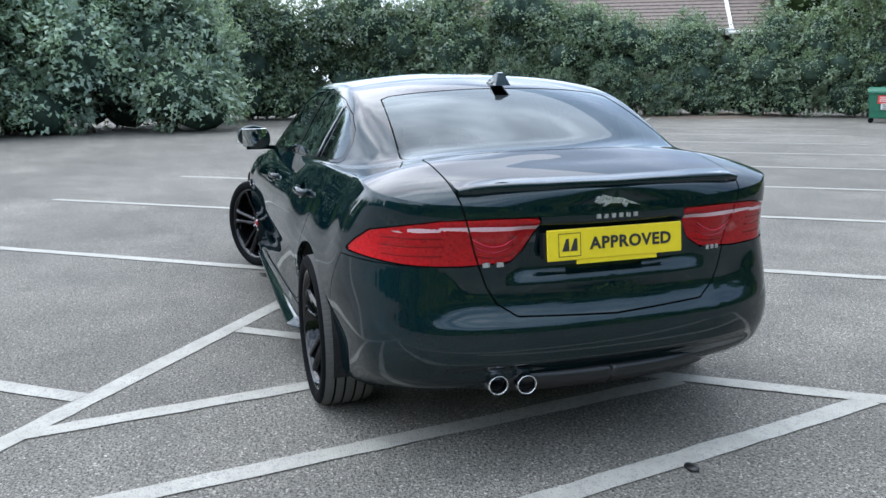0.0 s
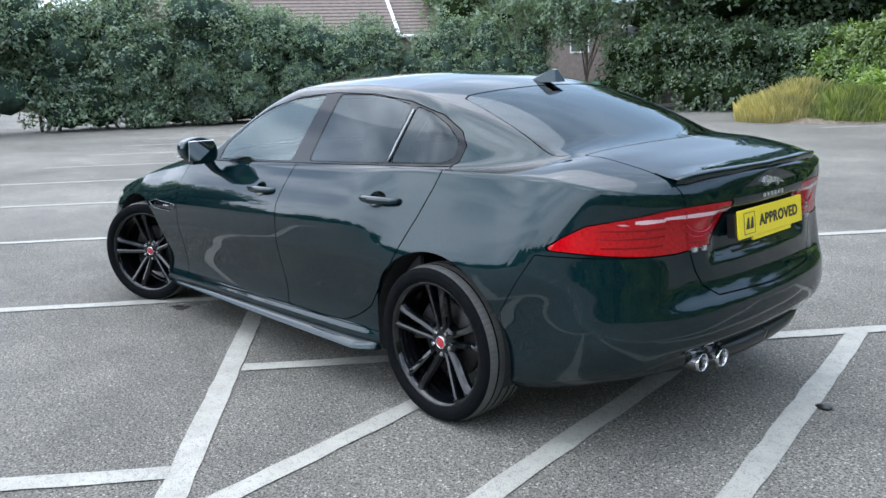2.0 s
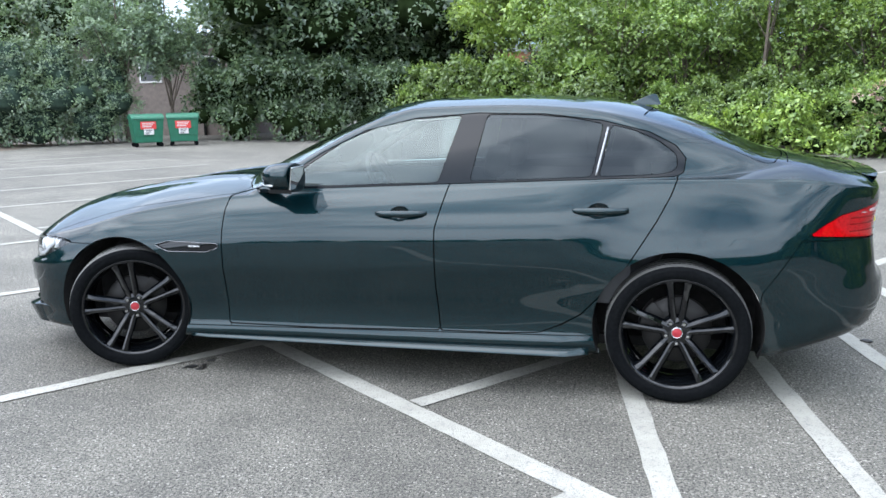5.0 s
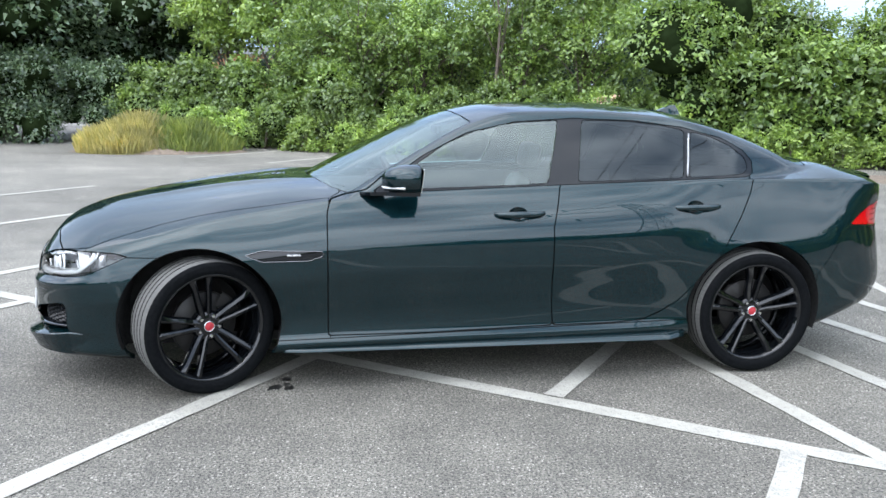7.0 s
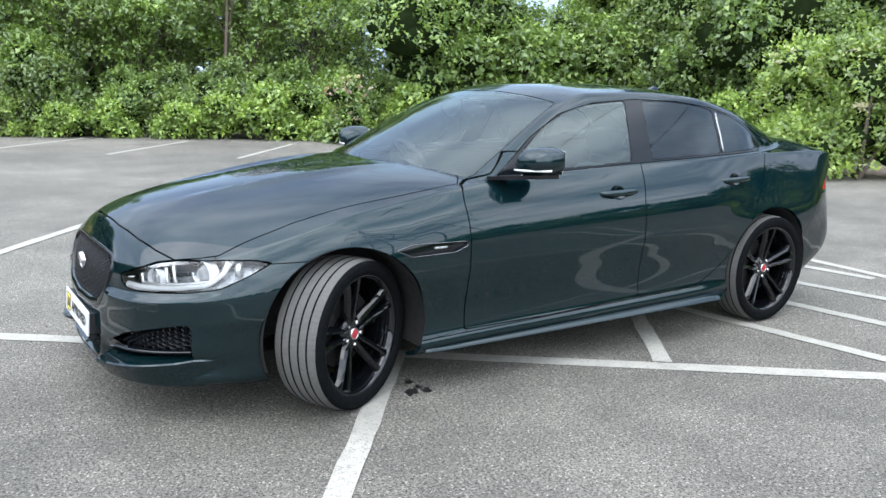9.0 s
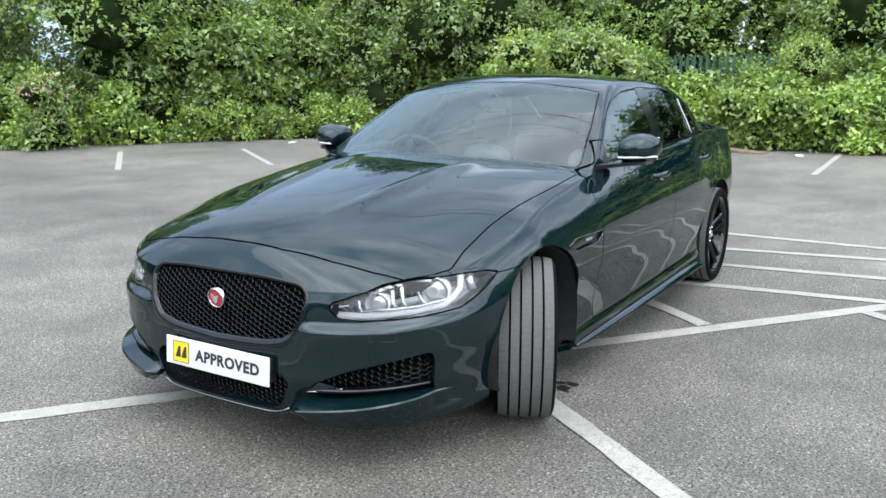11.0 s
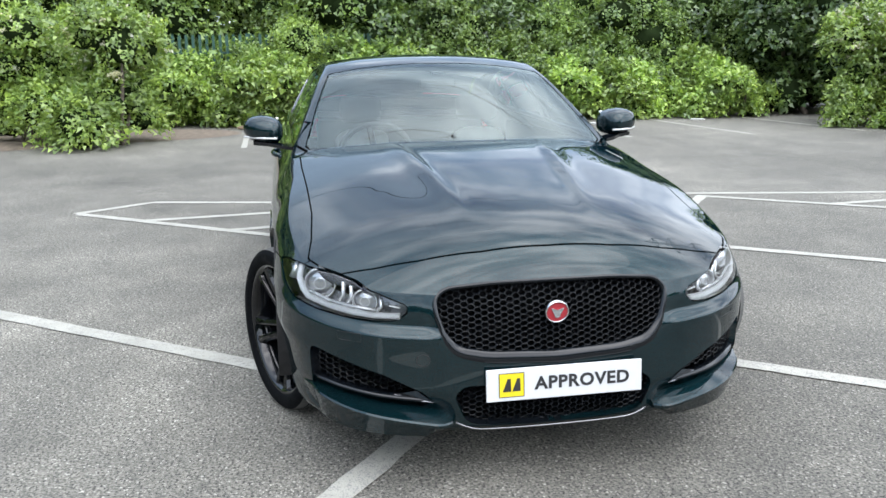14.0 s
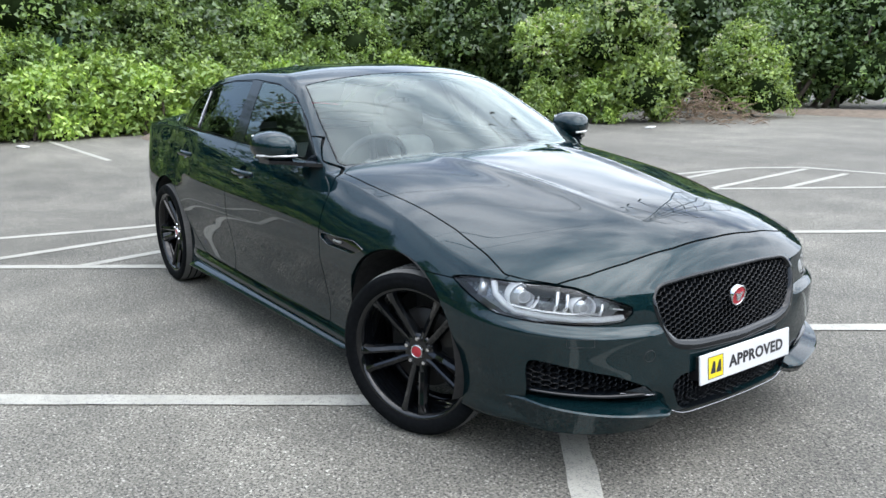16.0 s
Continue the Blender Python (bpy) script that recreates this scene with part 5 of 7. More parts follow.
    # washer covers and the towing-eye cover, flush with the bumper
    for side in (1, -1):
        for y, z, w, h, n in ((0.430, 0.452, 0.021, 0.021, 24), (0.654, 0.520, 0.036, 0.014, 4)):
            if n == 24 and side > 0:
                continue
            loop = [(y + w * math.cos(a), z + h * math.sin(a)) for a in [2 * math.pi * k / 24 for k in range(24)]] if n == 24 else [(y - w, z - h), (y - w, z + h), (y + w, z + h), (y + w, z - h)]
            bm = bmesh.new()
            pts = [(surface_x(cuts["front_bumper"], a, b) + 0.0004, a * side, b) for a, b in (loop if n == 24 else [p for q, r in zip(loop, loop[1:] + loop[:1]) for p in [(q[0] + (r[0] - q[0]) * t / 4, q[1] + (r[1] - q[1]) * t / 4) for t in range(4)]])]
            tube(bm, pts + pts[:1], 0.0011, 4, False)
            part("cover_joint", bm, M["satin_black"], made["front_bumper"])
    # plates
    front_m = Matrix(((0, 0, 1, 2.318), (1, 0, 0, 0.020), (0, 1, 0, 0.366), (0, 0, 0, 1))) @ pose(0, 0, 0, -4, 0, 0)
    build_plate(car, M, "front_plate", front_m, M["plate_white"], M["plate_yellow"], "white plate with black lettering and a yellow square")
    rear_m = Matrix(((0, 0, -1, -2.352), (-1, 0, 0, 0.0), (0, 1, 0, 0.862), (0, 0, 0, 1))) @ pose(0, 0, 0, -6, 0, 0)
    rear = build_plate(car, M, "rear_plate", rear_m, M["plate_yellow"], M["plate_yellow"], "yellow plate with black lettering")
    bm = bmesh.new()
    box(bm, -0.15, 0.16, -0.071, -0.052, -0.006, 0.001)
    part("lower_plate_edge", bm, M["plate_yellow"], rear, smooth=False)
    bm = bmesh.new()
    box(bm, -0.27, 0.27, -0.045, 0.045, -0.035, -0.004)
    part("plate_holder", bm, M["satin_black"], rear, smooth=False)
    bm = bmesh.new()
    box(bm, -0.25, 0.25, -0.045, 0.045, -0.05, -0.004)
    ph = part("plate_holder", bm, M["satin_black"], car, smooth=False)
    ph.matrix_basis = front_m
    # blades of the bumper, skirts, lip
    for side in (1, -1):
        def blade(along):
            t = min(1.0, 1.45 * along)
            rim_z = 0.236 + 0.068 * t
            edge = 0.014 - 0.034 * max(0.0, 1 - t / 0.10) ** 2 - 0.036 * t ** 3 - 0.034 * max(0.0, (along - 0.60) / 0.40)
            point = min(1.0, t / 0.16)
            foot = rim_z - 0.016 - (rim_z - 0.016 - 0.172) * point
            return [(-0.12, rim_z + 0.030), (edge - 0.062, rim_z + 0.030 - 0.012 * t), (edge - 0.004, rim_z + 0.003), (edge, rim_z - 0.003), (edge - 0.004, rim_z - 0.014),
                    (edge - 0.032, foot + 0.016 * point), (edge - 0.062, foot), (-0.12, foot - 0.004)]
        bm = sweep_plan(arc_at(front=0.345), arc_at(x=1.815), blade, 80)
        part("front_splitter", flip_y(bm) if side < 0 else bm, M["paint"], car, "dark green lower blade of the bumper", smooth=False)
        bm = sweep_plan(arc_at(front=0.42), arc_at(front=0.80), lambda t: [(-0.075, 0.318 + 0.03 * t), (-0.040, 0.310 + 0.030 * t), (-0.038, 0.300 + 0.034 * t), (-0.075, 0.292 + 0.036 * t)], 24)
        part("intake_blade", flip_y(bm) if side < 0 else bm, M["gloss_black"], car)
        bm = bmesh.new()
        x0 = surface_x(cuts["side_intake"], 0.42, 0.31)
        vs = [bm.verts.new(p) for p in ((x0 + 0.006, 0.400 * side, 0.302), (x0 + 0.000, 0.452 * side, 0.346), (x0 - 0.045, 0.52 * side, 0.322), (x0 - 0.03, 0.50 * side, 0.308), (x0 - 0.06, 0.45 * side, 0.32))]
        for f in ((0, 1, 2), (0, 2, 3), (1, 4, 2), (0, 4, 1), (0, 3, 4), (3, 2, 4)):
            bm.faces.new([vs[k] for k in f])
        bmesh.ops.recalc_face_normals(bm, faces=bm.faces)
        part("intake_fin", bm, M["chrome_dark"], car, smooth=False)
        bm = sweep_plan(arc_at(x=1.03), arc_at(x=-1.02), lambda t: [(-0.05, 0.222 + 0.036 * t), (-0.025, 0.216 + 0.036 * t), (-0.008 + 0.042 * t, 0.203 + 0.021 * t), (-0.008 + 0.042 * t, 0.198 + 0.021 * t), (-0.06, 0.196 + 0.02 * t)], 60, True, 0.05)
        part("skirt_blade", flip_y(bm) if side < 0 else bm, M["paint"], car, "dark green sill blade catching the light")
        # strip on the divider, coloured pale to stand for the edge's reflection
        bm = bmesh.new()
        line = [(-1.036 - 0.047 * t, 1.086 + 0.226 * t) for t in [k / 8 for k in range(9)]]
        tube(bm, [(x, surface_y([cuts["surround"]], x, z)[0] + 0.001, z) for x, z in line], 0.006, 6)
        part("window_divider", flip_y(bm) if side < 0 else bm, M["frame_grey"], car, "thin window divider, pale grey for its edge reflection")
        for xx, zz, piece in ((-0.125, 0.897, "front_door"), (-1.06, 0.926, "rear_door")):
            h = part("door_handle", build_handle(car, M, [cuts[piece]], xx, zz, side), M["paint"], made[piece][0 if side > 0 else 1])
            dish = cuts["cup_f" if piece == "front_door" else "cup_r"]
            cx, cz = (-0.118, 0.897) if piece == "front_door" else (-1.053, 0.926)
            deep = 0.030 * np.sqrt(np.clip(1 - np.hypot((dish.V[:, 0] - cx) / 0.052, (dish.V[:, 2] - cz) / 0.037) ** 2, 0, 1))
            V = dish.V - dish.N * deep[:, None]
            N = vertex_normals(V, dish.F)
            d = Skin(V, N, dish.A, dish.F)
            (d if side > 0 else d.mirrored()).mesh("handle_cup", M["paint"], h, 0.0)
        build_mirror(car, M, side)
        vent = cuts["vent"] if side > 0 else cuts["vent"].mirrored()
        v = vent.lifted(-0.012).mesh("wing_vent", M["gloss_black"], car, 0.0, "gloss black wing vent with a chrome bar")
        bm = bmesh.new()
        y, n = surface_y([cuts["vent"]], 0.95, 0.702)
        box(bm, 0.94, 1.005, y - 0.012, y - 0.002, 0.699, 0.709, bevel=0.003)
        part("chrome_bar", flip_y(bm) if side < 0 else bm, M["badge_silver"], v, smooth=False)
        bm = bmesh.new()
        pts = [(x, surface_y([cuts["vent"]], x, z)[0] + 0.002, z) for x, z in rounded(VENT, 0.012)]
        tube(bm, pts + pts[:1], 0.0018, 6, False)
        part("vent_edge", flip_y(bm) if side < 0 else bm, M["chrome_dark"], v)
    bm = bmesh.new()
    rings = []
    for k in range(41):
        y = -0.545 + 1.09 * k / 40
        x = float(np.interp(abs(y), PLAN_REAR[:, 1], PLAN_REAR[:, 0])) + 0.066

        def lies(xx):
            half = float(np.interp(-xx, -PLAN_REAR[::-1, 0], PLAN_REAR[::-1, 1])) - 0.06
            at = np.array([max(xx, -2.34)])
            return float(top_height(at, np.array([min(abs(y), half)]), np.array([half]), hermite(at, BELT))[0])
        z, z1 = lies(x + 0.012), lies(x + 0.085)
        end = max(0.0, abs(y) / 0.545 - 0.9) / 0.1
        lip = 0.016 - 0.010 * end
        rings.append([bm.verts.new((x + 0.085, y, z1 + 0.002)), bm.verts.new((x + 0.03, y, lies(x + 0.03) + 0.002 + lip * 0.4)), bm.verts.new((x - 0.006, y, z + lip)), bm.verts.new((x - 0.010, y, z + lip - 0.004)), bm.verts.new((x - 0.004, y, z - 0.012)), bm.verts.new((x + 0.012, y, z - 0.03))])
    for p, q in zip(rings, rings[1:]):
        for j in range(5):
            bm.faces.new((p[j], p[j + 1], q[j + 1], q[j]))
    bmesh.ops.recalc_face_normals(bm, faces=bm.faces)
    part("boot_spoiler", bm, M["paint"], made["boot"], "slim dark lip spoiler")
    # rear: exhaust, valance, badges
    for y in (0.42, 0.325):
        bm = bmesh.new()
        m = Matrix.Translation((-2.292 - 0.026 * (y < 0.4), y, 0.356)) @ Matrix.Rotation(radians(90), 4, "Z") @ Matrix.Diagonal((0.84, 1, 0.84, 1))
        lathe(bm, [(0.034, -0.12), (0.037, 0.03), (0.041, 0.034), (0.0435, 0.028), (0.044, -0.12)], 32, m)
        ex = part("exhaust_tip", bm, M["chrome_dark"], car, "round chrome exhaust tip")
        bm = bmesh.new()
        lathe(bm, [(0.036, 0.026), (0.0375, 0.032), (0.041, 0.036), (0.044, 0.032), (0.0445, 0.024)], 32, m)
        part("chrome_ring", bm, M["chrome"], ex)
        bm = bmesh.new()
        lathe(bm, [(0.0, -0.06), (0.0345, -0.06), (0.0345, 0.01)], 24, m)
        part("exhaust_bore", bm, M["liner"], ex)
    for side in (1, -1):
        bm = sweep_plan(arc_at(rear=0.54), arc_at(rear=0.0) - 0.0005, lambda t: [(-0.08 - 0.05 * (1 - t) ** 3, 0.40), (-0.030 - 0.08 * (1 - t) ** 3, 0.385), (-0.04 - 0.08 * (1 - t) ** 3, 0.35), (-0.075 - 0.06 * (1 - t) ** 3, 0.312), (-0.14, 0.315), (-0.2, 0.34)], 30)
        part("rear_valance", flip_y(bm) if side < 0 else bm, M["satin_black"], car, "satin black rear valance")
    lid = cuts["boot"]
    x0 = surface_x(lid, 0.0, 0.995)
    bm = bmesh.new()
    prism(bm, [(-0.085, 0.012), (-0.075, 0.03), (-0.05, 0.034), (-0.02, 0.026), (0.02, 0.020), (0.06, 0.004), (0.088, -0.008), (0.04, 0.002), (0.03, -0.012), (0.015, 0.003), (-0.03, 0.004), (-0.055, -0.006), (-0.05, 0.008), (-0.07, 0.004)], 0.012,
          Matrix(((0, 0, -1, x0 + 0.002), (-1, 0, 0, 0.0), (0, 1, 0, 0.998), (0, 0, 0, 1))) @ pose(0, 0, 0, -4, 0, 0))
    part("boot_badge", bm, M["badge_silver"], made["boot"], "silver badge shape", smooth=False)
    for y, z, w, hgt, n in ((0.0, 0.958, 0.085, 0.0075, 6), (0.435, 0.800, 0.046, 0.0085, 2), (-0.425, 0.800, 0.034, 0.0075, 3)):
        for k in range(n):
            bm = bmesh.new()
            a = -w + 2 * w * (k + 0.22) / n
            b = -w + 2 * w * (k + 0.74) / n
            xr = surface_x(lid, y + (a + b) / 2, z)
            box(bm, xr - 0.005, xr + 0.02, y + a, y + b, z - hgt, z + hgt)
            part("badge_bar", bm, M["badge_silver"], made["boot"], smooth=False)
    # aerial
    bm = bmesh.new()
    fin = [(-0.10, 0), (-0.09, 0.025), (-0.075, 0.058), (-0.055, 0.062), (-0.02, 0.045), (0.04, 0.016), (0.09, 0.0)]
    for x, z in fin:
        w = 0.034 * (1 - (z / 0.07) * 0.75) * (1 - abs(x) * 3.5 if x > 0 else 1)
        w = max(w, 0.004)
        bm.verts.new((x, -w, z)), bm.verts.new((x, w, z))
    bm.verts.ensure_lookup_table()
    for sg in (1, -1):
        bm.verts.new((-0.1, sg * 0.036, 0))
    bmesh.ops.convex_hull(bm, input=bm.verts)
    bmesh.ops.translate(bm, vec=(-1.235, 0, 1.408), verts=bm.verts)
    part("roof_aerial", bm, M["paint"], car, "dark green fin aerial", smooth=False)
    # cabin
    bm = bmesh.new()
    rows = []
    for i in range(9):
        x = -1.25 + 1.12 * i / 8
        rows.append([bm.verts.new((x, 0.56 * j / 4, float(hermite([x], ROOF)[0]) - 0.06 - 0.055 * (j / 4) ** 2)) for j in range(-4, 5)])
    for p, q in zip(rows, rows[1:]):
        for j in range(8):
            bm.faces.new((p[j], p[j + 1], q[j + 1], q[j]))
    part("headlining", bm, M["leather"], car, "pale grey headlining")
    for side in (1, -1):
        bm = bmesh.new()
        box(bm, -1.2, 0.5, 0.755, 0.775, 0.45, 0.985)
        part("door_card", flip_y(bm) if side < 0 else bm, M["pod"], car, smooth=False)
    for y in (0.37, -0.37):
        build_seat(car, M, y)
    bm = bmesh.new()
    box(bm, -1.25, -0.85, -0.62, 0.62, 0.4, 0.58, bevel=0.05)
    bench = part("rear_bench", bm, M["leather_grey"], car, "grey rear bench")
    bm = bmesh.new()
    box(bm, -0.07, 0.07, -0.62, 0.62, 0, 0.55, pose(-1.2, 0, 0.5, 0, -25, 0), bevel=0.05)
    part("backrest", bm, M["leather_grey"], bench)
    bm = bmesh.new()
    box(bm, 0.42, 1.02, -0.70, 0.70, 0.72, 0.955, bevel=0.06)
    part("dashboard", bm, M["dash"], car, "dark grey dashboard")
    bm = bmesh.new()
    box(bm, -1.95, -1.3, -0.6, 0.6, 1.0, 1.03)
    part("parcel_shelf", bm, M["dash"], car, smooth=False)
    bm = bmesh.new()
    m = pose(0.36, -0.37, 0.93, 0, -65, 0) @ Matrix.Rotation(radians(90), 4, "X")
    ring = [(0.185 * math.cos(a), 0, 0.185 * math.sin(a)) for a in [2 * math.pi * k / 32 for k in range(33)]]
    tube(bm, [m @ Vector(p) for p in ring], 0.016, 8, False)
    wheel = part("steering_wheel", bm, M["dash"], car, "dark steering wheel")
    bm = bmesh.new()
    for a in (0.2, math.pi - 0.2, 1.5 * math.pi):
        tube(bm, [m @ Vector((0.03 * math.cos(a), 0.0, 0.03 * math.sin(a))), m @ Vector((0.18 * math.cos(a), 0, 0.18 * math.sin(a)))], 0.018, 6)
    lathe(bm, [(0.0, 0.02), (0.05, 0.015), (0.06, -0.02)], 20, m)
    part("steering_boss", bm, M["dash"], wheel)
    bm = bmesh.new()
    box(bm, -0.015, 0.015, -0.10, 0.10, -0.026, 0.026, pose(0.16, 0.0, 1.30), bevel=0.012)
    part("rear_view_mirror", bm, M["pod"], car)
    bm = bmesh.new()
    box(bm, 0.14, 0.21, -0.035, 0.035, 1.352, 1.368, bevel=0.006)
    part("sensor_pod", bm, M["pod"], car)
    # wipers and cowl
    for y0, y1, k in ((-0.62, 0.02, 0), (0.0, 0.60, 1)):
        bm = bmesh.new()
        pts = []
        for i in range(10):
            y = y0 + (y1 - y0) * i / 9
            x = 0.925 - 0.36 * (y / 0.8) ** 2 - 0.01 * i / 9
            pts.append((x, y, 1.028 - 0.035 * (y / 0.7) ** 2 + 0.008 * (i / 9)))
        tube(bm, pts, 0.005, 6)
        part("wiper", bm, M["satin_black"], car, "black wiper arm")
    return car


PLAN_REAR = np.array([(x, y) for x, y in PLAN if x < -1.8][::-1])

# ---- the car park ----
def bay(s, w, z=0.0):
    """From the bays' own grid: s along the row, w across it."""
    return Vector((0.791 * s + 0.6115 * w, -0.6115 * s + 0.791 * w, z))


def fast_mesh(name, verts, quads, material, parent=None, smooth=True, label=""):
    me = bpy.data.meshes.new(name)
    nv, nf = len(verts), len(quads)
    k = quads.shape[1]
    me.vertices.add(nv)
    me.vertices.foreach_set("co", np.asarray(verts, np.float32).ravel())
    me.loops.add(nf * k)
    me.loops.foreach_set("vertex_index", np.asarray(quads, np.int32).ravel())
    me.polygons.add(nf)
    me.polygons.foreach_set("loop_start", np.arange(0, nf * k, k, dtype=np.int32))
    me.polygons.foreach_set("use_smooth", np.full(nf, smooth))
    me.update(calc_edges=True)
    me.materials.append(material)
    ob = new(name, me)
    ob.parent = parent
    return tagged(ob, label)


bm = bmesh.new()
bmesh.ops.create_grid(bm, x_segments=2, y_segments=2, size=600)
ground = part("ground", bm, M["asphalt"], None, smooth=False)
tagged(ground, "grey worn asphalt of a car park", "ground", kind="structure")


def marking(points, width=0.1, label="worn white painted line on the asphalt", z=0.004):
    """A painted line along points of the bays' grid, with uneven edges."""
    bm = bmesh.new()
    rnd = random.Random(int(1000 * abs(points[0][0] + 7 * points[0][1] + points[-1][0])))
    pts = [bay(*p, z) for p in points]
    row = []
    for a, b in zip(pts, pts[1:]):
        n = max(2, int((b - a).length / 0.12))
        d = (b - a).normalized()
        o = Vector((-d.y, d.x, 0)) * width / 2
        for i in range(n + (1 if b is pts[-1] else 0)):
            p = a.lerp(b, i / n)
            row.append((bm.verts.new(p - o * (1 + rnd.uniform(-0.09, 0.09))), bm.verts.new(p + o * (1 + rnd.uniform(-0.09, 0.09)))))
    for (a, b), (c, d) in zip(row, row[1:]):
        bm.faces.new((a, c, d, b))
    bmesh.ops.recalc_face_normals(bm, faces=bm.faces)
    for f in bm.faces:
        if f.normal.z < 0:
            f.normal_flip()
    ob = part("bay_line", bm, M["line"], None, smooth=False)
    return tagged(ob, label, "road marking", "parking bay lines", "structure")


marking([(-4.36, 0.806), (0.2, 0.812), (1.9, 0.828), (30, 0.806)], 0.108)
for i, s in enumerate((-4.3, -1.98, 0.47, 2.89, 5.31, 7.73, 10.15, 12.57, 14.9, 17.2)):
    marking([(s, 0.86), (s, 5.8)], 0.10, z=0.0055)
for i, s in enumerate((1.44, 3.86, 6.22, 8.62, 11.0, 13.4, 15.8, 18.2)):
    marking([(s, 0.75), (s + 0.02, -4.35)], 0.105, z=0.0055)
marking([(-0.90, 0.75), (-0.93, -4.25)], 0.10, z=0.0055)
for w0, s1 in ((-0.62, -2.38), (-1.63, -3.36), (-2.42, -4.25), (-3.42, -2.9)):
    marking([(-0.95, w0), (s1, w0 + (-0.95 - s1) * (0.905 if w0 == -2.42 else 1.0))], 0.10, z=0.0048)
marking([(-0.93, -4.3), (-1.72, -4.12), (-2.37, -2.62), (-3.10, -1.45), (-4.04, -0.2), (-5.0, 1.85), (-6.05, 3.9), (-6.05, 4.6), (-5.2, 5.5), (-4.3, 5.8)], 0.10, z=0.0045)
for w0, s1 in ((2.0, -5.95), (2.95, -5.9), (3.75, -5.4)):
    marking([(-4.3, w0), (s1, w0 + (-4.3 - s1) * 1.03)], 0.09, z=0.0048)
for k in range(8):
    s = -5.05 + 2.45 * k
    marking([(s, -9.7), (s, -13.6)], 0.10)
for y in (-6.4, -4.0, -1.6, 0.52, 2.9, 5.3, 7.7, 10.1):
    a, b = Vector((-9.4, y)), Vector((-14.2, y - 0.1))
    to = lambda v: (0.791 * v.x - 0.6115 * v.y, 0.6115 * v.x + 0.791 * v.y)
    marking([to(a), to(b)], 0.10)
bm = bmesh.new()
for k in range(9):
    rnd = random.Random(k)
    c = Vector((1.05 + rnd.uniform(-0.06, 0.06), 0.80 + rnd.uniform(-0.08, 0.09), 0.003))
    r = rnd.uniform(0.010, 0.032)
    vs = [bm.verts.new(c + Vector((math.cos(a) * r * rnd.uniform(0.6, 1.4), math.sin(a) * r * rnd.uniform(0.6, 1.4), 0.0002 * k))) for a in [2 * math.pi * j / 10 for j in range(10)]]
    bm.faces.new(vs)
tagged(part("oil_stain", bm, M["oil"], None, smooth=False), "dark oil drips on the asphalt", "stain", kind="structure")
bm = bmesh.new()
bmesh.ops.create_icosphere(bm, subdivisions=2, radius=0.028)
for v in bm.verts:
    v.co = Vector((v.co.x * 1.3, v.co.y * 0.8, max(0, v.co.z) * 0.5)) + Vector((-2.5, -0.25, 0.004))
tagged(part("pebble", bm, M["oil"], None), "small dark stone lying on the painted line", "stone")


# ---- plants ----
def leaf_cloud(rnd, blobs, count, size, droop=0.25, spray=14):
    """Leaves in small sprays on and just under the skins of overlapping lumps."""
    blobs = np.array(blobs, float)
    area = (blobs[:, 3] * blobs[:, 4] + blobs[:, 3] * blobs[:, 5] + blobs[:, 4] * blobs[:, 5])
    n = count // spray
    pick = rnd.choice(len(blobs), n, p=area / area.sum())
    d = rnd.normal(size=(n, 3))
    d /= np.linalg.norm(d, axis=1)[:, None]
    d[:, 2] = np.where(d[:, 2] < -0.55, -d[:, 2], d[:, 2])
    radius = 1.0 - np.abs(rnd.normal(0, 0.22, n)) + np.where(rnd.uniform(0, 1, n) < 0.18, rnd.uniform(0.05, 0.32, n), 0)
    tuft = 1 + 0.14 * np.sin(d[:, 0] * 9 + pick) * np.sin(d[:, 1] * 8 + 2 * pick) * np.sin(d[:, 2] * 9)
    heart = blobs[pick, :3] + d * blobs[pick, 3:] * (radius * tuft)[:, None]
    way = d + rnd.normal(0, 0.55, (n, 3))
    way[:, 2] -= 0.15
    way /= np.linalg.norm(way, axis=1)[:, None]
    along = rnd.uniform(-1.6, 1.6, (n, spray, 1)) * size
    p = (heart[:, None] + way[:, None] * along + rnd.normal(0, 0.75 * size, (n, spray, 3))).reshape(-1, 3)
    d, way = np.repeat(d, spray, 0), np.repeat(way, spray, 0)
    keep = p[:, 2] > 0.02
    p, d, way = p[keep], d[keep], way[keep]
    n = len(p)
    axis = way * 0.7 + d * 0.3 + rnd.normal(0, 0.6, (n, 3))
    axis[:, 2] -= droop
    axis /= np.linalg.norm(axis, axis=1)[:, None]
    ref = d + rnd.normal(0, 0.45, (n, 3))
    ref[:, 2] += 0.5
    side = np.cross(axis, ref)
    side /= np.maximum(np.linalg.norm(side, axis=1), 1e-6)[:, None]
    L = size * rnd.uniform(0.6, 1.4, n)[:, None]
    W = L * rnd.uniform(0.55, 0.85, n)[:, None]
    V = np.stack([p - axis * L * 0.25 - side * W * 0.5, p + axis * L * 0.75, p - axis * L * 0.25 + side * W * 0.5], 1)
    return V.reshape(-1, 3), np.arange(n * 3).reshape(n, 3)


# solid lumps inside the leaves; their colour carries painted shade and haze
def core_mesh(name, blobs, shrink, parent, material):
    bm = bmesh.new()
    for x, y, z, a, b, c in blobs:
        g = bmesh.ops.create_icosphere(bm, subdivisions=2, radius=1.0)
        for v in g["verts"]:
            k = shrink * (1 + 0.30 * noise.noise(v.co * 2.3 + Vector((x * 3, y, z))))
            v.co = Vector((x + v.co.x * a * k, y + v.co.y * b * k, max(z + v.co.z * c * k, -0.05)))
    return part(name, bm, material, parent)


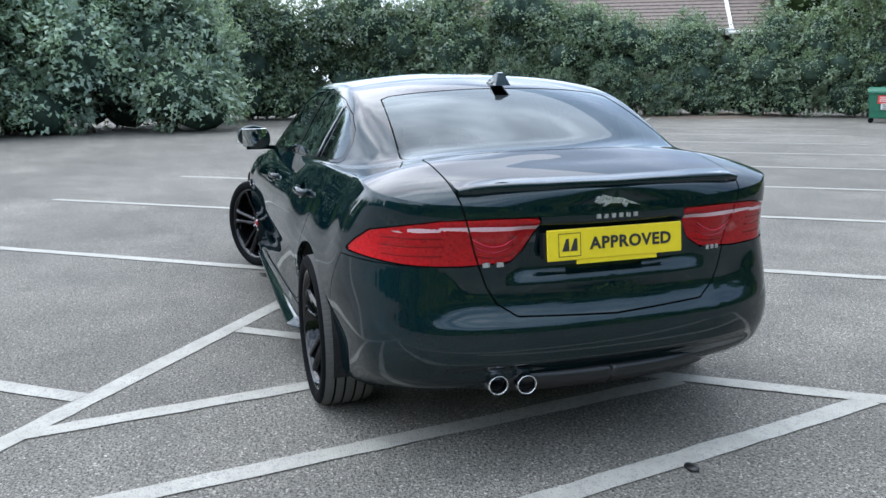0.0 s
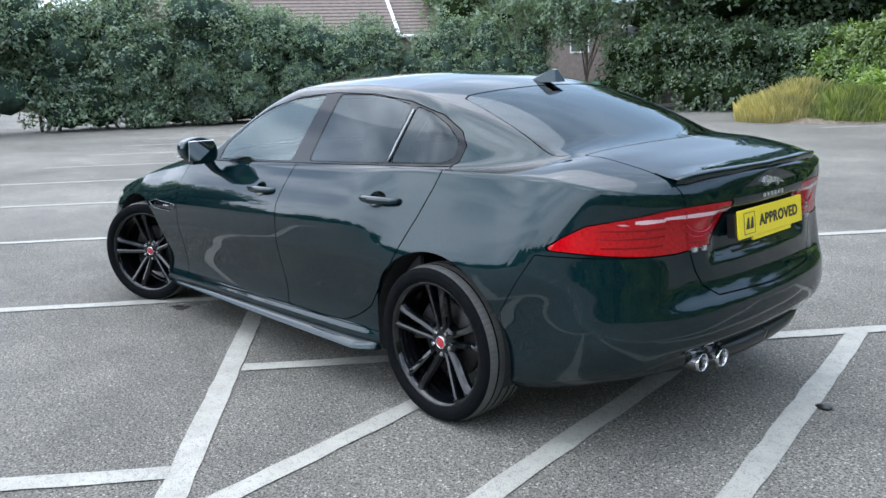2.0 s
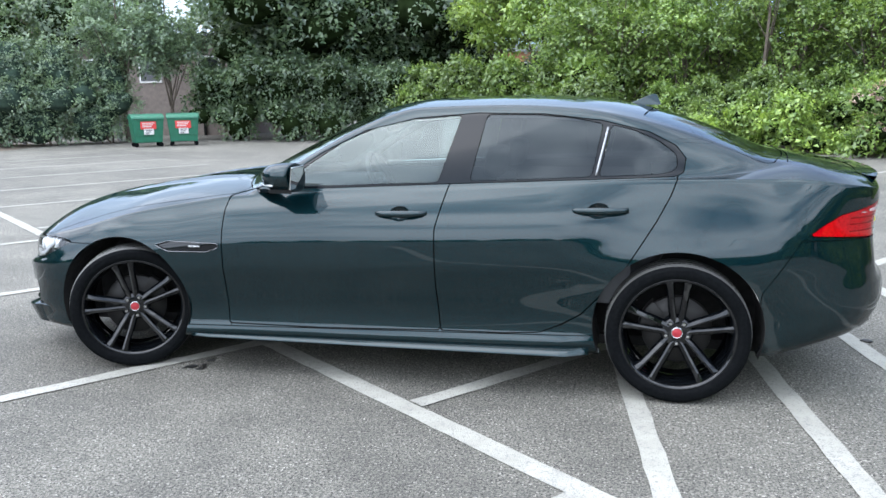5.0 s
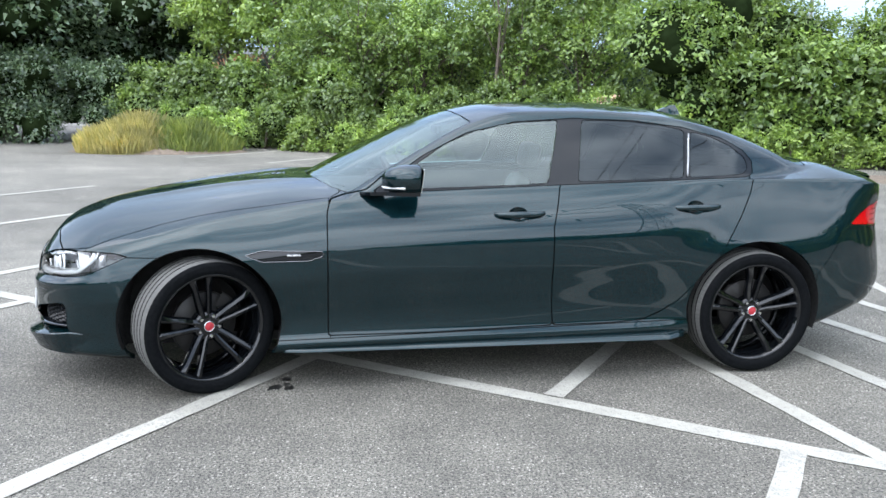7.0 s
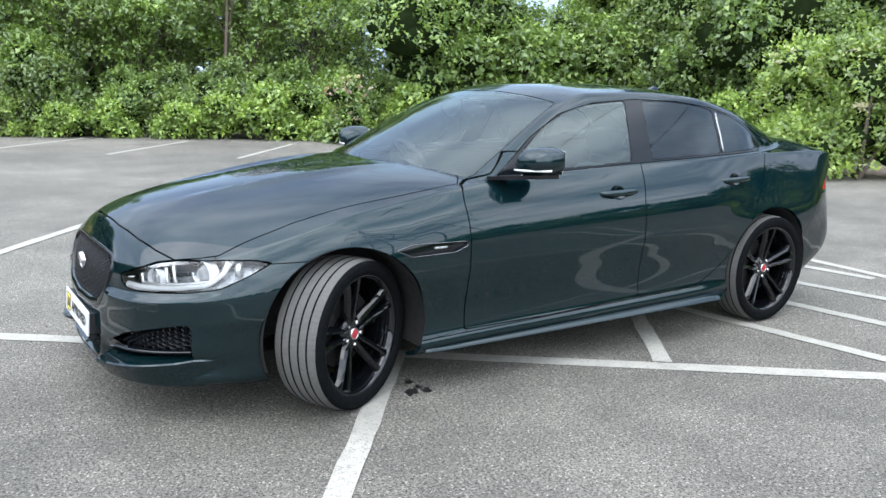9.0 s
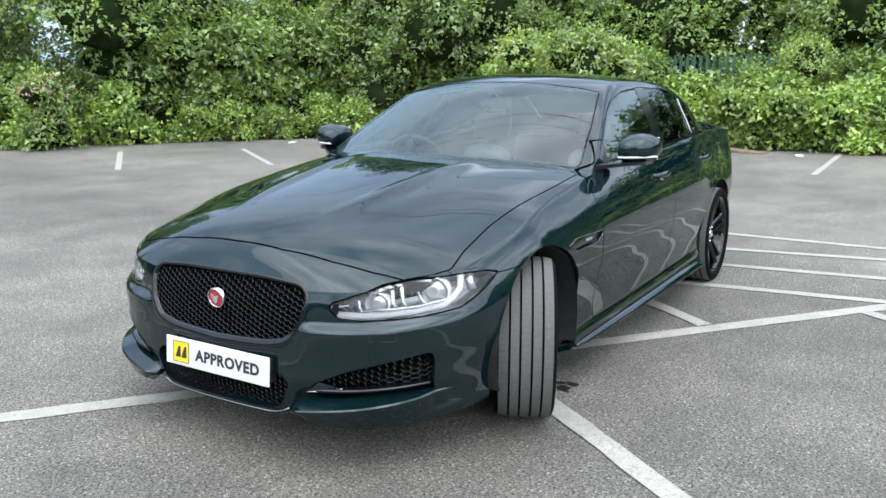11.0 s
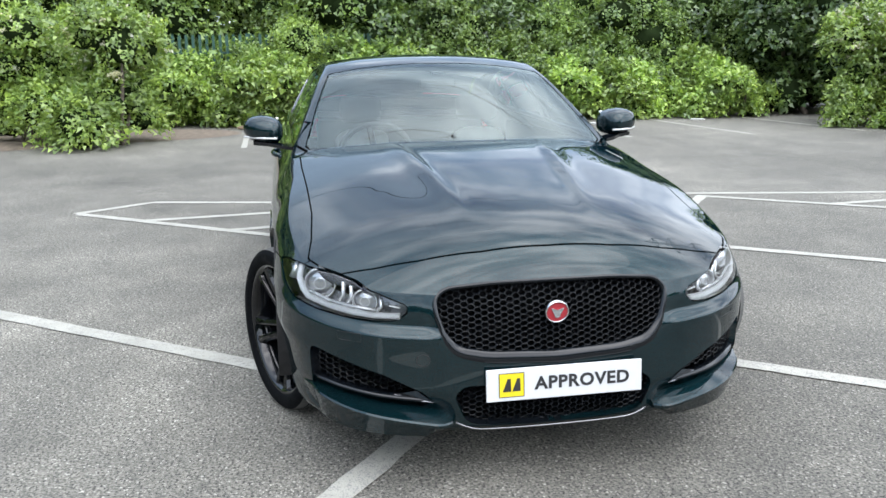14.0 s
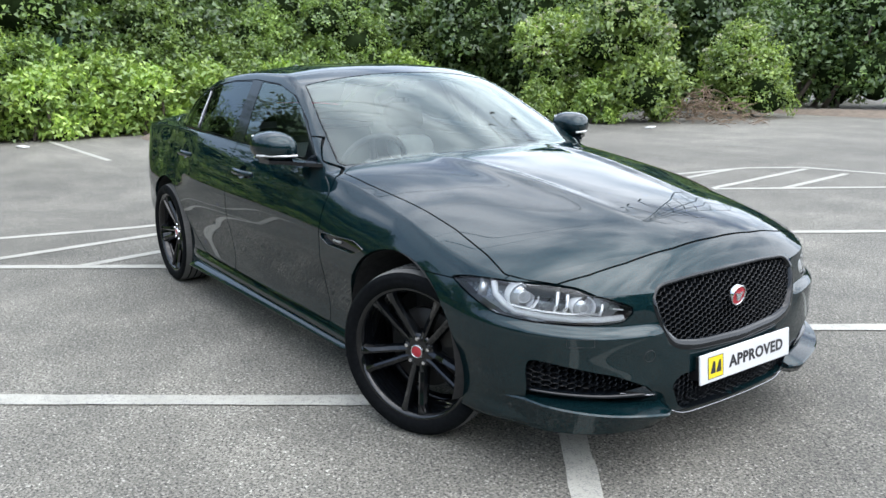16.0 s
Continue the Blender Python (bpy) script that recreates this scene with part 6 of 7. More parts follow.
def stems(rnd, blobs, parent, n, spread, thick, name="stem"):
    for k in range(n):
        bm = bmesh.new()
        b = blobs[int(rnd.integers(len(blobs)))]
        foot = Vector((rnd.uniform(-spread, spread), rnd.uniform(-spread, spread) * 0.6, -0.05))
        tip = Vector((b[0], b[1], b[2] + b[5] * 0.6))
        mid = foot.lerp(tip, 0.5) + Vector((rnd.uniform(-0.2, 0.2), rnd.uniform(-0.2, 0.2), 0.2))
        pts = [foot, foot.lerp(mid, 0.5), mid, mid.lerp(tip, 0.5), tip]
        tube(bm, pts, [thick, thick * 0.85, thick * 0.65, thick * 0.4, thick * 0.15], 6)
        part(name, bm, M["bark"], parent)


def make_shrub(name, seed, material, wide, deep, high, count, size, label, lumps=11, blossom=None, shrink=0.60):
    rnd = np.random.default_rng(seed)
    blobs = []
    for k in range(lumps):
        t = k / lumps
        z = high * (0.12 + 0.72 * t) + rnd.uniform(-0.2, 0.2)
        r = high * rnd.uniform(0.17, 0.27)
        w = wide * (1 - 0.35 * t)
        blobs.append((rnd.uniform(-w, w) * 0.5, rnd.uniform(-deep, deep) * 0.5 * (1 - 0.4 * t), max(z, r * 0.6), r * rnd.uniform(0.9, 1.35), r * rnd.uniform(0.85, 1.15), r * rnd.uniform(0.8, 1.1)))
    ob = root(name, label, "shrub", "shrubs round the car park")
    V, q = leaf_cloud(rnd, blobs, count, size)
    fast_mesh("foliage", V, q, material, ob, smooth=False)
    # far shrubs get the core colour lifted to imitate haze
    core_mesh("inner_foliage", blobs, shrink, ob, M["leaf_core_haze"] if material in (M["leaf_dark"], M["leaf_grey"]) else M["leaf_core"])
    stems(rnd, blobs, ob, 3, wide * 0.2, 0.05)
    if blossom:
        bl = [b for b in blobs if b[2] > high * 0.4]
        V, q = leaf_cloud(rnd, bl, 2000, 0.055, -0.2)
        # gathered into flat heads
        V = V.reshape(-1, 3, 3)
        heads = rnd.integers(0, len(V), 110)
        for i in range(len(V)):
            h = V[heads[i % 110]][0]
            V[i] += (h + rnd.normal(0, 0.042, 3) * (1, 1, 0.35) - V[i][0])
        fast_mesh("blossom", V.reshape(-1, 3), q, blossom, ob, smooth=False, label="cream flower heads")
    return ob


def make_tree(name, seed, material, trunk_h, crown, count, size, label, lumps=16, thick=0.18, shrink=0.60, core=True):
    rnd = np.random.default_rng(seed)
    rx, ry, rz, cz = crown
    blobs = []
    for k in range(lumps):
        d = rnd.normal(size=3)
        d /= np.linalg.norm(d)
        s = rnd.uniform(0.35, 0.8)
        r = rnd.uniform(0.26, 0.42)
        blobs.append((d[0] * rx * s, d[1] * ry * s, cz + d[2] * rz * s, rx * r, ry * r, rz * r * 0.85))
    ob = root(name, label, "tree", "trees round the car park")
    bm = bmesh.new()
    pts = [Vector((0, 0, -0.1)), Vector((0.05, 0.02, trunk_h * 0.5)), Vector((-0.04, 0.05, trunk_h)), Vector((0.1, 0, cz)), Vector((0.05, 0.05, cz + rz * 0.7))]
    tube(bm, pts, [thick * 1.25, thick, thick * 0.8, thick * 0.5, thick * 0.12], 10)
    trunk = part("trunk", bm, M["bark"], ob)
    for b in blobs[: lumps * 2 // 3]:
        bm = bmesh.new()
        start = Vector((0, 0, rnd.uniform(trunk_h * 0.6, cz)))
        tip = Vector(b[:3])
        tube(bm, [start, start.lerp(tip, 0.5) + Vector((0, 0, 0.15)), tip], [thick * 0.42, thick * 0.26, thick * 0.08], 6)
        part("limb", bm, M["bark"], trunk)
    V, q = leaf_cloud(rnd, blobs, count, size)
    fast_mesh("crown", V, q, material, ob, smooth=False)
    if core:
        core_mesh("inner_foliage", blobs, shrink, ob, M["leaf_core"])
    return ob


shrub_dark = [make_shrub("hedge_shrub", 10 + i, M["leaf_dark"], 2.6, 1.5, 4.3 + 0.35 * i, 15000, 0.106, "dense dark green shrub of the boundary hedge") for i in range(3)]
shrub_mid = [make_shrub("hedge_shrub", 20 + i, M["leaf_mid"], 2.5, 1.4, 3.6 + 0.35 * i, 16500, 0.091, "dense green shrub of the boundary hedge") for i in range(3)]
shrub_tall = [make_shrub("hedge_shrub", 23, M["leaf_mid"], 2.5, 1.4, 3.9, 15500, 0.066, "tall green shrub at the back of the hedge")]
shrub_low = [make_shrub("hedge_shrub", 25, M["leaf_mid"], 2.2, 1.3, 2.3, 12000, 0.081, "low green shrub of the boundary hedge", 9)]
shrub_light = [make_shrub("hedge_shrub", 27, M["leaf_light"], 2.4, 1.4, 3.7, 16500, 0.091, "light green shrub of the boundary hedge")]
shrub_deep = [make_shrub("hedge_shrub", 28, M["leaf_tree"], 2.6, 1.6, 2.6, 13000, 0.085, "deep green shrub under the large trees")]
shrub_back = [make_shrub("hedge_shrub", 29, M["leaf_shade"], 2.6, 1.6, 2.6, 11500, 0.087, "deep green shrub at the end of the hedge, leaves darkened for shade")]
bramble = [make_shrub("bramble", 30 + i, M["leaf_bramble"], 2.2, 1.3, 1.5 + 0.2 * i, 6000, 0.122, "light green bramble at the foot of the hedge", 9) for i in range(2)]
elder = [make_shrub("elder_bush", 40 + i, M["leaf_light"], 1.9, 1.6, 2.9, 13000, 0.10, "light green elder bush with cream flowers", 11, M["blossom"]) for i in range(2)]


def plant(kind, x, y, turn=0, scale=1.0, used=set()):
    m = pose(x, y, 0, 0, 0, turn) @ Matrix.Scale(scale, 4)
    if kind in used:
        ob = copy_thing(kind, pose(x, y, 0, 0, 0, turn))
        ob.scale = (scale,) * 3
        return ob
    used.add(kind)
    kind.matrix_basis = m
    return kind


rnd = random.Random(5)


def row_of(kinds, a, b, step, jitter=0.5, low=0.85, high=1.15, keep=None, rnd=rnd):
    a, b = Vector(a), Vector(b)
    n = max(1, int((b - a).length / step))
    ang = math.degrees(math.atan2((b - a).y, (b - a).x))
    for i in range(n + 1):
        p = a.lerp(b, i / max(n, 1))
        kind, x, y = kinds[rnd.randrange(len(kinds))], p.x + rnd.uniform(-jitter, jitter), p.y + rnd.uniform(-jitter, jitter)
        way, size = ang + rnd.choice((0, 180)) + rnd.uniform(-15, 15), rnd.uniform(low, high)
        if keep is None or keep(x):
            plant(kind, x, y, way, size)


# the far hedge in front of the car, dark against the light
row_of(shrub_dark, (17.6, 8.5), (25.5, -1.5), 1.6, 0.3)
row_of(shrub_dark, (25.8, -2.5), (23.8, -7.6), 1.6, 0.3, 1.0, 1.12)
row_of(shrub_dark, (23.4, -8.4), (21.9, -12.2), 1.2, 0.3, 0.88, 0.98)
row_of(shrub_dark, (21.4, -13.2), (20.3, -15.4), 1.1, 0.2, 0.70, 0.78)
row_of(shrub_dark, (22.4, -8.0), (19.4, -14.6), 1.7, 0.3, 0.36, 0.5)
row_of(shrub_dark, (20.0, -16.2), (16.2, -19.6), 1.3, 0.3, 0.66, 0.82)
shrub_grey = [make_shrub("hedge_shrub", 33, M["leaf_grey"], 2.4, 1.6, 4.4, 16500, 0.116, "tall grey-green shrub in front of the dark hedge")]
for x, y, turn, size in ((20.3, 5.6, 20, 1.25), (19.8, 3.6, 150, 1.15), (19.9, 1.7, 260, 1.2), (18.2, 7.2, 80, 1.2)):
    plant(shrub_grey[0], x, y, turn, size)
plant(bramble[0], 18.3, 6.1, 30, 0.6)
# along the side bays
mixed = shrub_mid + shrub_mid + shrub_light
row_of(shrub_deep, (7.2, -21.8), (13.0, -21.6), 1.5, 0.3, 0.9, 1.15)
row_of(shrub_low, (4.4, -20.2), (0.4, -18.4), 1.1, 0.15, 0.7, 0.85)
row_of(mixed, (-4.8, -15.4), (-10.4, -13.9), 1.6, 0.4, 0.95, 1.2, lambda x: x < -6.6)
row_of(shrub_low, (-10.8, -13.6), (-13.2, -13.0), 1.4, 0.2, 1.4, 1.6)
row_of(shrub_low, (5.6, -21.2), (2.8, -20.4), 1.4, 0.2, 1.1, 1.25)
row_of(mixed, (-2.5, -20.5), (-10.0, -17.6), 2.4, 0.5, 1.2, 1.5, lambda x: x < -7.4)
plant(shrub_light[0], -15.4, -15.2, 40, 1.7)
row_of(bramble, (0.9, -17.5), (-11.6, -12.4), 1.15, 0.25, 0.5, 0.8)
row_of(bramble, (-12.4, -11.8), (-13.6, -6.6), 1.15, 0.25, 0.6, 0.85)
plant(bramble[0], 3.7, -17.9, 20, 0.72)
plant(bramble[1], 2.9, -18.1, 140, 0.6)
# behind the car
row_of(shrub_mid, (-13.8, -12.2), (-15.2, -6.8), 1.7, 0.3, 0.95, 1.2)
row_of(mixed, (-17.4, -7.0), (-17.6, 1.4), 1.8, 0.35, 1.0, 1.25)
row_of(shrub_back, (-17.2, 2.6), (-17.4, 11.5), 1.7, 0.3, 1.5, 1.75)
row_of(shrub_tall, (-19.5, -9.0), (-19.8, 1.0), 2.6, 0.5, 1.75, 2.15)
shrub_high = [make_shrub("hedge_shrub", 24, M["leaf_shade"], 2.5, 1.4, 3.9, 14500, 0.073, "tall deep green shrub at the back of the hedge, leaves darkened for shade")]
row_of(shrub_high, (-19.8, 2.8), (-20, 14), 2.6, 0.5, 1.75, 2.15)
plant(shrub_light[0], -15.3, -0.6, 30, 0.64)
row_of(shrub_mid, (-15.8, 3.2), (-16.2, 11.0), 2.2, 0.3, 0.8, 0.95)
row_of(bramble, (-14.7, -3.4), (-14.0, 10.4), 1.25, 0.25, 0.75, 1.0)
row_of(bramble, (-15.4, -4.2), (-15.2, 9.0), 1.6, 0.25, 0.9, 1.1)
row_of(shrub_back, (-15.2, 12.2), (-9.4, 19.0), 1.7, 0.4, 1.35, 1.6)
row_of(shrub_tall, (-18, 14), (-11, 22), 2.4, 0.5, 1.3, 1.6)
row_of(shrub_back, (-9.0, 20.0), (-3.5, 22.5), 2.0, 0.4, 1.4, 1.7)
maple = make_tree("maple_tree", 67, M["leaf_maple"], 1.1, (2.3, 2.1, 2.3, 2.7), 20000, 0.125, "dark green broad-leaved tree at the end of the hedge", 20, 0.12, 0.55)
plant(maple, -14.6, -9.2, 20, 0.95)
plant(maple, -17.6, -10.2, 140, 1.65)
plant(shrub_light[0], -14.6, -12.4, 250, 1.05)
plant(shrub_mid[0], -13.8, -14.2, 70, 1.1)
plant(shrub_back[0], -13.9, -8.6, 10, 0.62)
plant(shrub_back[0], -13.8, -10.6, 190, 0.7)
for x, y, k, s, t in ((-10.7, -3.8, 0, 0.84, 10), (-11.4, -5.5, 1, 0.80, 80), (-9.7, 11.9, 1, 1.0, 40), (-10.9, 11.2, 0, 0.88, 160), (-8.4, 15.2, 1, 0.75, 210)):
    plant(elder[k], x, y, t, s)
for x, y, k, s, t in ((-9.3, 11.2, 0, 0.62, 50), (-10.4, 10.4, 1, 0.55, 130), (-8.7, 12.4, 1, 0.5, 300)):
    plant(bramble[k], x, y, t, s)
# the open side behind the camera's first way, seen in the paint
shrub_far = [make_shrub("hedge_shrub", 29, M["leaf_mid"], 2.2, 1.3, 2.3, 2600, 0.2, "low green shrub across the open side of the car park", 9)]
row_of(shrub_far, (-3, 27), (18, 25), 2.0, 0.5, 0.8, 1.0)
row_of(shrub_far, (20, 24), (20.5, 10), 2.0, 0.5, 0.9, 1.1)
big = make_tree("broad_tree", 61, M["leaf_tree"], 1.5, (4.4, 4.0, 4.0, 4.2), 43000, 0.157, "large dark green broad-leaved tree", 30, 0.28)
plant(big, 10.6, -24.4, 0, 1.05)
plant(big, 7.4, -27.5, 130, 0.95)
plant(big, 23.5, -27.0, 60, 1.0)
plant(big, -23.0, -13.0, 200, 1.45)
ash = make_tree("young_tree", 62, M["leaf_light"], 2.0, (1.9, 1.9, 1.8, 4.3), 9500, 0.13, "light green young tree with a slim trunk", 16, 0.10, 0.5, False)
plant(ash, 1.7, -21.6, 0, 1.1)
plant(ash, 3.3, -23.0, 110, 1.0)
plant(ash, 0.4, -23.4, 230, 1.05)
plant(ash, -7.2, -18.4, 170, 1.25)
birch = make_tree("slender_tree", 63, M["leaf_mid"], 1.2, (1.3, 1.3, 2.4, 3.3), 10000, 0.09, "slender open-crowned green tree", 14, 0.07, 0.5, False)
grey_birch = make_tree("slender_tree", 66, M["leaf_dark"], 1.2, (1.7, 1.6, 2.6, 3.6), 12000, 0.095, "slender open-crowned grey-green tree", 18, 0.07, 0.5, False)
plant(grey_birch, 16.0, -20.6, 0, 1.1)
plant(grey_birch, 14.9, -21.6, 120, 1.0)
plant(birch, -10.5, -16.8, 40, 1.5)
plant(birch, 0.2, -21.6, 200, 1.35)
# the open stretch of the side hedge: low shrubs under small trees with sky between
other = random.Random(11)
row_of(shrub_low, (-0.3, -17.9), (-6.8, -15.0), 1.2, 0.25, 0.74, 0.98, None, other)
row_of(shrub_low, (-0.8, -19.6), (-7.0, -17.0), 1.9, 0.3, 0.85, 1.05, None, other)
open_tree = make_tree("hedge_tree", 64, M["leaf_mid"], 0.9, (2.0, 1.7, 1.9, 2.9), 8500, 0.095, "small open-crowned hedge tree with thin dark limbs", 26, 0.065, 0.5, False)
for x, y, turn, size in ((-0.7, -19.0, 0, 1.05), (-2.4, -18.4, 75, 0.95), (-1.9, -21.0, 200, 1.1), (-4.9, -17.5, 140, 1.0), (-5.6, -19.2, 260, 1.1), (-6.5, -16.6, 310, 1.0), (-3.3, -18.9, 30, 1.0), (0.3, -20.0, 220, 0.95)):
    plant(open_tree, x, y, turn, size)
pale_tree = make_tree("pale_tree", 65, M["leaf_mid"], 3.3, (1.1, 1.1, 1.4, 4.9), 3000, 0.085, "slim pale-barked young tree in the hedge", 10, 0.042, 0.5, False)
pale_tree.children[0].data.materials[0] = M["pale_bark"]
plant(pale_tree, -4.17, -16.9, 0, 1.0)
shrub_thin = [make_shrub("hedge_shrub", 36, M["leaf_dark"], 2.5, 1.5, 4.0, 10000, 0.095, "grey-green shrub behind the open hedge trees")]
row_of(shrub_thin, (1.2, -24.6), (-9.0, -21.8), 1.5, 0.3, 0.95, 1.15, None, other)
plant(shrub_low[0], -0.1, -18.9, 70, 1.3)
plant(shrub_low[0], 0.9, -19.6, 200, 1.15)


# ---- long grass, bins, fences, buildings ----
def blades(name, seed, centre, rx, ry, high, count, tall, material, label):
    """Blades of long grass on a low mound, thinner towards its edge."""
    g = np.random.default_rng(seed)
    a, r = g.uniform(0, 2 * np.pi, count), np.sqrt(g.uniform(0, 1, count))
    x, y = centre[0] + rx * r * np.cos(a), centre[1] + ry * r * np.sin(a)
    z = high * (1 - r ** 2)
    h = tall * (0.45 + 0.75 * g.uniform(0, 1, count) ** 1.5) * (1 - 0.45 * r ** 3) * (1 + 0.22 * np.sin(3.1 * x + 1.7 * y) * np.sin(2.3 * y - 1.1 * x))
    lean = g.normal(0, 0.20, (count, 2)) * h[:, None]
    w = 0.003 + 0.004 * g.uniform(0, 1, count)
    t = g.uniform(0, np.pi, count)
    dx, dy = np.cos(t) * w, np.sin(t) * w
    V = np.stack([np.stack([x - dx, y - dy, z - 0.05], 1), np.stack([x + dx, y + dy, z - 0.05], 1),
                  np.stack([x + dx * 0.7 + lean[:, 0] * 0.4, y + dy * 0.7 + lean[:, 1] * 0.4, z + h * 0.6], 1), np.stack([x + lean[:, 0], y + lean[:, 1], z + h], 1)], 1)
    ob = fast_mesh(name, V.reshape(-1, 3), np.arange(count * 4).reshape(count, 4), material, None, False)
    return tagged(ob, label, "grass", kind="stuff")


def mound(name, centre, rx, ry, high, material, label, seed=0):
    bm = bmesh.new()
    rings = []
    for i in range(9):
        r = i / 8
        rings.append([bm.verts.new((centre[0] + rx * r * math.cos(a) * (1 + 0.1 * noise.noise(Vector((math.cos(a) * 2, math.sin(a) * 2, seed)))), centre[1] + ry * r * math.sin(a),
                                    max(0.004, high * (1 - r * r) + 0.06 * high * noise.noise(Vector((r * 5, a * 2, seed)))) if i < 8 else 0.003)) for a in [2 * math.pi * k / 32 for k in range(32)]])
    for p, q in zip(rings, rings[1:]):
        for k in range(32):
            bm.faces.new((p[k], p[(k + 1) % 32], q[(k + 1) % 32], q[k]))
    bmesh.ops.remove_doubles(bm, verts=bm.verts, dist=0.0005)
    bmesh.ops.recalc_face_normals(bm, faces=bm.faces)
    return tagged(part(name, bm, material, None), label, "ground", kind="structure")


mound("ground_bank", (4.6, -17.4), 2.2, 1.35, 0.42, M["soil"], "low earth bank under long grass")
blades("long_grass", 1, (5.25, -17.2), 1.35, 1.15, 0.38, 19000, 0.55, M["grass_dry"], "tall straw-coloured grass on a low bank")
blades("long_grass", 2, (4.05, -17.4), 1.5, 1.15, 0.38, 17000, 0.50, M["grass_green"], "tall green grass on a low bank")
mound("soil_heap", (-12.9, 2.6), 1.0, 0.6, 0.22, M["soil"], "small heap of dry brown soil", 3)
mound("soil_heap", (-6.3, 17.6), 3.4, 1.2, 0.10, M["soil"], "dry brown soil and litter under the hedge", 5)
mound("soil_heap", (-12.6, -4.4), 1.6, 2.6, 0.05, M["soil"], "dry leaf litter at the edge of the asphalt", 7)
mound("soil_heap", (-10.9, -7.6), 1.3, 3.0, 0.07, M["soil"], "dry brown leaf litter beside the hedge", 11)
mound("soil_heap", (19.6, -16.6), 2.4, 3.0, 0.06, M["soil"], "dry leaf litter under the hedge", 9)


def brush_pile(x, y):
    ob = root("brush_pile", "heap of dead brown twigs beside the hedge", "brushwood")
    r2 = random.Random(3)
    bm = bmesh.new()
    for k in range(260):
        c = Vector((x + r2.gauss(0, 0.55), y + r2.gauss(0, 0.45), 0.02))
        c.z = max(0.02, r2.uniform(0, 0.75) * math.exp(-((c.x - x) ** 2 + (c.y - y) ** 2) * 1.2))
        d = Vector((r2.gauss(0, 1), r2.gauss(0, 1), r2.gauss(0, 0.35))).normalized() * r2.uniform(0.25, 0.6)
        b = c + d
        b.z = max(b.z, 0.01)
        tube(bm, [c, c.lerp(b, 0.5) + Vector((0, 0, 0.04)), b], [0.012, 0.009, 0.004], 4, False)
    tagged(part("brushwood", bm, M["twig"], ob, smooth=False), kind="stuff")
    return ob


brush_pile(-8.0, 13.1)


def wheeled_bin(x, y, turn):
    ob = root("wheeled_bin", "large green steel wheeled bin with a red and white sticker", "bin", "wheeled bins", pose(x, y, 0, 0, 0, turn) @ Matrix.Scale(0.76, 4))
    bm = bmesh.new()
    box(bm, -0.62, 0.62, -0.45, 0.45, 0.18, 1.12, bevel=0.03)
    for v in bm.verts:
        k = 0.86 + 0.14 * (v.co.z - 0.18) / 0.94
        v.co.x *= k
        v.co.y *= k
    body = part("body", bm, M["bin_green"], ob, smooth=False)
    for dz in (0.45, 0.75, 1.06):
        bm = bmesh.new()
        w = 0.86 + 0.14 * (dz - 0.18) / 0.94
        box(bm, -0.63 * w, 0.63 * w, -0.475 * w, -0.44 * w, dz, dz + 0.03)
        part("rib", bm, M["bin_green"], body, smooth=False)
    bm = bmesh.new()
    lathe(bm, [(0.0, -0.64), (0.46, -0.64), (0.48, -0.62), (0.48, 0.62), (0.46, 0.64), (0.0, 0.64)], 20, Matrix.Translation((0, 0, 1.06)) @ Matrix.Rotation(radians(90), 4, "Z"), 0, math.pi)
    for v in bm.verts:
        v.co.z = 1.12 + (v.co.z - 1.06) * 0.42
    part("lid", bm, M["bin_green"], ob, smooth=False)
    for i, (x0, x1, z0, z1, mat) in enumerate(((-0.30, 0.30, 0.72, 1.02, M["bin_red"]), (-0.18, 0.2, 0.50, 0.74, M["litter"]))):
        bm = bmesh.new()
        box(bm, x0, x1, -0.484, -0.474, z0, z1)
        part("sticker", bm, mat, body, "red and white sticker", smooth=False)
        for r in range(3):
            bm = bmesh.new()
            box(bm, x0 + 0.06, x1 - 0.06 - 0.06 * r, -0.488, -0.4835, z1 - 0.08 - 0.07 * r, z1 - 0.05 - 0.07 * r)
            part("printed_bar", bm, M["litter"] if i == 0 else M["ink"], body, smooth=False)
    for sx in (-0.48, 0.48):
        for sy in (-0.32, 0.32):
            bm = bmesh.new()
            lathe(bm, [(0.0, -0.03), (0.09, -0.03), (0.09, 0.03), (0.0, 0.03)], 16, Matrix.Translation((sx, sy, 0.09)))
            part("castor", bm, M["tyre"], ob, smooth=False)
    return ob


facing = math.degrees(math.atan2(4.3 + 19.6, -2.0 - 14.5)) + 90
wheeled_bin(13.55, -17.95, facing + 8)
wheeled_bin(12.72, -18.68, facing - 4)


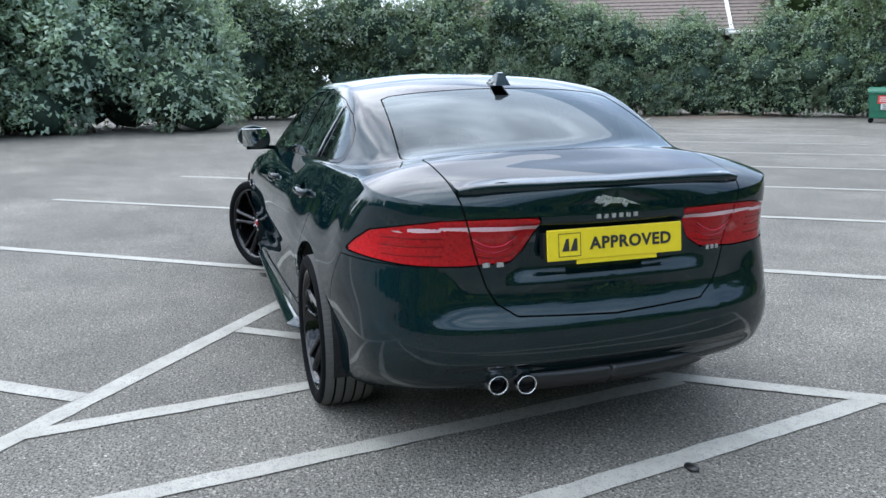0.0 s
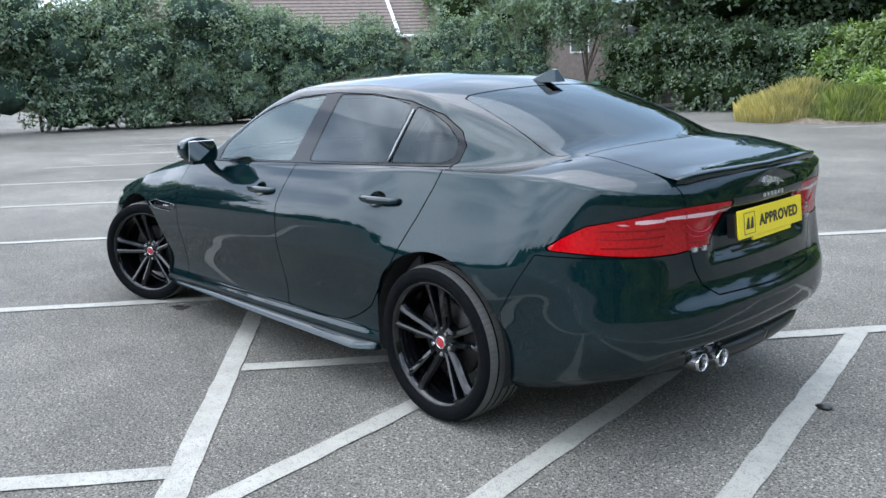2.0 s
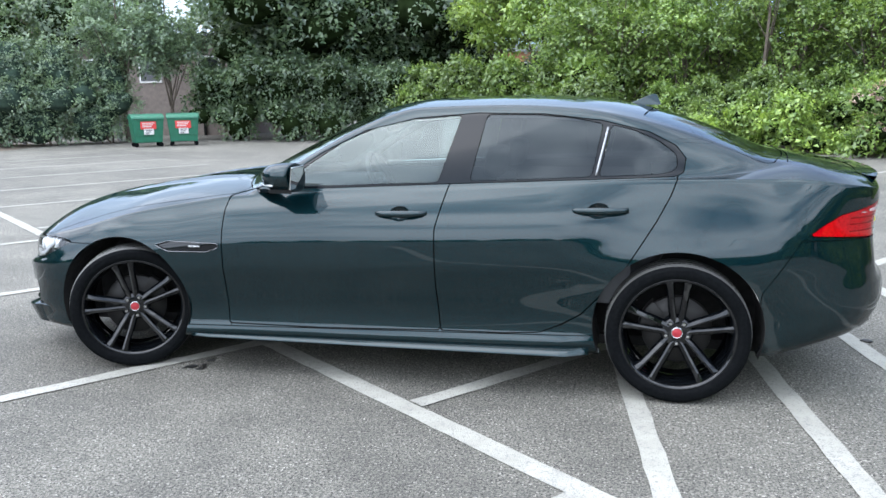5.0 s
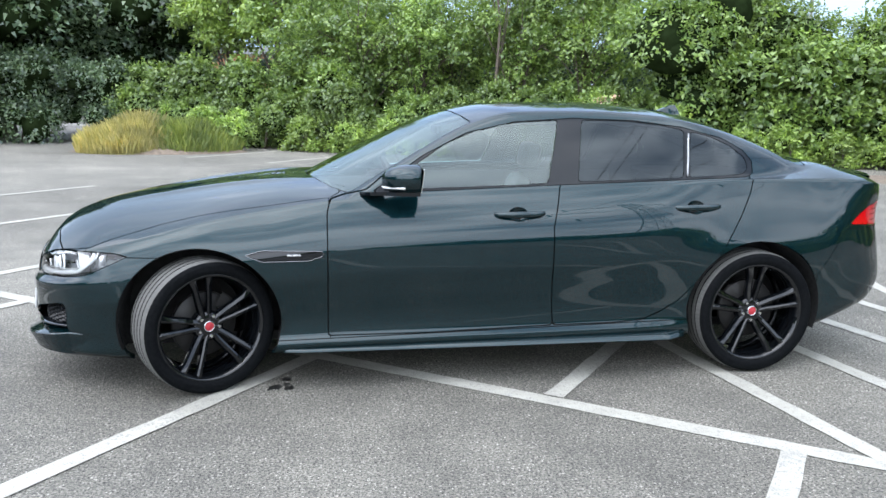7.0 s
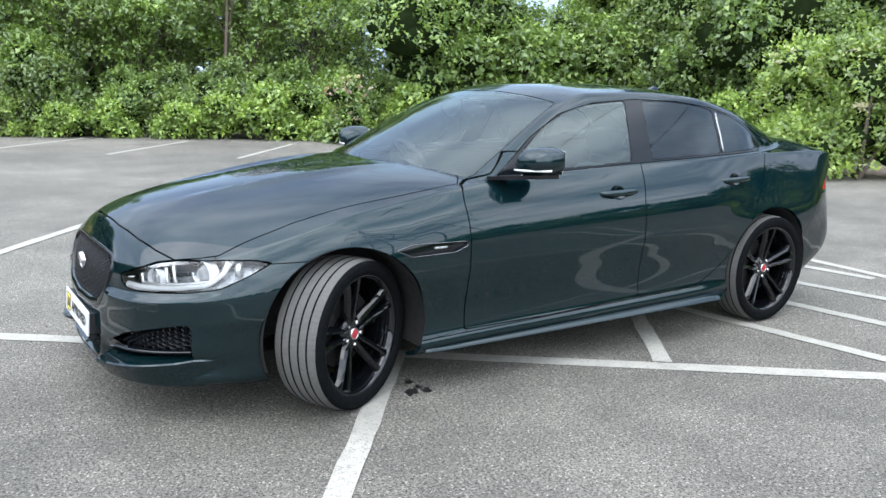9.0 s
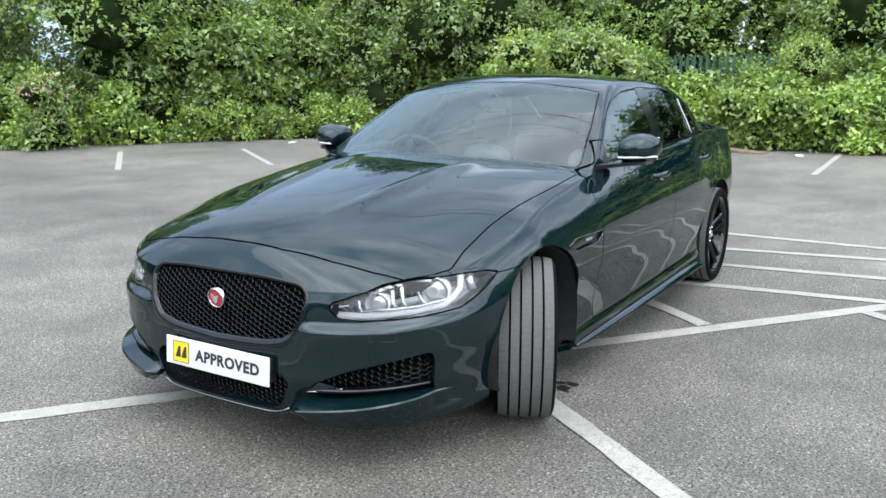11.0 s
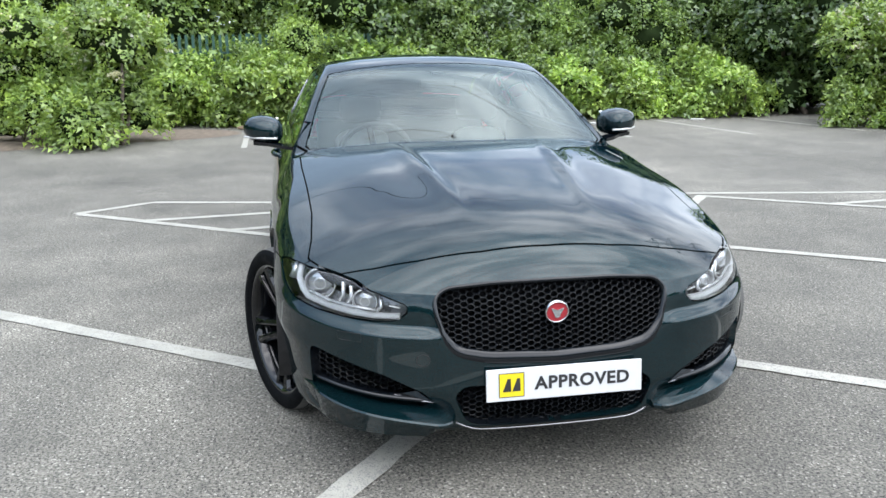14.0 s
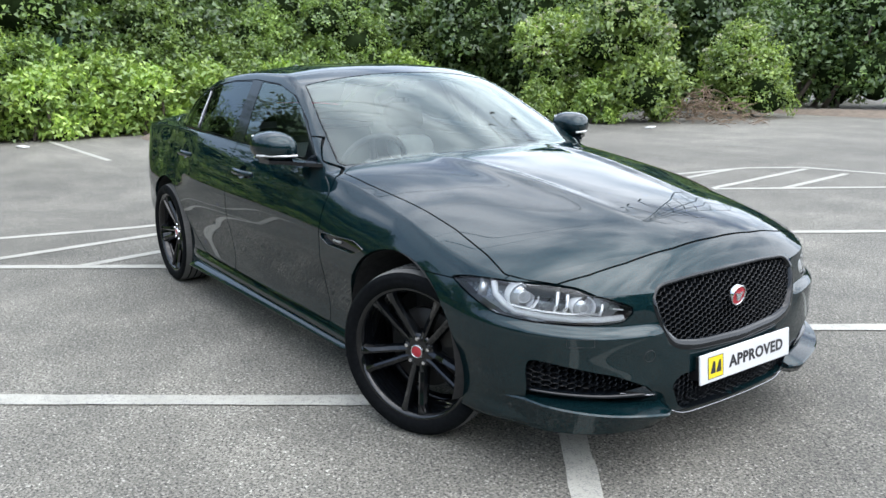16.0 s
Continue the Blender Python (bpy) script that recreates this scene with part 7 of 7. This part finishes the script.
def palisade(name, a, b, high, material, label, step=0.155):
    a, b = Vector((*a, 0)), Vector((*b, 0))
    ob = root(name, label, "fence", "", None)
    d = (b - a).normalized()
    nrm = Vector((-d.y, d.x, 0))
    n = int((b - a).length / step)
    mesh = None
    for i in range(n):
        if mesh is None:
            bm = bmesh.new()
            prism(bm, [(-0.035, 0.08), (-0.012, 0.08), (0.012, 0.08), (0.035, 0.08), (0.035, high - 0.08), (0.022, high), (0.0, high - 0.06), (-0.022, high), (-0.035, high - 0.08)], 0.012, Matrix(((1, 0, 0, 0), (0, 0, -1, 0), (0, 1, 0, 0), (0, 0, 0, 1))))
            first = part("pale", bm, material, ob, smooth=False)
            mesh = first.data
            pale = first
        else:
            pale = new("pale", mesh)
            pale.parent = ob
        p = a + d * (i + 0.5) * step
        pale.matrix_basis = Matrix.Translation(p) @ Matrix.Rotation(math.atan2(d.y, d.x), 4, "Z")
    for z in (0.45, high - 0.45):
        bm = bmesh.new()
        tube(bm, [a + nrm * 0.03 + Vector((0, 0, z)), b + nrm * 0.03 + Vector((0, 0, z))], 0.028, 4)
        part("rail", bm, material, ob, smooth=False)
    k = max(1, int((b - a).length / 2.75))
    for i in range(k + 1):
        p = a.lerp(b, i / k) + nrm * 0.09
        bm = bmesh.new()
        box(bm, p.x - 0.05, p.x + 0.05, p.y - 0.05, p.y + 0.05, 0, high)
        part("post", bm, material, ob, smooth=False)
    return ob


row_of(shrub_low, (-15.5, -7.6), (-15.5, -4.2), 1.2, 0.2, 1.0, 1.2)
row_of(shrub_low, (-15.5, 0.9), (-15.5, 6.5), 1.2, 0.2, 1.0, 1.2)
plant(shrub_low[0], -15.7, -1.9, 30, 0.95)
palisade("palisade_fence", (-15.9, -4.6), (-15.9, 1.2), 2.1, M["fence_green"], "dark green steel palisade fence behind brambles")
palisade("palisade_fence", (16.6, -21.0), (21.2, -17.0), 2.3, M["fence_grey"], "grey steel palisade fence behind the hedge")


def house(name, label, centre, turn, length, depth, eaves, ridge, wall_mat, gable=False):
    """A pitched-roof building: walls, tiled roof in courses, boards, windows, downpipe."""
    ob = root(name, label, "building", "", pose(centre[0], centre[1], 0, 0, 0, turn))
    L, D = length / 2, depth / 2
    for nm, x0, x1, y0, y1 in (("wall", -L, L, -D, -D + 0.25), ("wall", -L, L, D - 0.25, D), ("wall", -L, -L + 0.25, -D + 0.25, D - 0.25), ("wall", L - 0.25, L, -D + 0.25, D - 0.25)):
        bm = bmesh.new()
        box(bm, x0, x1, y0, y1, 0, eaves)
        part(nm, bm, wall_mat, ob, smooth=False)
    for sg in (1, -1):
        bm = bmesh.new()
        vs = [bm.verts.new(p) for p in ((-L - 0.3, sg * (D + 0.4), eaves - 0.2), (L + 0.3, sg * (D + 0.4), eaves - 0.2), (L + 0.3, 0, ridge - 0.04), (-L - 0.3, 0, ridge - 0.04))]
        bm.faces.new(vs)
        slope = part("roof", bm, M["roof_tile"], ob, "brown tiled roof slope", smooth=False)
        rows = 16
        for i in range(rows):
            bm = bmesh.new()
            t0, t1 = i / rows, (i + 1) / rows
            y0, z0 = sg * (D + 0.4) * (1 - t0), eaves - 0.15 + (ridge - eaves + 0.15) * t0
            y1, z1 = sg * (D + 0.4) * (1 - t1), eaves - 0.15 + (ridge - eaves + 0.15) * t1
            vs = [bm.verts.new(p) for p in ((-L - 0.3, y0, z0 + 0.05), (L + 0.3, y0, z0 + 0.05), (L + 0.3, y1, z1 + 0.01), (-L - 0.3, y1, z1 + 0.01), (-L - 0.3, y0, z0 - 0.02), (L + 0.3, y0, z0 - 0.02))]
            bm.faces.new(vs[:4])
            bm.faces.new((vs[4], vs[5], vs[1], vs[0]))
            bmesh.ops.recalc_face_normals(bm, faces=bm.faces)
            part("tile_course", bm, M["roof_tile"], slope, smooth=False)
    for sx in (-L, L):
        bm = bmesh.new()
        vs = [bm.verts.new((sx + e, y, z)) for e in (-0.1, 0.1) for y, z in ((-D, eaves), (D, eaves), (0, ridge - 0.1))]
        bm.faces.new(vs[:3])
        bm.faces.new(vs[3:][::-1])
        part("gable", bm, wall_mat, ob, smooth=False)
        for sg in (1, -1):
            bm = bmesh.new()
            tube(bm, [(sx + math.copysign(0.33, sx), sg * (D + 0.42), eaves - 0.2), (sx + math.copysign(0.33, sx), 0, ridge + 0.02)], 0.11, 4)
            part("bargeboard", bm, M["white_trim"], ob, "white bargeboard", smooth=False)
    for sg in (1, -1):
        bm = bmesh.new()
        tube(bm, [(-L - 0.3, sg * (D + 0.45), eaves - 0.16), (L + 0.3, sg * (D + 0.45), eaves - 0.16)], 0.07, 6)
        part("gutter", bm, M["white_trim"], ob)
        for k in range(int(length / 4)):
            xw = -L + 2.2 + 4 * k
            y = sg * D
            bm = bmesh.new()
            box(bm, xw - 0.6, xw + 0.6, y - 0.04, y + 0.04, 1.1, 2.3)
            w = part("window", bm, M["white_trim"], ob, smooth=False)
            for s2 in (-1, 1):
                bm = bmesh.new()
                box(bm, xw + (0.04 if s2 > 0 else -0.55), xw + (0.55 if s2 > 0 else -0.04), y - 0.055, y + 0.055, 1.16, 2.24)
                part("pane", bm, M["pane_dark"], w, smooth=False)
        bm = bmesh.new()
        tube(bm, [(L - 1.2, sg * (D + 0.07), 0), (L - 1.2, sg * (D + 0.07), eaves - 0.2)], 0.05, 6)
        part("downpipe", bm, M["pane_dark"], ob)
    return ob


house("bungalow", "long low house with a brown tiled roof and white bargeboards", (31.1, -17.9), 62, 11, 7, 3.4, 5.9, M["brick_grey"])
house("bungalow", "short low house with a brown tiled roof beside the long one", (27.1, -25.3), 62, 4.8, 7, 3.3, 5.7, M["brick_grey"])
house("bungalow", "far house with a brown tiled roof", (54, -19.0), 75, 12, 8, 3.2, 6.2, M["brick_grey"])


def flat_block(name, label, x0, x1, y0, y1, high, mat, band):
    ob = root(name, label, "building")
    for a in ((x0, x1, y1 - 0.3, y1), (x0, x1, y0, y0 + 0.3), (x0, x0 + 0.3, y0 + 0.3, y1 - 0.3), (x1 - 0.3, x1, y0 + 0.3, y1 - 0.3)):
        bm = bmesh.new()
        box(bm, *a, 0, high)
        part("wall", bm, mat, ob, smooth=False)
    bm = bmesh.new()
    box(bm, x0 - 0.3, x1 + 0.3, y0 - 0.3, y1 + 0.3, high, high + 0.35)
    part("roof", bm, band, ob, "flat roof edge", smooth=False)
    n = int((x1 - x0) / 2.6)
    for k in range(n):
        xw = x0 + 1.3 + 2.6 * k
        bm = bmesh.new()
        box(bm, xw - 0.5, xw + 0.5, y1 - 0.02, y1 + 0.05, high - 1.5, high - 0.5)
        w = part("window", bm, M["white_trim"], ob, smooth=False)
        bm = bmesh.new()
        box(bm, xw - 0.43, xw + 0.43, y1 + 0.045, y1 + 0.06, high - 1.43, high - 0.57)
        part("pane", bm, M["pane_dark"], w, smooth=False)
    bm = bmesh.new()
    tube(bm, [(x0 + 1.6, y1 + 0.08, 0), (x0 + 1.6, y1 + 0.08, high)], 0.06, 6)
    part("downpipe", bm, M["pane_dark"], ob)
    return ob


flat_block("workshop", "low grey-brown brick building with a black downpipe", 14.0, 23.0, -33, -25.2, 3.6, M["brick_grey"], M["pane_dark"])
flat_block("brick_building", "orange brick building with a grey roof edge beyond the trees", -2.5, 7.5, -46, -37, 3.5, M["brick_orange"], M["steel"])


def lamp_column(x, y, h):
    ob = root("lamp_column", "slim galvanised lamp column beyond the hedge", "street lamp")
    bm = bmesh.new()
    tube(bm, [(x, y, 0), (x, y, h * 0.4), (x, y, h)], [0.09, 0.07, 0.05], 8)
    part("pole", bm, M["steel"], ob)
    bm = bmesh.new()
    box(bm, x - 0.1, x + 0.1, y, y + 0.7, h, h + 0.12)
    part("lantern", bm, M["steel"], ob, smooth=False)


lamp_column(-9.3, -25.5, 8.0)
lamp_column(-16.5, -22.0, 8.5)
# pale scraps and roses in the hedge
rose = make_shrub("rose_bush", 71, M["leaf_mid"], 1.2, 0.8, 2.2, 2600, 0.12, "green rose bush with pink flowers in the hedge", 7, M["pink"])
plant(rose, -5.9, -13.9, 20, 0.75)
for k, (x, y, a) in enumerate(((-12.9, -0.2, 0.2), (-13.2, 8.6, 1.0), (-10.4, -11.0, 0.5), (-7.6, 10.9, 2.0), (-12.7, 5.9, 0.4), (3.6, -16.9, 0.9))):
    bm = bmesh.new()
    box(bm, -0.16, 0.16, -0.07, 0.07, 0, 0.03, pose(x, y, 0.004, 0, 0, 57 * a), bevel=0.012)
    tagged(part("litter", bm, M["litter"], None, smooth=False), "scrap of pale litter on the asphalt", "litter")
bm = bmesh.new()
box(bm, -0.5, 0.5, -0.2, 0.2, 0, 0.05, pose(-13.4, -1.4, 0.004, 0, 3, 70), bevel=0.01)
tagged(part("board", bm, M["twig"], None, smooth=False), "broken brown board lying by the brambles", "board")


def pylon(x, y, turn, high):
    """A lattice tower with three pairs of arms and its wires."""
    ob = root("electricity_pylon", "grey steel lattice electricity pylon with wires beyond the hedge", "pylon", "", pose(x, y, 0, 0, 0, turn))
    half = lambda z: 3.2 * (1 - z / high) ** 1.3 + 0.45
    levels = [0, 7, 13, 18, 22.5, 26.5, 30, 33, 36, 39, high]
    corners = ((1, 1), (-1, 1), (-1, -1), (1, -1))
    for sx, sy in corners:
        bm = bmesh.new()
        tube(bm, [(sx * half(z), sy * half(z), z) for z in levels], 0.09, 4)
        part("leg", bm, M["steel"], ob, smooth=False)
    bm = bmesh.new()
    for a, b in zip(levels, levels[1:]):
        for k in range(4):
            (x0, y0), (x1, y1) = corners[k], corners[(k + 1) % 4]
            ha, hb = half(a), half(b)
            tube(bm, [(x0 * ha, y0 * ha, a), (x1 * hb, y1 * hb, b)], 0.045, 4, False)
            tube(bm, [(x1 * ha, y1 * ha, a), (x0 * hb, y0 * hb, b)], 0.045, 4, False)
            tube(bm, [(x0 * hb, y0 * hb, b), (x1 * hb, y1 * hb, b)], 0.04, 4, False)
    part("bracing", bm, M["steel"], ob, smooth=False)
    for z, reach in ((26.5, 6.5), (33, 7.5), (39, 5.5)):
        for sg in (1, -1):
            bm = bmesh.new()
            tip = (0, sg * reach, z + 0.3)
            for sx in (1, -1):
                h = half(z)
                tube(bm, [(sx * h, sg * h, z), tip], 0.08, 4)
                tube(bm, [(sx * h, sg * h, z + 1.8), tip], 0.07, 4)
            arm = part("arm", bm, M["steel"], ob, smooth=False)
            bm = bmesh.new()
            tube(bm, [tip, (0, sg * reach, z - 2.0)], 0.12, 6)
            part("insulator", bm, M["pane_dark"], arm)
            bm = bmesh.new()
            for way in (1, -1):
                tube(bm, [(way * 180 * t, sg * reach, z - 2.0 - 22 * t * (1 - t)) for t in [k / 16 for k in range(17)]], 0.03, 4, False)
            part("wire", bm, M["pane_dark"], arm)
    return ob


pylon(-21, 40, 88, 43)


# ---- the car ----
build_car(M)
